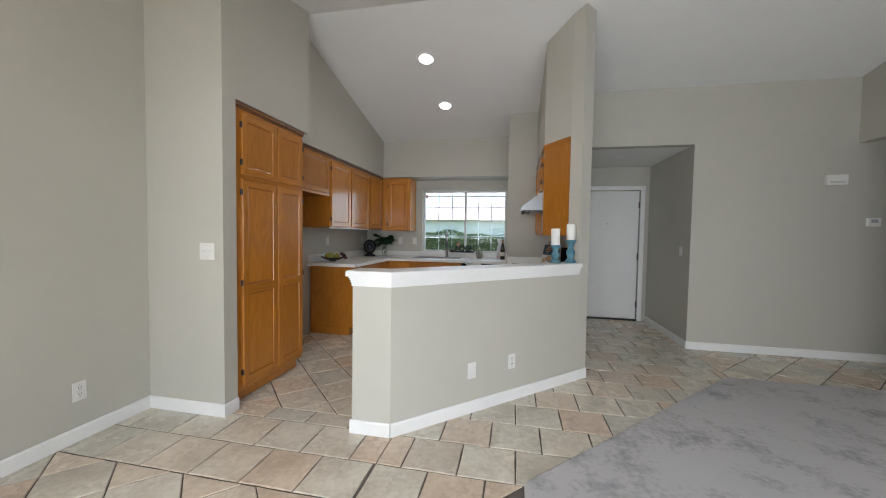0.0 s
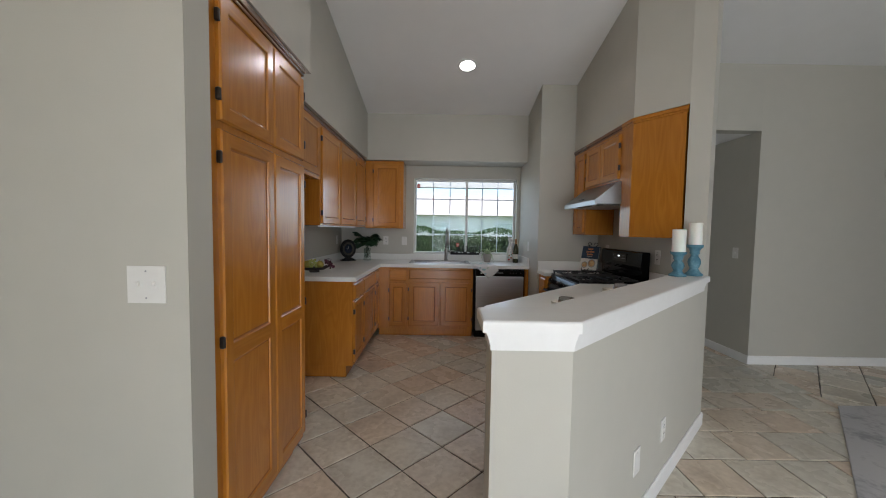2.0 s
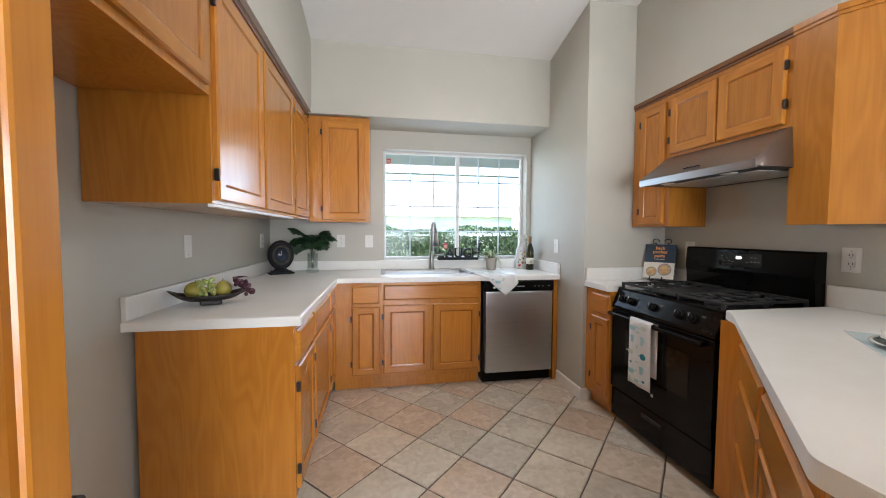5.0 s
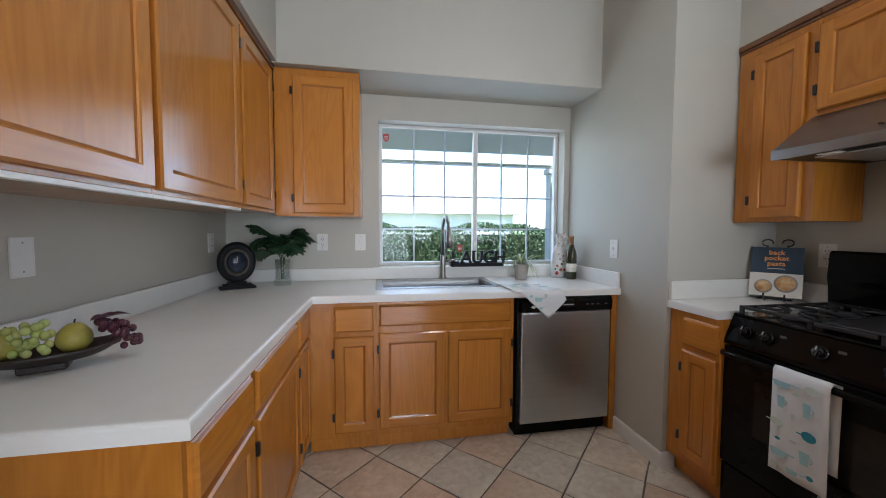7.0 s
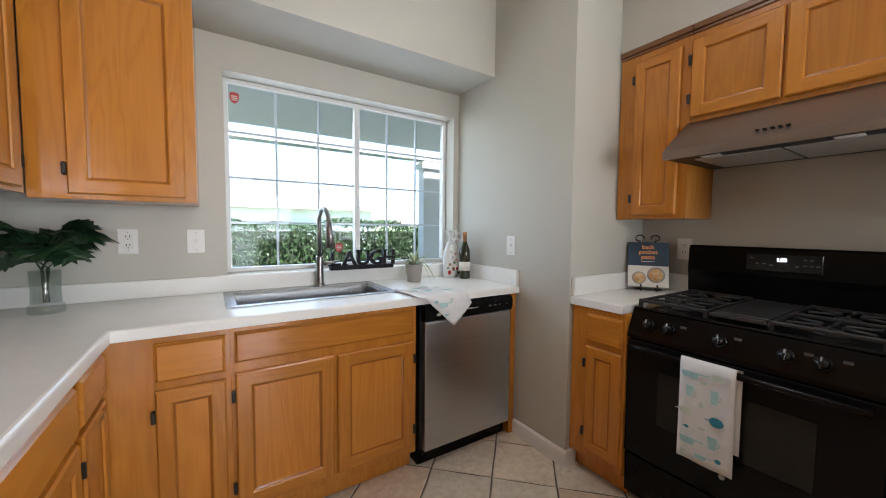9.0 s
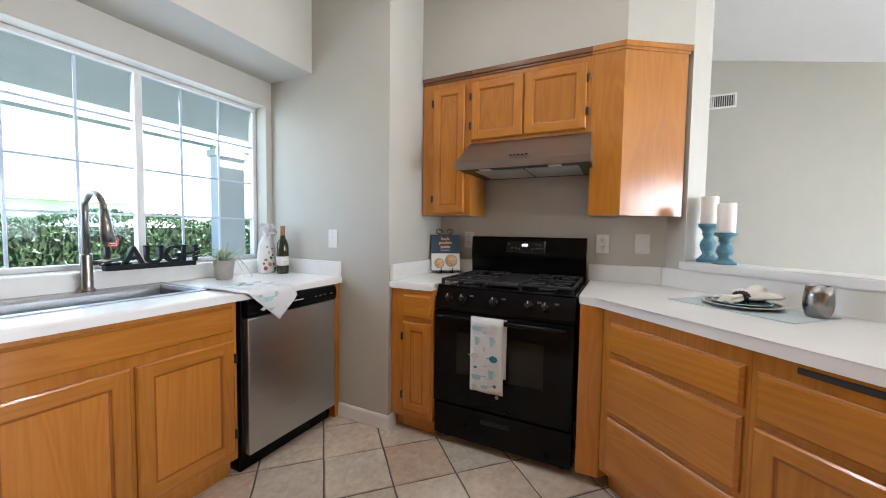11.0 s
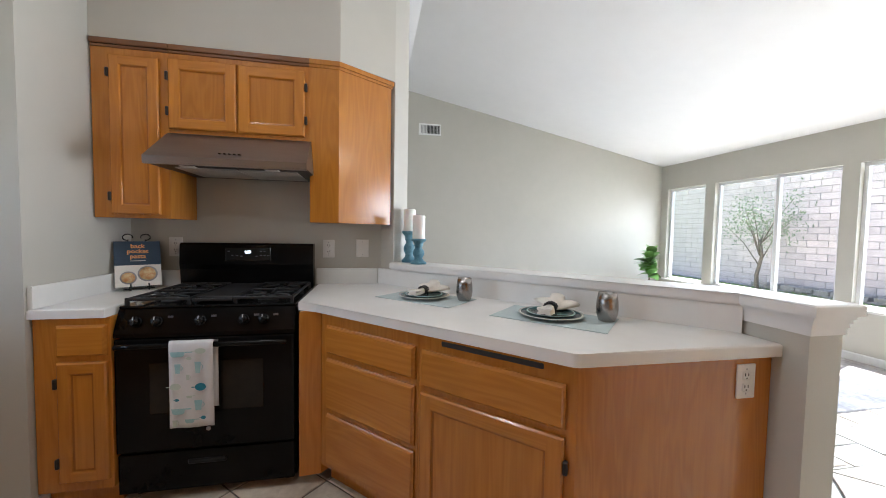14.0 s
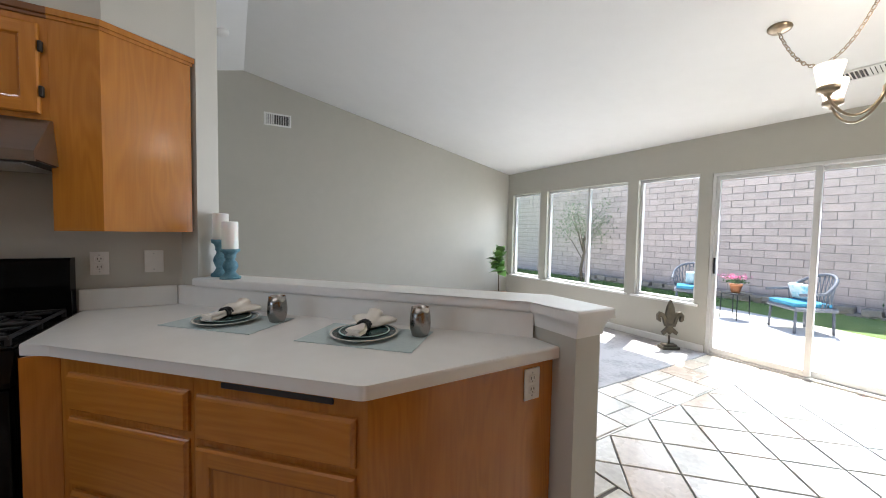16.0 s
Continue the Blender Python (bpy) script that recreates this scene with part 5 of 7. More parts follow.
# fruit bowl
M["darkwood"] = mat("dark_carved_wood", (0.018, 0.012, 0.010), 0.4, col2=(0.03, 0.02, 0.016), scale=15)
M["pear"] = mat("pear_skin", (0.42, 0.38, 0.07), 0.4, col2=(0.32, 0.27, 0.06), scale=25)
M["grape"] = mat("green_grape", (0.40, 0.46, 0.13), 0.25, col2=(0.48, 0.52, 0.2), scale=20, sub=0.2)
M["redgrape"] = mat("red_grape", (0.055, 0.012, 0.022), 0.28, col2=(0.09, 0.02, 0.035), scale=20)
M["leafdark"] = mat("dark_leaf", (0.010, 0.034, 0.014), 0.4, col2=(0.016, 0.05, 0.018), scale=9, vary=0.25)
bw = thing("fruit_bowl", pose(-2.175, 4.35, 0.9125, 0, 0, 26), "long dark wooden bowl on a small foot", "bowl")
bm = bmesh.new()
rings = []
for inside in (0, 1):
    for k in range(7):
        t = k / 6 if not inside else 1 - k / 6
        r = []
        for j in range(28):
            a = math.tau * j / 28
            lx, ly = (0.17 - 0.006 * inside) * (0.25 + 0.75 * t ** 0.8), (0.075 - 0.005 * inside) * (0.25 + 0.75 * t ** 0.8)
            tipup = 0.03 * (abs(math.cos(a)) ** 4) * t * t
            r.append(bm.verts.new((lx * math.cos(a), ly * math.sin(a), 0.018 + 0.032 * t * t + tipup + 0.006 * inside * (1 - t))))
        rings.append(r)
for a, b in zip(rings, rings[1:]):
    for j in range(28):
        bm.faces.new((a[j], a[(j + 1) % 28], b[(j + 1) % 28], b[j])).smooth = True
bm.faces.new(rings[0][::-1]), bm.faces.new(rings[-1])
part("dish", bm, M["darkwood"], bw)
part("foot", boxes((-0.045, 0.045, -0.03, 0.03, 0, 0.022), bevel=0.005), M["darkwood"], bw)


def fruit(name, m, label, profile, material, stem=True):
    f = thing(name, m, label, "fruit", "fruit in the bowl")
    part("flesh", lathe(profile, 18), material, f)
    if stem:
        part("stem", tube([(0, 0, profile[-1][1] - 0.003), (0.003, 0, profile[-1][1] + 0.012)], 0.002, 6), M["darkwood"], f)
    return f


PEAR = [(0.0, 0), (0.02, 0.003), (0.034, 0.02), (0.037, 0.035), (0.033, 0.052), (0.022, 0.066), (0.012, 0.074), (0.0, 0.073)]
BW = pose(-2.175, 4.35, 0.9125, 0, 0, 26)
fruit("pear", BW @ pose(-0.075, 0.0, 0.040, 12, 10, 0), "yellow-green pear in the dark bowl", PEAR, M["pear"])
fruit("pear", BW @ pose(0.055, -0.005, 0.036, -14, 8, 40), "yellow-green pear in the dark bowl", PEAR, M["pear"])


def bunch(name, m, label, spots, r, material):
    g = thing(name, m, label, "fruit", "fruit in the bowl")
    for p in spots:
        part("grape", smooth(ball(bmesh.new(), p, r * rng.uniform(0.9, 1.08), 2, 1.12)), material, g)
    return g


sp = [(rng.uniform(-0.034, 0.036), -0.03 + rng.uniform(-0.018, 0.018), 0.055 + rng.uniform(0, 0.07)) for k in range(42)]
bunch("green_grapes", BW @ pose(-0.02, -0.002, 0), "bunch of green grapes heaped in the bowl", sp, 0.0095, M["grape"])
sp = [(0.105 + 0.055 * t + rng.uniform(-0.02, 0.02), rng.uniform(-0.025, 0.02), 0.095 - 0.085 * max(0, t - 0.25) + rng.uniform(-0.012, 0.016)) for t in [k / 39 for k in range(40)]]
rgp = bunch("red_grapes", BW @ pose(0.012, -0.005, 0.003), "bunch of dark red grapes over the bowl rim", sp, 0.0098, M["redgrape"])
for a in (0.3, 2.2, 3.9):
    bm = bmesh.new()
    blade(bm, (0.11, 0, 0.115), a, 0.045, 0.01, 0.018, 0.01, 4)
    part("leaf", bm, M["redgrape"], rgp)

# round desk clock
M["gilt"] = mat("tarnished_gilt", (0.085, 0.078, 0.062), 0.5, 0.4, col2=(0.035, 0.032, 0.027), scale=30)
M["dial"] = mat("dark_dial", (0.012, 0.018, 0.032), 0.15, col2=(0.03, 0.045, 0.075), scale=8)
ck = thing("desk_clock", pose(-2.188, 5.63, 0.9125, 0, 0, 28), "round black desk clock with a ringed dial on a stepped base", "clock")
part("base", boxes((-0.095, 0.095, -0.045, 0.045, 0, 0.014), (-0.075, 0.075, -0.036, 0.036, 0.0141, 0.027), (-0.05, 0.05, -0.03, 0.03, 0.0271, 0.04), bevel=0.004, seg=2), M["signblack"], ck)
TURN_UP = Matrix.Translation((0, 0, 0.158)) @ Matrix.Diagonal((0.84, 1, 1, 1)) @ Matrix.Rotation(radians(90), 4, "X")
part("case", lathe([(0.105, -0.03), (0.12, -0.02), (0.123, 0.0), (0.118, 0.018), (0.10, 0.028), (0.085, 0.018), (0.0, 0.018)], 40), M["signblack"], ck, "", TURN_UP)
part("bezel", lathe([(0.062, 0.0185), (0.064, 0.026), (0.084, 0.026), (0.086, 0.0185)], 40), M["gilt"], ck, "tarnished ring with marks", TURN_UP)
dl = part("dial", lathe([(0.061, 0.0186), (0.058, 0.023), (0.0, 0.023)], 32), M["dial"], ck, "", TURN_UP)
part("pointer", boxes((-0.0015, 0.0015, 0.0, 0.038, 0.0235, 0.0245), (-0.028, 0.0, -0.0015, 0.0015, 0.0247, 0.0255)), M["grey"], dl)

# glass vase with dark leaves
M["vaseglass"] = sheet_glass("vase_glass", (0.90, 0.93, 0.92), 0.09)
vs = thing("leaf_vase", pose(-1.955, 5.73, 0.9125), "clear glass vase of dark green lobed leaves", "vase")
part("vase", lathe([(0.0, 0.0), (0.050, 0.0), (0.053, 0.006), (0.052, 0.03), (0.044, 0.036), (0.043, 0.10), (0.046, 0.165), (0.0435, 0.165), (0.0405, 0.10), (0.041, 0.040), (0.0, 0.034)], 28), M["vaseglass"], vs)
for k in range(5):
    part("stem", tube([(rng.uniform(-0.008, 0.008), rng.uniform(-0.008, 0.008), 0.04), (rng.uniform(-0.015, 0.015), rng.uniform(-0.015, 0.015), 0.17), (0.05 * math.cos(k * 1.3), 0.03 * math.sin(k * 1.3), 0.23)], 0.003, 6), M["leafdark"], vs)


def lobed_leaf(length, width):
    """A pinnate lobed leaf along +x."""
    bm = bmesh.new()
    n = 6
    for s in (-1, 1):
        for k in range(n):
            t0, t1 = k / n, min(1, (k + 1.7) / n)
            w = width * math.sin(math.pi * (0.18 + 0.74 * t0))
            a = (length * t0, 0, 0.03 * math.sin(t0 * 3))
            b = (length * t1, 0, 0.03 * math.sin(t1 * 3))
            tip1 = (length * (t1 + 0.10), s * w, 0.03 * math.sin(t1 * 3) - 0.012)
            tip0 = (length * (t0 + 0.12), s * w * 0.8, 0.03 * math.sin(t0 * 3) - 0.006)
            v = [bm.verts.new(p) for p in ((a, b, tip1, tip0) if s > 0 else (a, tip0, tip1, b))]
            bm.faces.new(v)
    tip = [bm.verts.new(p) for p in ((length * 0.94, -0.01, 0), (length * 1.12, 0, -0.01), (length * 0.94, 0.01, 0))]
    bm.faces.new(tip)
    return bm


for k in range(26):
    a = k * 2.4 + 0.3
    pitch = rng.uniform(-35, 25)
    reach = rng.uniform(0.02, 0.05)
    length = rng.uniform(0.11, 0.17) * (0.75 if 0.2 < (a % math.tau) < 2.2 else 1)
    part("leaf", lobed_leaf(length, 0.075), M["leafdark"], vs, "", pose(reach * math.cos(a), reach * math.sin(a), 0.22 + rng.uniform(-0.015, 0.09), rng.uniform(-30, 30), pitch, math.degrees(a)))

# candles on turned holders, on the bar ledge
M["bluewood"] = mat("distressed_blue_paint", (0.05, 0.16, 0.22), 0.6, col2=(0.13, 0.28, 0.34), scale=14, bump=0.3, contrast=(0.42, 0.62))
M["wax"] = mat("white_wax", (0.80, 0.79, 0.75), 0.45, col2=(0.76, 0.75, 0.71), scale=5, sub=0.15)
for x, y, s, tall in ((0.595, 3.225, 1.02, 0.145), (0.732, 3.270, 1.32, 0.144)):
    hs = thing("candle_holder", pose(x, y, 1.0645), "turned wooden candle holder in distressed blue paint", "candle holder", "candle holders on the ledge")
    h = 0.155 * s
    part("turning", lathe([(0.050, 0), (0.050, 0.010 * s), (0.040, 0.016 * s), (0.030, 0.026 * s), (0.024, 0.036 * s), (0.033, 0.052 * s), (0.038, 0.066 * s), (0.034, 0.082 * s), (0.022, 0.096 * s), (0.022, 0.106 * s), (0.030, 0.112 * s), (0.026, 0.12 * s), (0.034, 0.135 * s), (0.046, 0.142 * s), (0.048, h), (0.0, h)], 28), M["bluewood"], hs)
    cn = thing("pillar_candle", pose(x, y, 1.0645 + h), "white pillar candle on a blue holder", "candle", "candles on the ledge")
    part("wax", lathe([(0.0385, 0), (0.039, 0.002), (0.039, tall - 0.003), (0.036, tall), (0.022, tall - 0.004), (0.0, tall - 0.005)], 26), M["wax"], cn)
    part("wick", tube([(0, 0, tall - 0.006), (0.001, 0, tall + 0.006)], 0.0012, 5), M["slot"], cn, "dark wick")

# place settings
M["matcloth"] = mat("pale_blue_placemat", (0.55, 0.64, 0.64), 0.9, col2=(0.50, 0.59, 0.60), scale=60, bump=0.5, bscale=700, spec=0.1)
M["celadon"] = mat("celadon_glaze", (0.50, 0.66, 0.63), 0.12, col2=(0.42, 0.59, 0.57), scale=6)
M["cream"] = mat("cream_glaze", (0.70, 0.70, 0.64), 0.15)
M["rimdark"] = mat("dark_glaze_rim", (0.07, 0.13, 0.13), 0.2)
M["linen"] = mat("cream_linen", (0.80, 0.77, 0.71), 0.9, col2=(0.74, 0.71, 0.64), scale=30, bump=0.5, bscale=500, spec=0.1)
M["tumbler"] = mat("dark_steel_tumbler", (0.34, 0.32, 0.305), 0.24, 1.0, col2=(0.30, 0.285, 0.27), scale=2, stretch=(1, 1, 60))
MATANG = 45.5
for cx, cy in ((0.225, 3.230), (-0.262, 2.757)):
    pl = thing("placemat", pose(cx, cy, 0.9145, 0, 0, MATANG), "pale blue woven placemat on the peninsula", "placemat", "place settings")
    part("cloth", boxes((-0.23, 0.23, -0.135, 0.135, 0, 0.0025), bevel=0.001), M["matcloth"], pl)
    part("hem", boxes((-0.232, 0.232, -0.1355, -0.131, 0.0005, 0.0034), (-0.232, 0.232, 0.131, 0.1355, 0.0005, 0.0034)), M["matcloth"], pl, "stitched hem")
    px, py = cx + 0.01, cy + 0.008
    d = thing("dinner_plate", pose(px, py, 0.9175), "cream dinner plate with a dark rim line", "plate", "place settings")
    part("plate", lathe([(0.07, 0), (0.075, 0.002), (0.128, 0.015), (0.133, 0.0165), (0.131, 0.019), (0.085, 0.007), (0.0, 0.006)], 40), M["cream"], d)
    part("rim", lathe([(0.1195, 0.0158), (0.1195, 0.0166), (0.1230, 0.0176), (0.1230, 0.0168)], 40), M["rimdark"], d)
    d = thing("salad_plate", pose(px, py, 0.9245), "celadon salad plate stacked on the dinner plate", "plate", "place settings")
    part("plate", lathe([(0.055, 0), (0.06, 0.002), (0.095, 0.013), (0.100, 0.0145), (0.098, 0.017), (0.06, 0.006), (0.0, 0.005)], 36), M["celadon"], d)
    part("rim", lathe([(0.0905, 0.0146), (0.0905, 0.0154), (0.0930, 0.0162), (0.0930, 0.0154)], 36), M["rimdark"], d)
    nk = thing("napkin", pose(px, py, 0.9445, 0, 0, -42), "cream linen napkin fanned through a dark ring", "napkin", "place settings")

    def fan(u, v):
        t = u * 2 - 1
        w = 0.016 + 0.060 * max(0, t + 0.05) ** 0.6 if t > -0.05 else 0.016 + 0.018 * min(1, (-t - 0.05) * 1.6) - 0.02 * max(0, -t - 0.75)
        a = v * math.tau
        fold = 1 + 0.24 * math.sin(a * 4 + 1.5 * t) * (0.4 + abs(t)) + 0.09 * math.sin(a * 9 - 4 * t) * max(0, t)
        return (0.105 * t, w * math.cos(a) * fold, 0.012 + 0.008 * max(0, t) + (0.013 + 0.018 * max(0, t) ** 0.7) * math.sin(a) * fold)

    bm = bmesh.new()
    g = [[bm.verts.new(fan(i / 16, j / 24)) for j in range(24)] for i in range(17)]
    for i in range(16):
        for j in range(24):
            bm.faces.new((g[i][j], g[i + 1][j], g[i + 1][(j + 1) % 24], g[i][(j + 1) % 24])).smooth = True
    bm.faces.new(g[0]), bm.faces.new(g[-1][::-1])
    part("linen", bm, M["linen"], nk)
    nr = thing("napkin_ring", pose(px, py, 0.9445, 0, 0, -42), "dark beaded napkin ring", "napkin ring", "place settings")
    bm = bmesh.new()
    for k in range(14):
        a = math.tau * k / 14
        for xo in (-0.012, 0.0, 0.012):
            ball(bm, (xo - 0.004, 0.0235 * math.cos(a + xo * 20), 0.0135 + 0.0195 * math.sin(a + xo * 20)), 0.0065, 1)
    part("beaded_band", smooth(bm), M["iron"], nr)
    tb = thing("tumbler", pose(px - 0.098, py - 0.196, 0.917), "brushed dark steel stemless tumbler", "cup", "place settings")
    part("cup", lathe([(0.0, 0.0), (0.027, 0), (0.032, 0.003), (0.041, 0.032), (0.0425, 0.052), (0.0405, 0.082), (0.0355, 0.116), (0.0345, 0.116), (0.039, 0.082), (0.041, 0.052), (0.030, 0.008), (0.0, 0.007)], 32), M["tumbler"], tb)


# ---- plates, vents and lamps ----
def plate(kind, m, label, w=0.072, h=0.116):
    """A wall plate in local x, z with its back on y = 0, facing -y."""
    t = thing({"outlet": "outlet", "switch": "light_switch", "blank": "blank_plate", "double": "light_switch"}[kind], m, label, "outlet" if kind == "outlet" else "switch" if kind in ("switch", "double") else "wall plate")
    part("cover", boxes((-w / 2, w / 2, -0.006, -0.0005, -h / 2, h / 2), bevel=0.0025, seg=2), M["plate"], t)
    if kind == "outlet":
        for dz in (-0.02, 0.02):
            s = part("socket", boxes((-0.017, 0.017, -0.0075, -0.005, dz - 0.014, dz + 0.014), bevel=0.003), M["plate"], t)
            part("slot", boxes((-0.008, -0.005, -0.0082, -0.0072, dz - 0.002, dz + 0.008), (0.005, 0.008, -0.0082, -0.0072, dz - 0.002, dz + 0.008), (-0.002, 0.002, -0.0082, -0.0072, dz - 0.011, dz - 0.007)), M["slot"], s)
    if kind in ("switch", "double"):
        for dx in ((0,) if kind == "switch" else (-0.024, 0.024)):
            part("toggle", boxes((dx - 0.005, dx + 0.005, -0.016, -0.005, -0.004, 0.010), bevel=0.002), M["plate"], t)
            part("toggle_slot", boxes((dx - 0.007, dx + 0.007, -0.0066, -0.0055, -0.014, 0.014)), M["plate"], t)
    for dz in (-h * 0.36, h * 0.36):
        part("screw", cyl(bmesh.new(), (0, -0.0055, dz), 0.003, 0.0012, "-y", 8), M["grey"], t)
    return t


plate("outlet", pose(WX, 1.575, 0.308, 0, 0, 90), "white duplex outlet low on the dining wall")
plate("double", pose(-1.848, 2.01, 1.158), "white double light switch beside the pantry", w=0.118)
HANG = math.degrees(math.atan2(DV.y, DV.x))
for s, kind in ((0.640, "blank"), (1.030, "outlet")):
    p = P2 + DV * s
    plate(kind, pose(p.x, p.y, 0.312, 0, 0, HANG), "white plate low on the half wall")
plate("switch", pose(2.24, 4.78, 1.14, 0, 0, -90), "white light switch in the entry")
plate("blank", pose(WX, 4.52, 1.185, 0, 0, 90), "white blank plate above the counter")
plate("outlet", pose(WX, 5.69, 1.185, 0, 0, 90), "white outlet above the counter")
plate("outlet", pose(-1.735, NY, 1.18), "white outlet beside the sink window")
plate("switch", pose(-1.477, NY, 1.178), "white light switch beside the sink window")
plate("switch", pose(0.13, 5.35, 1.152, 0, 0, -90), "white light switch on the chase wall")
plate("outlet", pose(KE0, 3.79, 1.145, 0, 0, -90), "white outlet beside the range")
plate("blank", pose(KE0, 3.575, 1.15, 0, 0, -90), "white blank plate beside the range", w=0.08)
plate("outlet", pose(KE0, 4.68, 1.15, 0, 0, -90), "white outlet behind the cookbook")
plate("outlet", pose(-0.671, 2.275, 0.785, 0, 0, -90), "white outlet on the peninsula end panel")

ch = thing("door_chime", pose(3.60, 4.55, 1.95), "white plastic door chime box on the wall", "chime")
part("case", boxes((-0.095, 0.095, -0.05, -0.001, -0.055, 0.055), bevel=0.010, seg=2), M["plate"], ch)
part("grille", boxes((-0.07, 0.07, -0.0515, -0.0495, -0.035, -0.03), (-0.07, 0.07, -0.0515, -0.0495, -0.022, -0.017)), M["grey"], ch)
th = thing("thermostat", pose(3.96, 4.55, 1.5), "small white thermostat on the hallway wall", "thermostat")
part("case", boxes((-0.06, 0.06, -0.03, -0.001, -0.045, 0.045), bevel=0.006), M["plate"], th)
part("screen", boxes((-0.03, 0.03, -0.0315, -0.0295, -0.005, 0.03)), M["grey"], th)


def register(name, m, w, h, label):
    """A louvred air register in local x, z, facing -y."""
    t = thing(name, m, label, "vent")
    part("frame", boxes((-w / 2, w / 2, -0.012, -0.001, h / 2 - 0.022, h / 2), (-w / 2, w / 2, -0.012, -0.001, -h / 2, -h / 2 + 0.022), (-w / 2, -w / 2 + 0.022, -0.0118, -0.001, -h / 2 + 0.022, h / 2 - 0.022), (w / 2 - 0.022, w / 2, -0.0118, -0.001, -h / 2 + 0.022, h / 2 - 0.022), bevel=0.003), M["white"], t)
    part("backing", boxes((-w / 2 + 0.02, w / 2 - 0.02, -0.004, -0.0012, -h / 2 + 0.02, h / 2 - 0.02)), M["slot"], t, "dark duct behind the slats")
    n = 14
    for k in range(n):
        x = -w / 2 + 0.03 + (w - 0.06) * k / (n - 1)
        tilt = 0.006 if k < 5 else 0.0008
        bm = bmesh.new()
        vs = [bm.verts.new(p) for p in ((x - 0.004 + tilt, -0.011, -h / 2 + 0.022), (x + tilt, -0.011, -h / 2 + 0.022), (x - tilt, -0.005, -h / 2 + 0.022), (x - 0.004 - tilt, -0.005, -h / 2 + 0.022))]
        vt = [bm.verts.new(v.co + Vector((0, 0, h - 0.044))) for v in vs]
        bm.faces.new(vs), bm.faces.new(vt[::-1])
        for i in range(4):
            bm.faces.new((vs[i], vs[(i + 1) % 4], vt[(i + 1) % 4], vt[i]))
        part("slat", bm, M["white"], t)
    return t


register("wall_vent", pose(EX, 2.68, 2.815, 0, 0, -90), 0.34, 0.17, "white louvred air vent high on the wall")
slope_s = math.degrees(math.atan(0.2035))
register("ceiling_vent", pose(-0.80, -0.86, ceil_z(0, -0.86), 0, 0, 0) @ pose(0, 0, 0, 90 + slope_s, 0, 0), 0.36, 0.17, "white louvred air vent in the sloped ceiling")

M["lens"] = mat("lit_lens", (0.9, 0.9, 0.9), 0.4, emit=(1.0, 0.97, 0.93, 4.0))
slope_n = -math.degrees(math.atan(0.2355))
for x, y in ((-0.76, 3.775), (-0.713, 4.64)):
    rl = thing("recessed_light", pose(x, y, ceil_z(x, y), slope_n), "lit recessed ceiling light with a white trim ring", "ceiling light", "kitchen ceiling lights")
    part("trim_ring", lathe([(0.078, -0.001), (0.078, -0.005), (0.098, -0.006), (0.102, -0.001)], 32), M["white"], rl)
    part("lens", lathe([(0.0, -0.004), (0.078, -0.0045), (0.078, -0.0005), (0.0, -0.0005)], 32), M["lens"], rl, "glowing round lens")
    data = bpy.data.lights.new("downlight", "AREA")
    data.shape, data.size, data.energy, data.color, data.spread = "DISK", 0.15, 0.85, (1.0, 0.97, 0.94), radians(150)
    new("downlight", data).matrix_world = pose(x, y, ceil_z(x, y) - 0.012, slope_n)
sm = thing("smoke_detector", pose(2.75, 3.30, ceil_z(0, 3.30), slope_n), "round white smoke detector on the ceiling", "smoke detector")
part("body", lathe([(0.05, -0.04), (0.062, -0.03), (0.07, -0.012), (0.07, -0.001)], 28), M["plate"], sm)
et = thing("entry_ceiling_light", pose(1.55, 5.15, 2.38), "small round ceiling light in the entry", "ceiling light")
part("trim_ring", lathe([(0.05, -0.006), (0.085, -0.008), (0.09, -0.001)], 24), M["white"], et)

# chandelier on a swagged chain
M["nickel"] = mat("antique_nickel", (0.42, 0.34, 0.25), 0.3, 1.0, col2=(0.34, 0.27, 0.19), scale=12)
M["opal"] = mat("opal_glass", (0.85, 0.82, 0.76), 0.35, sub=0.3, emit=(1.0, 0.90, 0.76, 0.6))
CX, CY, CZ = -1.15, 0.30, 1.975
cd = thing("chandelier", pose(CX, CY, CZ), "brushed nickel chandelier with opal glass shades, lit", "chandelier")
part("column", lathe([(0.0, 0.06), (0.012, 0.07), (0.016, 0.09), (0.026, 0.10), (0.028, 0.15), (0.02, 0.16), (0.014, 0.18), (0.012, 0.5), (0.02, 0.51), (0.006, 0.53), (0.0, 0.53)], 20), M["nickel"], cd)
for k in range(5):
    a = math.tau * (k + 0.5) / 5 + math.atan2(CY - 3.208, CX + 1.61) + math.pi / 2
    ca, sa = math.cos(a), math.sin(a)
    arm = part("arm", tube([((0.02 + 0.240 * t) * ca, (0.02 + 0.240 * t) * sa, 0.125 - 0.01 * t - 0.115 * math.sin(math.pi * t) ** 0.75) for t in [i / 12 for i in range(13)]], 0.007, 8), M["nickel"], cd)
    part("cup", lathe([(0.0, 0.108), (0.014, 0.112), (0.018, 0.124), (0.026, 0.128), (0.042, 0.136), (0.046, 0.142), (0.046, 0.160), (0.042, 0.162), (0.040, 0.145), (0.0, 0.143)], 20, at=(0.26 * ca, 0.26 * sa)), M["nickel"], arm)
    part("shade", lathe([(0.038, 0.15), (0.043, 0.18), (0.052, 0.225), (0.062, 0.275), (0.059, 0.275), (0.049, 0.225), (0.040, 0.18)], 22, at=(0.26 * ca, 0.26 * sa)), M["opal"], arm, "opal glass shade")
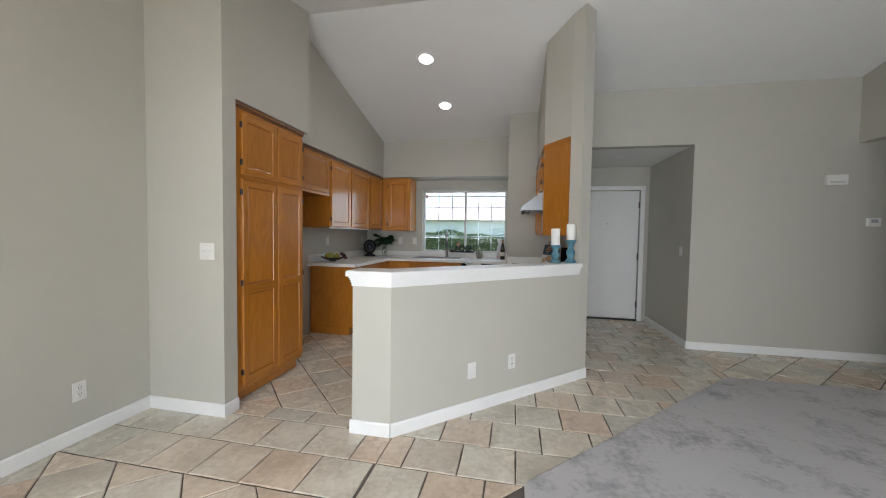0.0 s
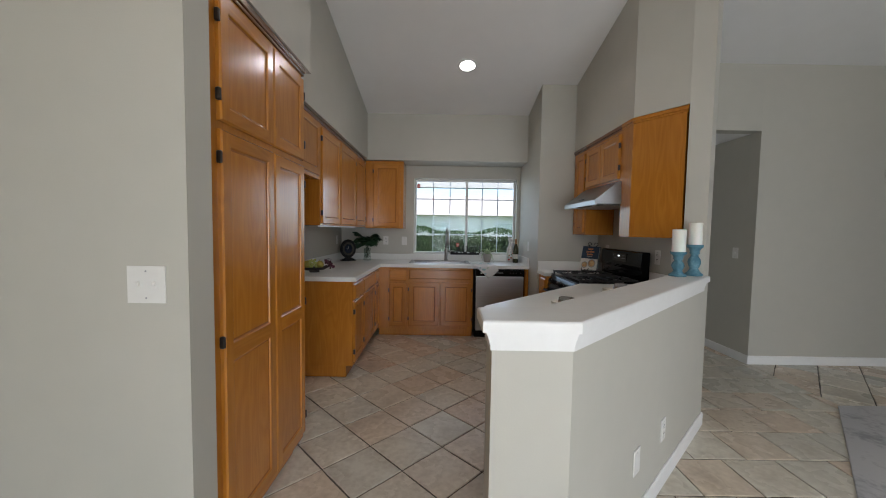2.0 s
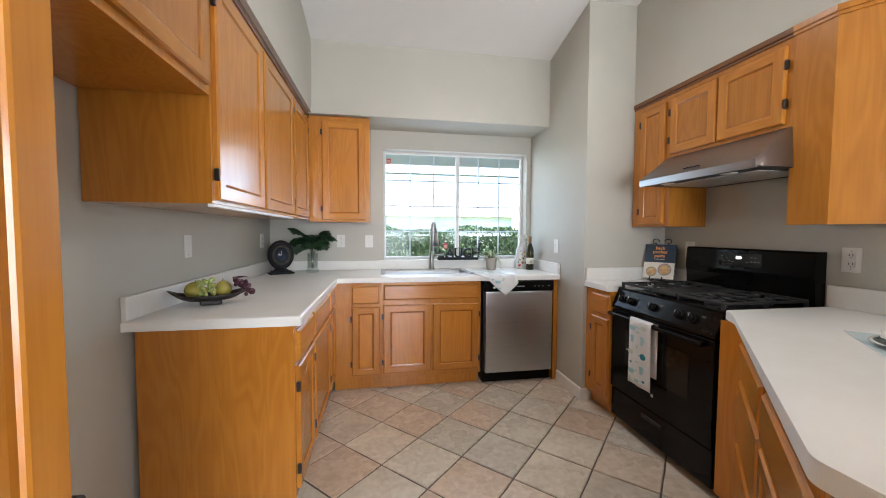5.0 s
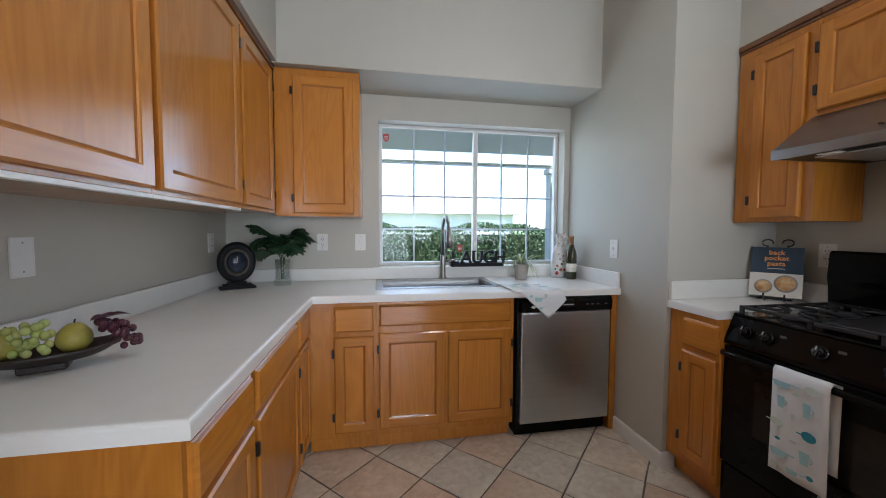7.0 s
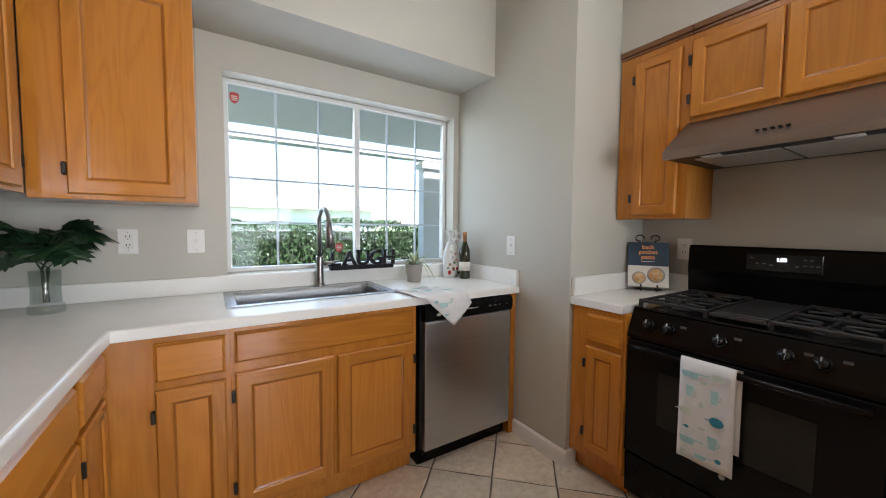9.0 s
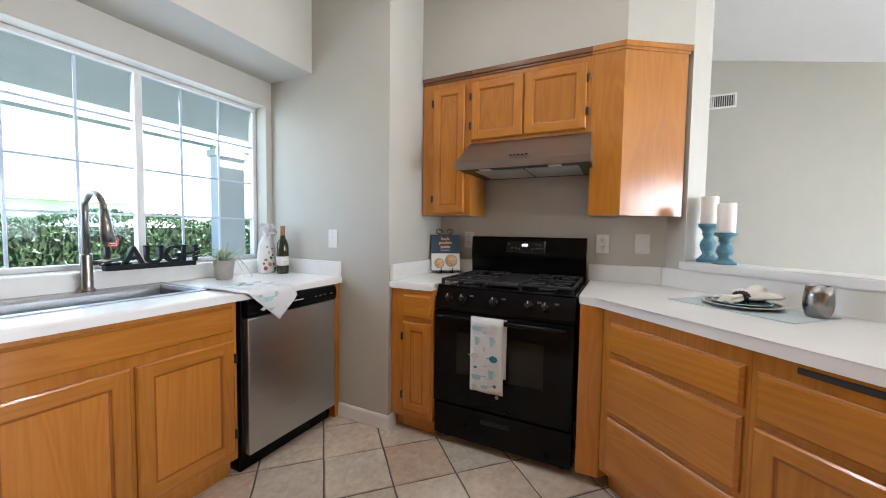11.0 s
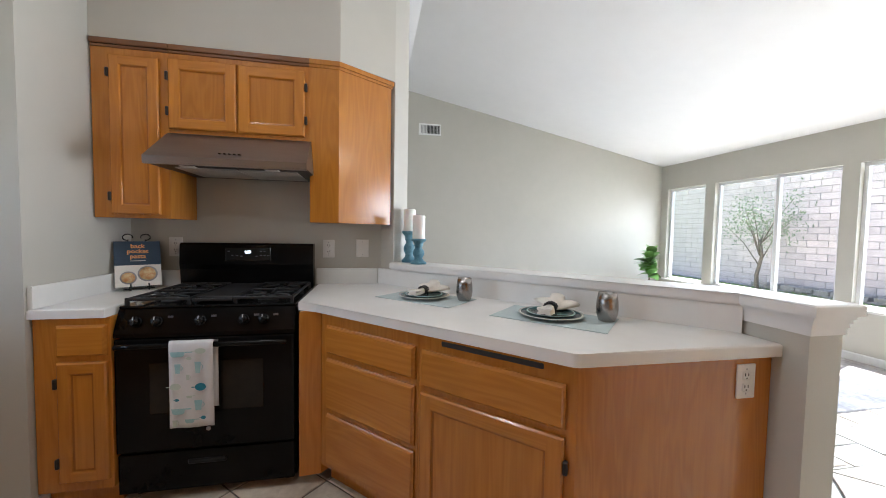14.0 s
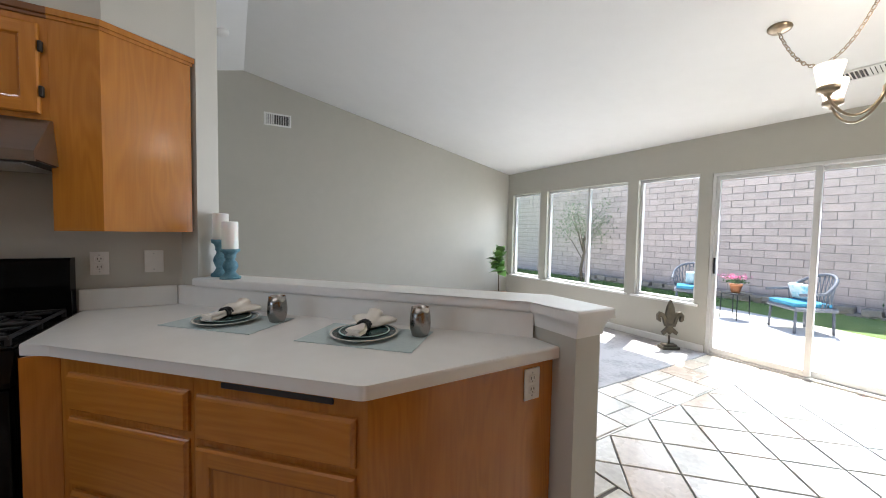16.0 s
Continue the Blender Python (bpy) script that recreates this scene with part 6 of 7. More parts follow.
lamp_data = bpy.data.lights.new("chandelier_bulbs", "POINT")
lamp_data.energy, lamp_data.shadow_soft_size, lamp_data.color = 2.0, 0.12, (1.0, 0.85, 0.66)
new("chandelier_bulbs", lamp_data).location = (CX, CY, CZ + 0.42)
cn = thing("ceiling_canopy", pose(-0.60, 0.0, ceil_z(0, 0.0), slope_s), "round nickel ceiling canopy of the chandelier", "canopy")
part("dish", lathe([(0.0, -0.03), (0.02, -0.028), (0.05, -0.02), (0.065, -0.008), (0.067, -0.001)], 28), M["nickel"], cn)
hook2 = Vector((CX, CY, ceil_z(0, CY) - 0.02))
hk = thing("ceiling_hook", pose(CX, CY, ceil_z(0, CY)), "nickel swag hook in the ceiling", "hook")
part("hook", tube([(0, 0, -0.001), (0, 0, -0.02), (0.012, 0, -0.035), (0.0, 0, -0.05), (-0.010, 0, -0.042)], 0.004, 6), M["nickel"], hk)
chn = thing("swag_chain", pose(0, 0, 0), "antique nickel swag chain of the chandelier", "chain")


def chain(points):
    pts = [Vector(p) for p in points]
    acc, step, k = 0.0, 0.030, 0
    for a, b in zip(pts, pts[1:]):
        seg = (b - a).length
        while acc < seg:
            c = a + (b - a) * (acc / seg)
            rot = (b - a).to_track_quat("X", "Z").to_matrix().to_4x4() @ Matrix.Rotation(radians(90 * (k % 2)), 4, "X")
            bm = tube([(0.021 * math.cos(math.tau * j / 10), 0.0095 * math.sin(math.tau * j / 10), 0) for j in range(10)], 0.0026, 5, closed=True)
            part("link", bm, M["nickel"], chn, "", Matrix.Translation(c) @ rot)
            acc += step
            k += 1
        acc -= seg


A0, A1 = Vector((-0.60, 0.0, ceil_z(0, 0) - 0.04)), hook2 - Vector((0, 0, 0.03))
chain([A0.lerp(A1, t) - Vector((0, 0, 0.36 * 4 * t * (1 - t))) for t in [k / 14 for k in range(15)]])
chain([hook2 - Vector((0, 0, 0.03)), Vector((CX, CY, CZ + 0.53))])

# security decals on the sink window
for k, (x, z) in enumerate(((-1.29, 1.95), (-0.725, 1.125))):
    dc = thing("window_decal", pose(x, 6.03, z), "small red shield decal on the window glass", "decal", "window decals")
    out = [(-0.022, 0.026), (0.0, 0.032), (0.022, 0.026), (0.022, -0.006), (0.012, -0.022), (0.0, -0.03), (-0.012, -0.022), (-0.022, -0.006)]
    part("shield", flat(bmesh.new(), out, 0, 0.001), M["red"], dc)
    part("bars", boxes((-0.015, 0.015, -0.0025, -0.001, 0.008, 0.012), (-0.015, 0.015, -0.0025, -0.001, -0.002, 0.002), (-0.012, 0.012, -0.0025, -0.001, -0.012, -0.008)), M["plate"], dc)

# ---- living room things ----
M["verdigris"] = mat("aged_bronze", (0.085, 0.07, 0.045), 0.5, 0.5, col2=(0.04, 0.035, 0.024), scale=18, bump=0.4)
fl = thing("fleur_ornament", pose(0.62, -1.20, 0.0085, 0, 0, 60), "aged bronze fleur-de-lis ornament on a stepped base", "ornament")
part("base", boxes((-0.10, 0.10, -0.06, 0.06, 0, 0.035), (-0.075, 0.075, -0.045, 0.045, 0.0352, 0.06), bevel=0.006), M["verdigris"], fl)
part("rod", tube([(0, 0, 0.06), (0, 0, 0.16)], 0.012, 8), M["verdigris"], fl)
bm = bmesh.new()
mid = [(0, 0.17), (0.035, 0.22), (0.028, 0.30), (0.055, 0.40), (0.038, 0.49), (0, 0.58), (-0.038, 0.49), (-0.055, 0.40), (-0.028, 0.30), (-0.035, 0.22)]
bm.faces.new([bm.verts.new((a, -0.02, b)) for a, b in mid])
for s in (-1, 1):
    petal = [(0.03, 0.29), (0.05, 0.36), (0.085, 0.43), (0.125, 0.44), (0.155, 0.40), (0.150, 0.34), (0.120, 0.32), (0.115, 0.35), (0.125, 0.375), (0.105, 0.395), (0.085, 0.36), (0.07, 0.30), (0.045, 0.27)]
    bm.faces.new([bm.verts.new((s * a, -0.018, b)) for a, b in petal][::s])
    curl = [(0.02, 0.265), (0.05, 0.24), (0.09, 0.20), (0.075, 0.165), (0.05, 0.185), (0.03, 0.22)]
    bm.faces.new([bm.verts.new((s * a, -0.018, b)) for a, b in curl][::s])
bmesh.ops.recalc_face_normals(bm, faces=bm.faces)
ex = bmesh.ops.extrude_face_region(bm, geom=bm.faces[:])
bmesh.ops.translate(bm, vec=(0, 0.038, 0), verts=[g for g in ex["geom"] if isinstance(g, bmesh.types.BMVert)])
box(bm, -0.06, 0.06, -0.026, 0.026, 0.265, 0.295, bevel=0.006)
part("lily", bm, M["verdigris"], fl)

M["fiddle"] = mat("fiddle_leaf", (0.10, 0.23, 0.05), 0.30, col2=(0.17, 0.34, 0.09), scale=9, vary=0.3)
M["basket"] = mat("woven_basket", (0.34, 0.24, 0.13), 0.8, col2=(0.22, 0.15, 0.08), scale=30, bump=0.8)
M["bark"] = mat("bark", (0.16, 0.12, 0.08), 0.85, col2=(0.10, 0.075, 0.05), scale=14, bump=0.7)
fp = thing("potted_fig", pose(3.42, -0.92, 0.0085), "potted fig with broad green leaves in a basket", "plant")
part("pot", lathe([(0.12, 0), (0.15, 0.02), (0.17, 0.25), (0.165, 0.26), (0.15, 0.25), (0.0, 0.24)], 28), M["basket"], fp)
part("trunk", tube([(0, 0, 0.23), (0.01, 0.0, 0.5), (-0.01, 0.01, 0.75), (0.0, 0, 1.0)], 0.012, 8, taper=lambda t: 1 - 0.5 * t), M["bark"], fp)
rng = random.Random(4)


def broad_leaf(length, width):
    bm = bmesh.new()
    n = 5
    rows = []
    for k in range(n + 1):
        t = k / n
        w = width * math.sin(math.pi * (0.06 + 0.90 * t) ** 0.8) * 0.5
        z = 0.25 * length * math.sin(t * 1.6) - 0.3 * length * t * t
        rows.append([bm.verts.new((length * t, -w, z + 0.15 * w)), bm.verts.new((length * t, 0, z)), bm.verts.new((length * t, w, z + 0.15 * w))])
    for a, b in zip(rows, rows[1:]):
        bm.faces.new((a[0], a[1], b[1], b[0])).smooth = True
        bm.faces.new((a[1], a[2], b[2], b[1])).smooth = True
    return bm


for k in range(38):
    a, z = rng.uniform(0, 360), rng.uniform(0.58, 0.98)
    part("leaf", broad_leaf(rng.uniform(0.17, 0.27), rng.uniform(0.11, 0.17)), M["fiddle"], fp, "", pose(0, 0, z, rng.uniform(-25, 25), rng.uniform(-55, 20), a))

# ---- outside ----
M["lawn"] = mat("lawn", (0.09, 0.15, 0.035), 0.9, col2=(0.14, 0.20, 0.06), scale=5, bump=0.9, bscale=120)
M["concrete"] = mat("pale_concrete", (0.64, 0.62, 0.58), 0.85, col2=(0.56, 0.54, 0.50), scale=3, bump=0.3)
M["block"] = mat("slump_block", (0.60, 0.475, 0.42), 0.9, col2=(0.49, 0.39, 0.345), scale=6, bump=0.5, bscale=40, vary=0.09)
M["mortar"] = mat("grey_mortar", (0.30, 0.26, 0.235), 0.95, col2=(0.24, 0.21, 0.19), scale=20, bump=0.4)
M["stone"] = mat("planter_stone", (0.28, 0.24, 0.20), 0.9, col2=(0.18, 0.155, 0.13), scale=10, bump=0.6, vary=0.2)
M["hedge"] = mat("hedge_leaf", (0.03, 0.075, 0.018), 0.5, col2=(0.06, 0.12, 0.03), scale=3, vary=0.2)
M["olive"] = mat("grey_green_leaf", (0.16, 0.19, 0.10), 0.6, col2=(0.22, 0.25, 0.14), scale=3)
M["stucco"] = mat("pale_stucco", (0.66, 0.65, 0.62), 0.9, col2=(0.60, 0.59, 0.56), scale=5, bump=0.4, bscale=90)
M["shingle"] = mat("brown_roof", (0.36, 0.32, 0.29), 0.9, col2=(0.30, 0.26, 0.23), scale=9, bump=0.5)


def leaf_cloud(n, place_fn, size, seed):
    """Many small folded leaves at the places that place_fn gives."""
    r = random.Random(seed)
    vs, fs = [], []
    for k in range(n):
        c = Vector(place_fn(r))
        s = size * r.uniform(0.6, 1.3)
        q = Euler((r.uniform(0, 6.28), r.uniform(0, 6.28), r.uniform(0, 6.28))).to_matrix()
        b = len(vs)
        for p in ((-1, 0, 0), (0, -0.45, 0.08), (1, 0, 0), (0, 0.45, 0.08)):
            vs.append(c + q @ (Vector(p) * s))
        fs.append((b, b + 1, b + 2))
        fs.append((b, b + 2, b + 3))
    me = bpy.data.meshes.new("leaves")
    me.from_pydata([tuple(v) for v in vs], [], fs)
    bm = bmesh.new()
    bm.from_mesh(me)
    bpy.data.meshes.remove(me)
    return bm


structure("ground", boxes((-400, 400, -400, 400, -0.5, -0.145)), M["lawn"], "green lawn that runs to the horizon", "ground")
EDGE = [(-6.0, -3.4), (-1.5, -4.3), (0.5, -5.0), (2.2, -5.35), (6.2, -5.35), (12.5, -5.35)]
structure("patio", prism([(-6, SY - 0.16), *EDGE[:5], (6.2, SY - 0.16)], -0.144, -0.07), M["concrete"], "sunlit pale concrete patio", "patio")
bm = bmesh.new()
front = [bm.verts.new((x, y, -0.078)) for x, y in EDGE]
back = [bm.verts.new((x, -5.74, 0.05)) for x, y in EDGE]
for i in range(len(EDGE) - 1):
    bm.faces.new((front[i], back[i], back[i + 1], front[i + 1]))
structure("lawn_bank", bm, M["lawn"], "strip of green lawn rising to the stone edging", "lawn")
tufts = leaf_cloud(2600, lambda q: (lambda x, v: (x, -5.30 - 0.42 * v, -0.07 + 0.13 * v))(q.uniform(-1.0, 9.0), q.random()), 0.030, 31)
tagged(link("grass_tufts", tufts, M["lawn"]), "short green grass blades along the stone edging", "grass", kind="stuff")
structure("porch_slab", boxes((-6, 6, NY + 0.19, 8.3, -0.144, -0.05)), M["concrete"], "concrete porch slab", "patio")
structure("road", boxes((-200, 200, 14, 21, -0.1445, -0.13)), mat("asphalt", (0.05, 0.05, 0.052), 0.9, col2=(0.07, 0.07, 0.07), scale=10, bump=0.4), "asphalt street beyond the hedge", "road")
# porch roof, beam and post
structure("porch_roof", boxes((-5, 5, NY + 0.19, 7.76, 2.25, 2.40), (-5, 5, 7.95, 8.12, 2.165, 2.285)), M["stucco"], "pale porch ceiling and beam", "porch")
pp = thing("porch_post", pose(1.17, 8.03, -0.05), "square pale stucco porch post", "post")
part("shaft", boxes((-0.17, 0.17, -0.075, 0.075, 0.12, 2.224), bevel=0.01), M["stucco"], pp)
part("plinth", boxes((-0.20, 0.20, -0.10, 0.10, 0, 0.12), bevel=0.01), M["stucco"], pp)
part("capital", boxes((-0.20, 0.20, -0.095, 0.095, 2.10, 2.18), bevel=0.01), M["stucco"], pp)


def hedge_place(x0, x1, y0, y1, z0, z1):
    def fn(r):
        x = r.uniform(x0, x1)
        top = z1 + 0.05 * math.sin(x * 3.1) + 0.03 * math.sin(x * 7.7)
        side = r.random()
        if side < 0.45:
            return (x, y0 + abs(r.gauss(0, 0.05)), r.uniform(z0, top))
        if side < 0.75:
            return (x, r.uniform(y0, y1), top - abs(r.gauss(0, 0.05)))
        return (x, r.uniform(y0, y1), r.uniform(z0, top))
    return fn


hg = thing("hedge", pose(0, 0, 0), "clipped green hedge in front of the porch", "hedge")
part("leaves", leaf_cloud(26000, hedge_place(-4.2, 3.5, 8.75, 9.5, -0.14, 1.34), 0.026, 1), M["hedge"], hg)
part("core", boxes((-4.1, 3.4, 8.9, 9.4, -0.145, 1.2)), mat("hedge_shade", (0.022, 0.038, 0.014), 0.9, col2=(0.04, 0.06, 0.022), scale=14), hg)
for k in range(9):
    part("stem", tube([(-3.6 + k * 0.8, 9.1, -0.145), (-3.5 + k * 0.8, 9.05, 0.7)], 0.02, 6), M["bark"], hg)


def tree(name, m, label, h, spread, leaf, n, seed, size=0.05):
    t = thing(name, m, label, "tree")
    r = random.Random(seed)
    bm = tube([(0, 0, 0), (0.06 * h * 0.3, 0, h * 0.2), (-0.03 * h, 0.02, h * 0.4), (0, 0, h * 0.55)], 0.05 * h * 0.35, 9, taper=lambda q: 1.15 - 0.6 * q)
    tips = []
    for k in range(9):
        a = math.tau * k / 9 + r.uniform(-0.3, 0.3)
        z0 = h * r.uniform(0.3, 0.52)
        tip = (spread * r.uniform(0.5, 0.95) * math.cos(a), spread * r.uniform(0.5, 0.95) * math.sin(a), h * r.uniform(0.6, 0.95))
        tube([(0, 0, z0), (tip[0] * 0.45, tip[1] * 0.45, (z0 + tip[2]) / 2 + 0.05), tip], 0.02 * h * 0.3, 6, bm=bm, taper=lambda q: 1 - 0.75 * q)
        tips += [tip, (tip[0] * 0.6, tip[1] * 0.6, tip[2] * 0.85)]
    part("trunk", bm, M["bark"], t)

    def fn(q):
        c = tips[q.randrange(len(tips))]
        return tuple(c[i] + q.gauss(0, spread * 0.20) for i in range(3))

    part("crown", leaf_cloud(n, fn, size, seed), leaf, t)
    return t


tree("olive_tree", pose(5.3, -5.55, -0.145), "thin grey-green garden tree by the block wall", 2.5, 0.85, M["olive"], 1500, 3, 0.032)
hs = thing("house", pose(0, 30, -0.145), "pale stucco single-storey house across the street", "house")
part("wall", boxes((-9, 9, 0, 8, 0, 2.7)), M["stucco"], hs)
roof = bmesh.new()
va = [roof.verts.new(p) for p in ((-9.6, -0.6, 2.65), (9.6, -0.6, 2.65), (9.6, 8.6, 2.65), (-9.6, 8.6, 2.65), (-6.5, 4, 4.6), (6.5, 4, 4.6))]
for q in ((0, 1, 5, 4), (1, 2, 5), (2, 3, 4, 5), (3, 0, 4), (3, 2, 1, 0)):
    roof.faces.new([va[i] for i in q])
part("roof", roof, M["shingle"], hs)
for wx in (-6, -2, 3.2):
    w = part("window", boxes((wx, wx + 1.6, -0.05, -0.01, 0.95, 2.1), bevel=0.01), M["vinyl"], hs)
    part("pane", boxes((wx + 0.08, wx + 0.76, -0.056, -0.051, 1.02, 2.03), (wx + 0.84, wx + 1.52, -0.056, -0.051, 1.02, 2.03)), M["glass"], w)
part("garage_door", boxes((5.6, 8.4, -0.04, -0.005, 0, 2.2), bevel=0.01), M["white"], hs)

# block wall behind the patio
BW_Y, BH, BL = -6.30, 0.152, 0.405
bwall = structure("block_wall", boxes((-7, 13, BW_Y - 0.15, BW_Y - 0.008, -0.145, 3.35)), M["mortar"], "tan slump block garden wall", "wall")


def block_mesh(w):
    return boxes((0.005, w - 0.005, -0.010, 0.006, 0.005, BH - 0.005), bevel=0.004)


bmb = block_mesh(BL)
blk = bpy.data.meshes.new("block")
bmb.to_mesh(blk)
bmb.free()
blk.materials.append(M["block"])
rest = bmesh.new()
brng = random.Random(2)
count = 0
for j in range(22):
    for i in range(-16, 31):
        x = i * BL + (BL / 2 if j % 2 else 0)
        z = -0.144 + j * BH
        jit = brng.uniform(-0.004, 0.004)
        if 0.2 < x < 6.2 and j >= 2 and count < 300:
            ob = new("block", blk)
            ob.location = (x, BW_Y + jit, z)
            ob.parent = bwall
            count += 1
        else:
            box(rest, x + 0.005, x + BL - 0.005, BW_Y - 0.010 + jit, BW_Y + 0.006 + jit, z + 0.005, z + BH - 0.005)
ro = part("far_blocks", rest, M["block"], bwall)
ro["kind"] = "stuff"
# low stone edging of the planting strip
pl = structure("planter_edge", boxes((-6.5, 12.5, -5.95, -5.74, -0.145, 0.09)), M["mortar"], "low stone planter edging", "planter")
for k in range(64):
    w = brng.uniform(0.22, 0.34)
    bm = boxes((-w / 2, w / 2, -0.13, 0.13, -0.06, 0.06), bevel=0.03, seg=2)
    for v in bm.verts:
        v.co += Vector((brng.uniform(-0.012, 0.012), brng.uniform(-0.012, 0.012), brng.uniform(-0.012, 0.012)))
    ob = part("stone", bm, M["stone"], pl)
    ob.location = (-4.2 + (k // 2) * 0.31 + (0.15 if k % 2 else 0), -5.83, 0.01 if k % 2 else 0.125)
shb = thing("shrub", pose(-0.9, -6.02, 0.05), "low green shrub in the planting strip", "shrub")
part("leaves", leaf_cloud(900, lambda r: (r.gauss(0, 0.22), r.gauss(0, 0.10), abs(r.gauss(0.12, 0.10))), 0.035, 12), M["hedge"], shb)

# patio furniture
M["wicker"] = mat("grey_wicker", (0.15, 0.16, 0.19), 0.7, col2=(0.09, 0.095, 0.115), scale=60, bump=0.8)
M["cushion"] = mat("turquoise_cushion", (0.05, 0.20, 0.31), 0.9, col2=(0.07, 0.25, 0.37), scale=30, spec=0.1)
M["pillow"] = mat("pale_patterned_pillow", (0.66, 0.70, 0.70), 0.9, col2=(0.25, 0.50, 0.55), scale=14, spec=0.1, contrast=(0.5, 0.6))


def wicker_chair():
    t = thing("wicker_chair", pose(0, 0, 0), "grey wicker patio armchair with a turquoise cushion", "chair", "patio chairs")
    part("seat", boxes((-0.30, 0.30, -0.28, 0.28, 0.33, 0.39), bevel=0.02), M["wicker"], t)
    for x in (-0.26, 0.26):
        for y in (-0.25, 0.25):
            part("leg", tube([(x, y, 0), (x * 0.96, y * 0.96, 0.34)], 0.018, 8), M["wicker"], t)
    arc = [(0.34 * math.cos(a), 0.05 + 0.30 * math.sin(a) if math.sin(a) > 0 else 0.05 + 0.30 * math.sin(a), 0.60 + 0.26 * max(0, math.sin(a))) for a in [math.pi * (k / 16) for k in range(17)]]
    part("back_rail", tube([(0.34, -0.26, 0.58)] + arc + [(-0.34, -0.26, 0.58)], 0.022, 8), M["wicker"], t)
    for k, p in enumerate(arc):
        b = (p[0] * 0.85, min(0.27, p[1] * 0.85 + 0.01), 0.38)
        part("spoke", tube([b, p], 0.006, 5), M["wicker"], t)
        if k + 2 < len(arc):
            q = arc[k + 2]
            part("spoke", tube([b, q], 0.005, 5), M["wicker"], t)
    part("cushion", boxes((-0.26, 0.26, -0.27, 0.22, 0.39, 0.45), bevel=0.025, seg=3), M["cushion"], t, "turquoise seat cushion")
    return t


chair = wicker_chair()
chair.matrix_world = pose(0.30, -4.28, -0.07, 0, 0, 140)
copy_thing(chair, pose(1.95, -4.6, -0.07, 0, 0, 205))
for x, y, a in ((0.36, -4.40, 140), (1.95, -4.72, 205)):
    pw = thing("pillow", pose(x, y, 0.385, 0, 0, a) @ pose(0, 0.02, 0.13, 20), "pale blue patterned pillow on the patio chair", "pillow", "patio pillows")
    part("cover", boxes((-0.17, 0.17, -0.045, 0.045, -0.12, 0.12), bevel=0.04, seg=3), M["pillow"], pw)
pt = thing("patio_table", pose(1.12, -4.25, -0.07), "small round black metal patio table", "table")
part("top", lathe([(0.0, 0.43), (0.20, 0.43), (0.205, 0.44), (0.20, 0.45), (0.0, 0.45)], 28), M["blackmatte"], pt)
for k in range(4):
    a = math.tau * k / 4 + 0.5
    part("leg", tube([(0.19 * math.cos(a), 0.19 * math.sin(a), 0.43), (0.20 * math.cos(a), 0.20 * math.sin(a), 0.0)], 0.008, 6), M["blackmatte"], pt)
M["terracotta"] = mat("terracotta", (0.55, 0.22, 0.10), 0.8, col2=(0.46, 0.18, 0.08), scale=14)
M["pink"] = mat("pink_petals", (0.72, 0.10, 0.30), 0.7, col2=(0.8, 0.25, 0.42), scale=30)
fp = thing("flower_pot", pose(1.12, -4.25, 0.38), "terracotta pot of pink flowers", "flower pot")
part("pot", lathe([(0.06, 0), (0.085, 0.12), (0.092, 0.12), (0.092, 0.15), (0.08, 0.15), (0.0, 0.14)], 20), M["terracotta"], fp)
part("leaves", leaf_cloud(220, lambda r: (r.gauss(0, 0.07), r.gauss(0, 0.07), 0.17 + abs(r.gauss(0, 0.05))), 0.02, 21), M["hedge"], fp)
part("blooms", leaf_cloud(160, lambda r: (r.gauss(0, 0.09), r.gauss(0, 0.09), 0.24 + abs(r.gauss(0, 0.04))), 0.018, 22), M["pink"], fp)


# ---- floor tiles: each a piece on the grouted slab ----
def clip(poly, edges):
    """A convex polygon cut by half planes (a, b, c): a x + b y <= c."""
    for a, b, c in edges:
        nxt = []
        for p, q in zip(poly, poly[1:] + poly[:1]):
            dp, dq = a * p[0] + b * p[1] - c, a * q[0] + b * q[1] - c
            if dp <= 0:
                nxt.append(p)
            if dp * dq < 0:
                k = dp / (dp - dq)
                nxt.append((p[0] + (q[0] - p[0]) * k, p[1] + (q[1] - p[1]) * k))
        poly = nxt
        if len(poly) < 3:
            return []
    return poly


def poly_area(p):
    return abs(sum(a[0] * b[1] - b[0] * a[1] for a, b in zip(p, p[1:] + p[:1]))) / 2


TILE_FLOOR = bpy.data.objects["floor"]
GAP = 0.006
tile_rng = random.Random(5)


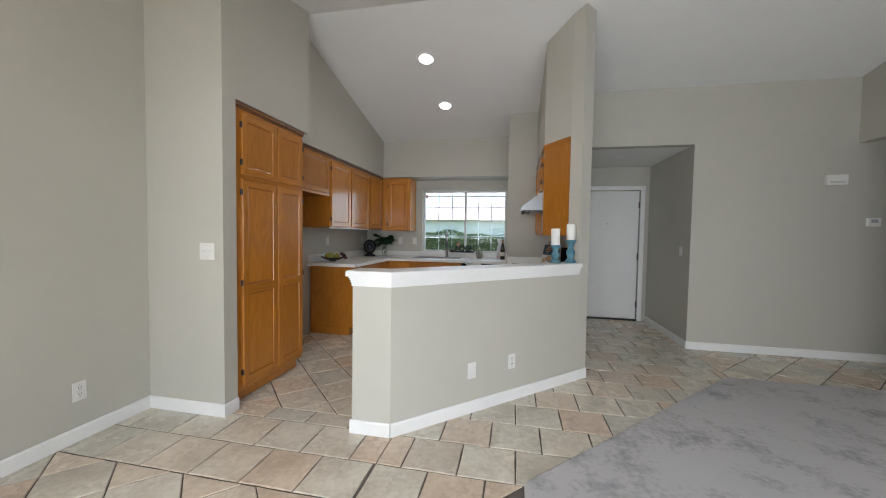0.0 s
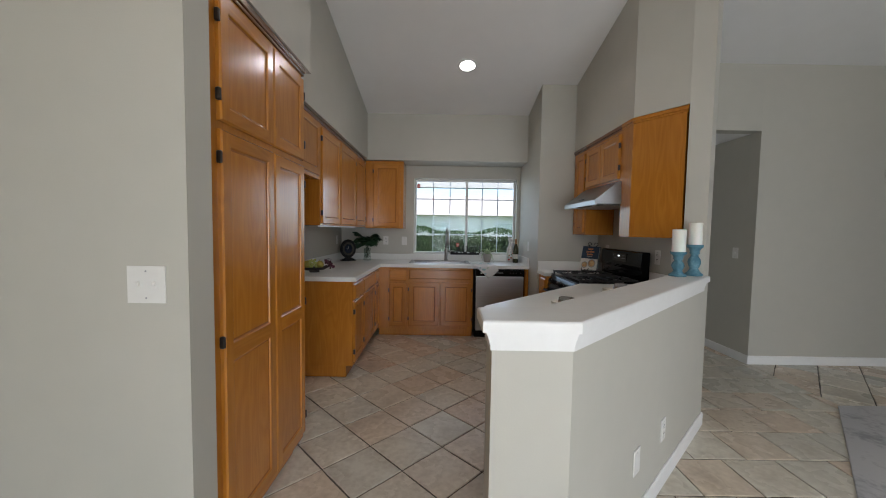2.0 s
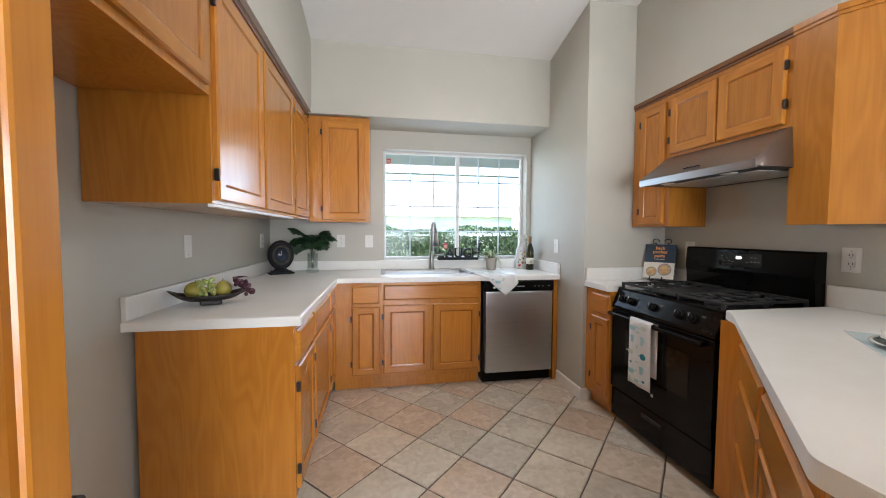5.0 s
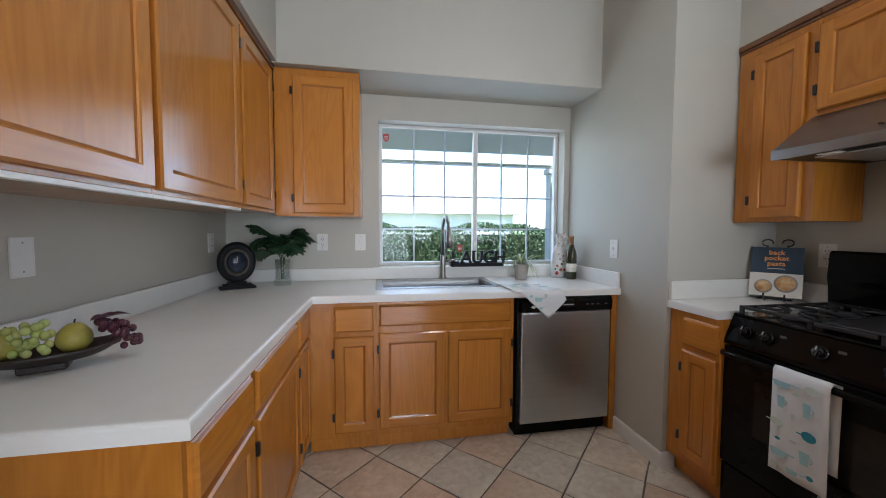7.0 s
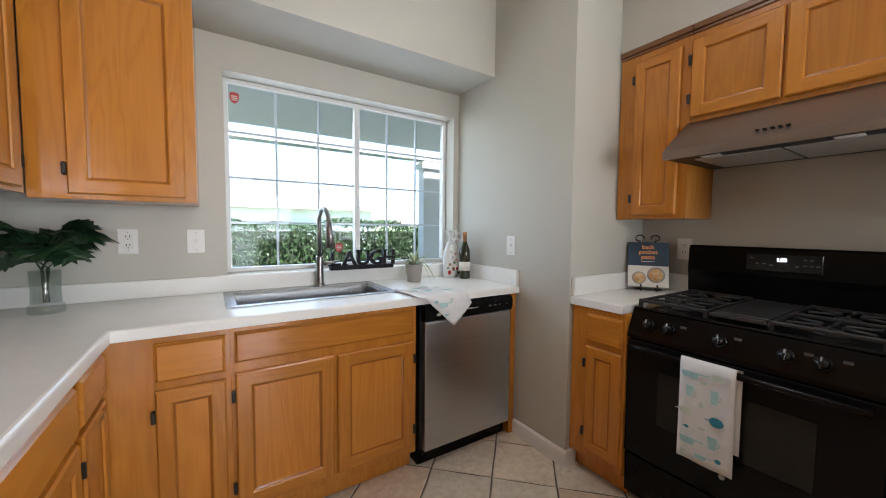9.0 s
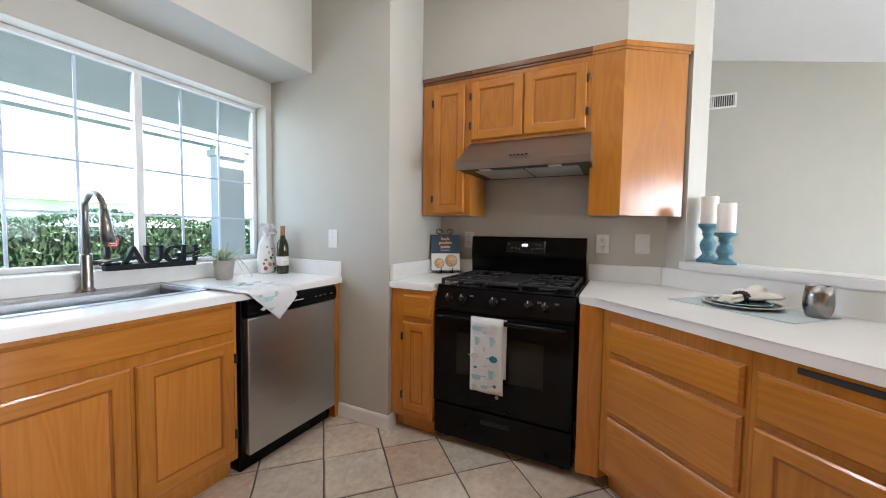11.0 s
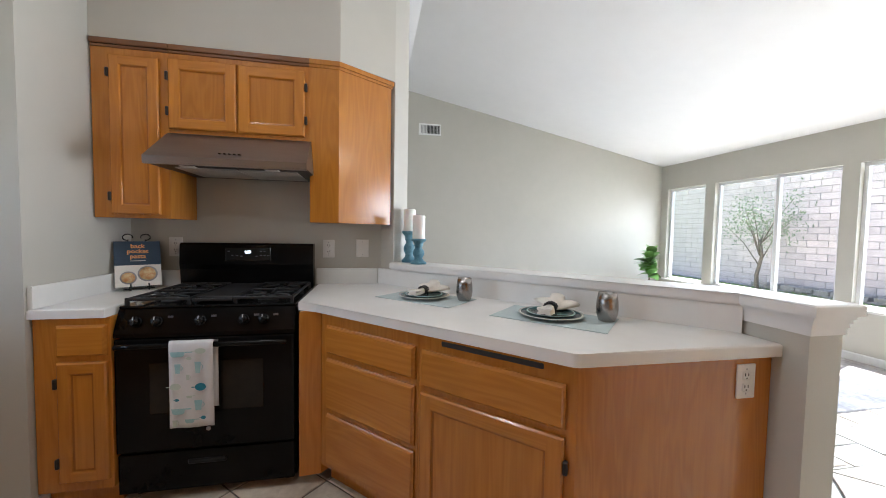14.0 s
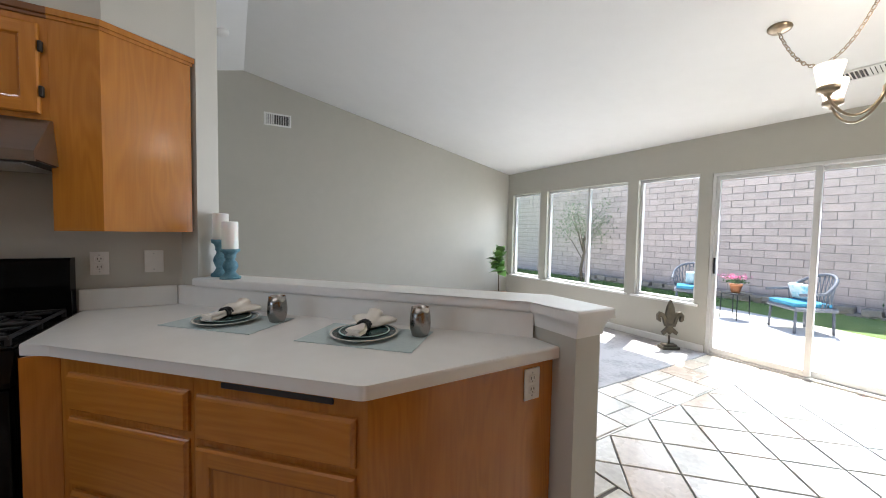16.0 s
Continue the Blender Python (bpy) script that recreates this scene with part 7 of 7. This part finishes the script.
def tile_mesh(poly, mesh_name="tile"):
    """A tile of that outline, 6 mm proud of the grout, with an uneven eased edge."""
    bm = bmesh.new()
    cx, cy = sum(p[0] for p in poly) / len(poly), sum(p[1] for p in poly) / len(poly)
    base = [(x - cx, y - cy) for x, y in poly]
    pts = []
    for p, q in zip(base, base[1:] + base[:1]):
        pts.append(p)
        if math.dist(p, q) > 0.15:
            for k in (0.3, 0.62):
                pts.append((p[0] + (q[0] - p[0]) * k, p[1] + (q[1] - p[1]) * k))
    rings = []
    for inset, z in ((0.0, -0.006), (0.0, -0.0035), (0.0045, 0.0)):
        ring = []
        for x, y in pts:
            r = math.hypot(x, y) or 1
            wob = 0.0016 * math.sin(37 * x + 23 * y + 5 * len(poly)) if inset == 0 else 0
            k = 1 - (inset + 0.0016 + wob) / r
            ring.append(bm.verts.new((x * k, y * k, z)))
        rings.append(ring)
    n = len(pts)
    for a, b in zip(rings, rings[1:]):
        for i in range(n):
            bm.faces.new((a[i], a[(i + 1) % n], b[(i + 1) % n], b[i]))
    bm.faces.new(rings[-1])
    bmesh.ops.recalc_face_normals(bm, faces=bm.faces)
    me = bpy.data.meshes.new(mesh_name)
    bm.to_mesh(me)
    bm.free()
    me.materials.append(M["tile"])
    return me, cx, cy


SHARED = {}


def lay(quads, edges, key):
    for q in quads:
        p = clip(q, edges)
        if not p or poly_area(p) < 0.004:
            continue
        whole = abs(poly_area(p) - poly_area(q)) < 1e-6
        if whole and key in SHARED:
            me = SHARED[key]
            cx, cy = sum(v[0] for v in q) / 4, sum(v[1] for v in q) / 4
        else:
            me, cx, cy = tile_mesh(p)
            if whole:
                SHARED[key] = me
        ob = new("tile", me)
        ob.location = (cx, cy, 0.0 + tile_rng.uniform(-0.0006, 0.0006))
        ob.parent = TILE_FLOOR


def diamonds(u0, v0, p, span=26):
    r = math.sqrt(0.5)
    g = GAP / 2
    for i in range(-span, span):
        for j in range(-span, span):
            us, vs = (u0 + i * p + g, u0 + (i + 1) * p - g), (v0 + j * p + g, v0 + (j + 1) * p - g)
            yield [((u - v) * r, (u + v) * r) for u, v in ((us[0], vs[0]), (us[1], vs[0]), (us[1], vs[1]), (us[0], vs[1]))]


def bond(x0, y0, w, h, cols, rows, upright=False):
    g = GAP / 2
    for j in rows:
        for i in cols:
            a = x0 + i * w + (w / 2 if j % 2 else 0)
            q = [(a + g, y0 + j * h + g), (a + w - g, y0 + j * h + g), (a + w - g, y0 + (j + 1) * h - g), (a + g, y0 + (j + 1) * h - g)]
            yield [(q[k][1], q[k][0]) for k in (0, 3, 2, 1)] if upright else q


lay(diamonds(1.826, 3.44, 0.3155), [(-1, 0, 2.36), (0, 1, 5.90), (0, -1, -2.225), (1, -1, -2.62), (1, 0, 0.8)], "kitchen")
lay(bond(-0.826, 1.465, 0.3145, 0.302, range(-6, 3), range(0, 3)), [(-1, 0, 2.36), (0, -1, -1.462), (0, 1, 2.222), (1, 0, -0.502)], "entry")
lay(bond(-0.826, 1.465, 0.3145, 0.302, range(-1, 12), range(0, 15)), [(-1, 0, 0.498), (-1, 1, 2.60), (1, -1, -1.45), (1, 0, 2.235), (0, 1, 3.606)], "entry")
lay(bond(-0.826, 1.465, 0.3145, 0.302, range(3, 12), range(6, 17)), [(-1, 0, -0.908), (1, 0, 2.235), (0, -1, -3.602), (0, 1, 5.985)], "entry")
lay(diamonds(0.306, 0.872, 0.3135), [(-1, 0, 2.36), (1, 0, -0.178), (0, 1, 1.458), (0, -1, 1.41)], "dining")
lay(bond(-0.3145, -1.376, 0.3145, 0.3185, range(-1, 3), range(-1, 10)), [(0, -1, 1.41), (0, 1, 1.458), (1, 0, 0.318), (-1, 0, 0.174)], "border")
lay(diamonds(0.1, 0.2, 0.306), [(-1, 0, -2.24), (1, 0, 6.1), (0, -1, -3.665), (0, 1, 4.545)], "hall")
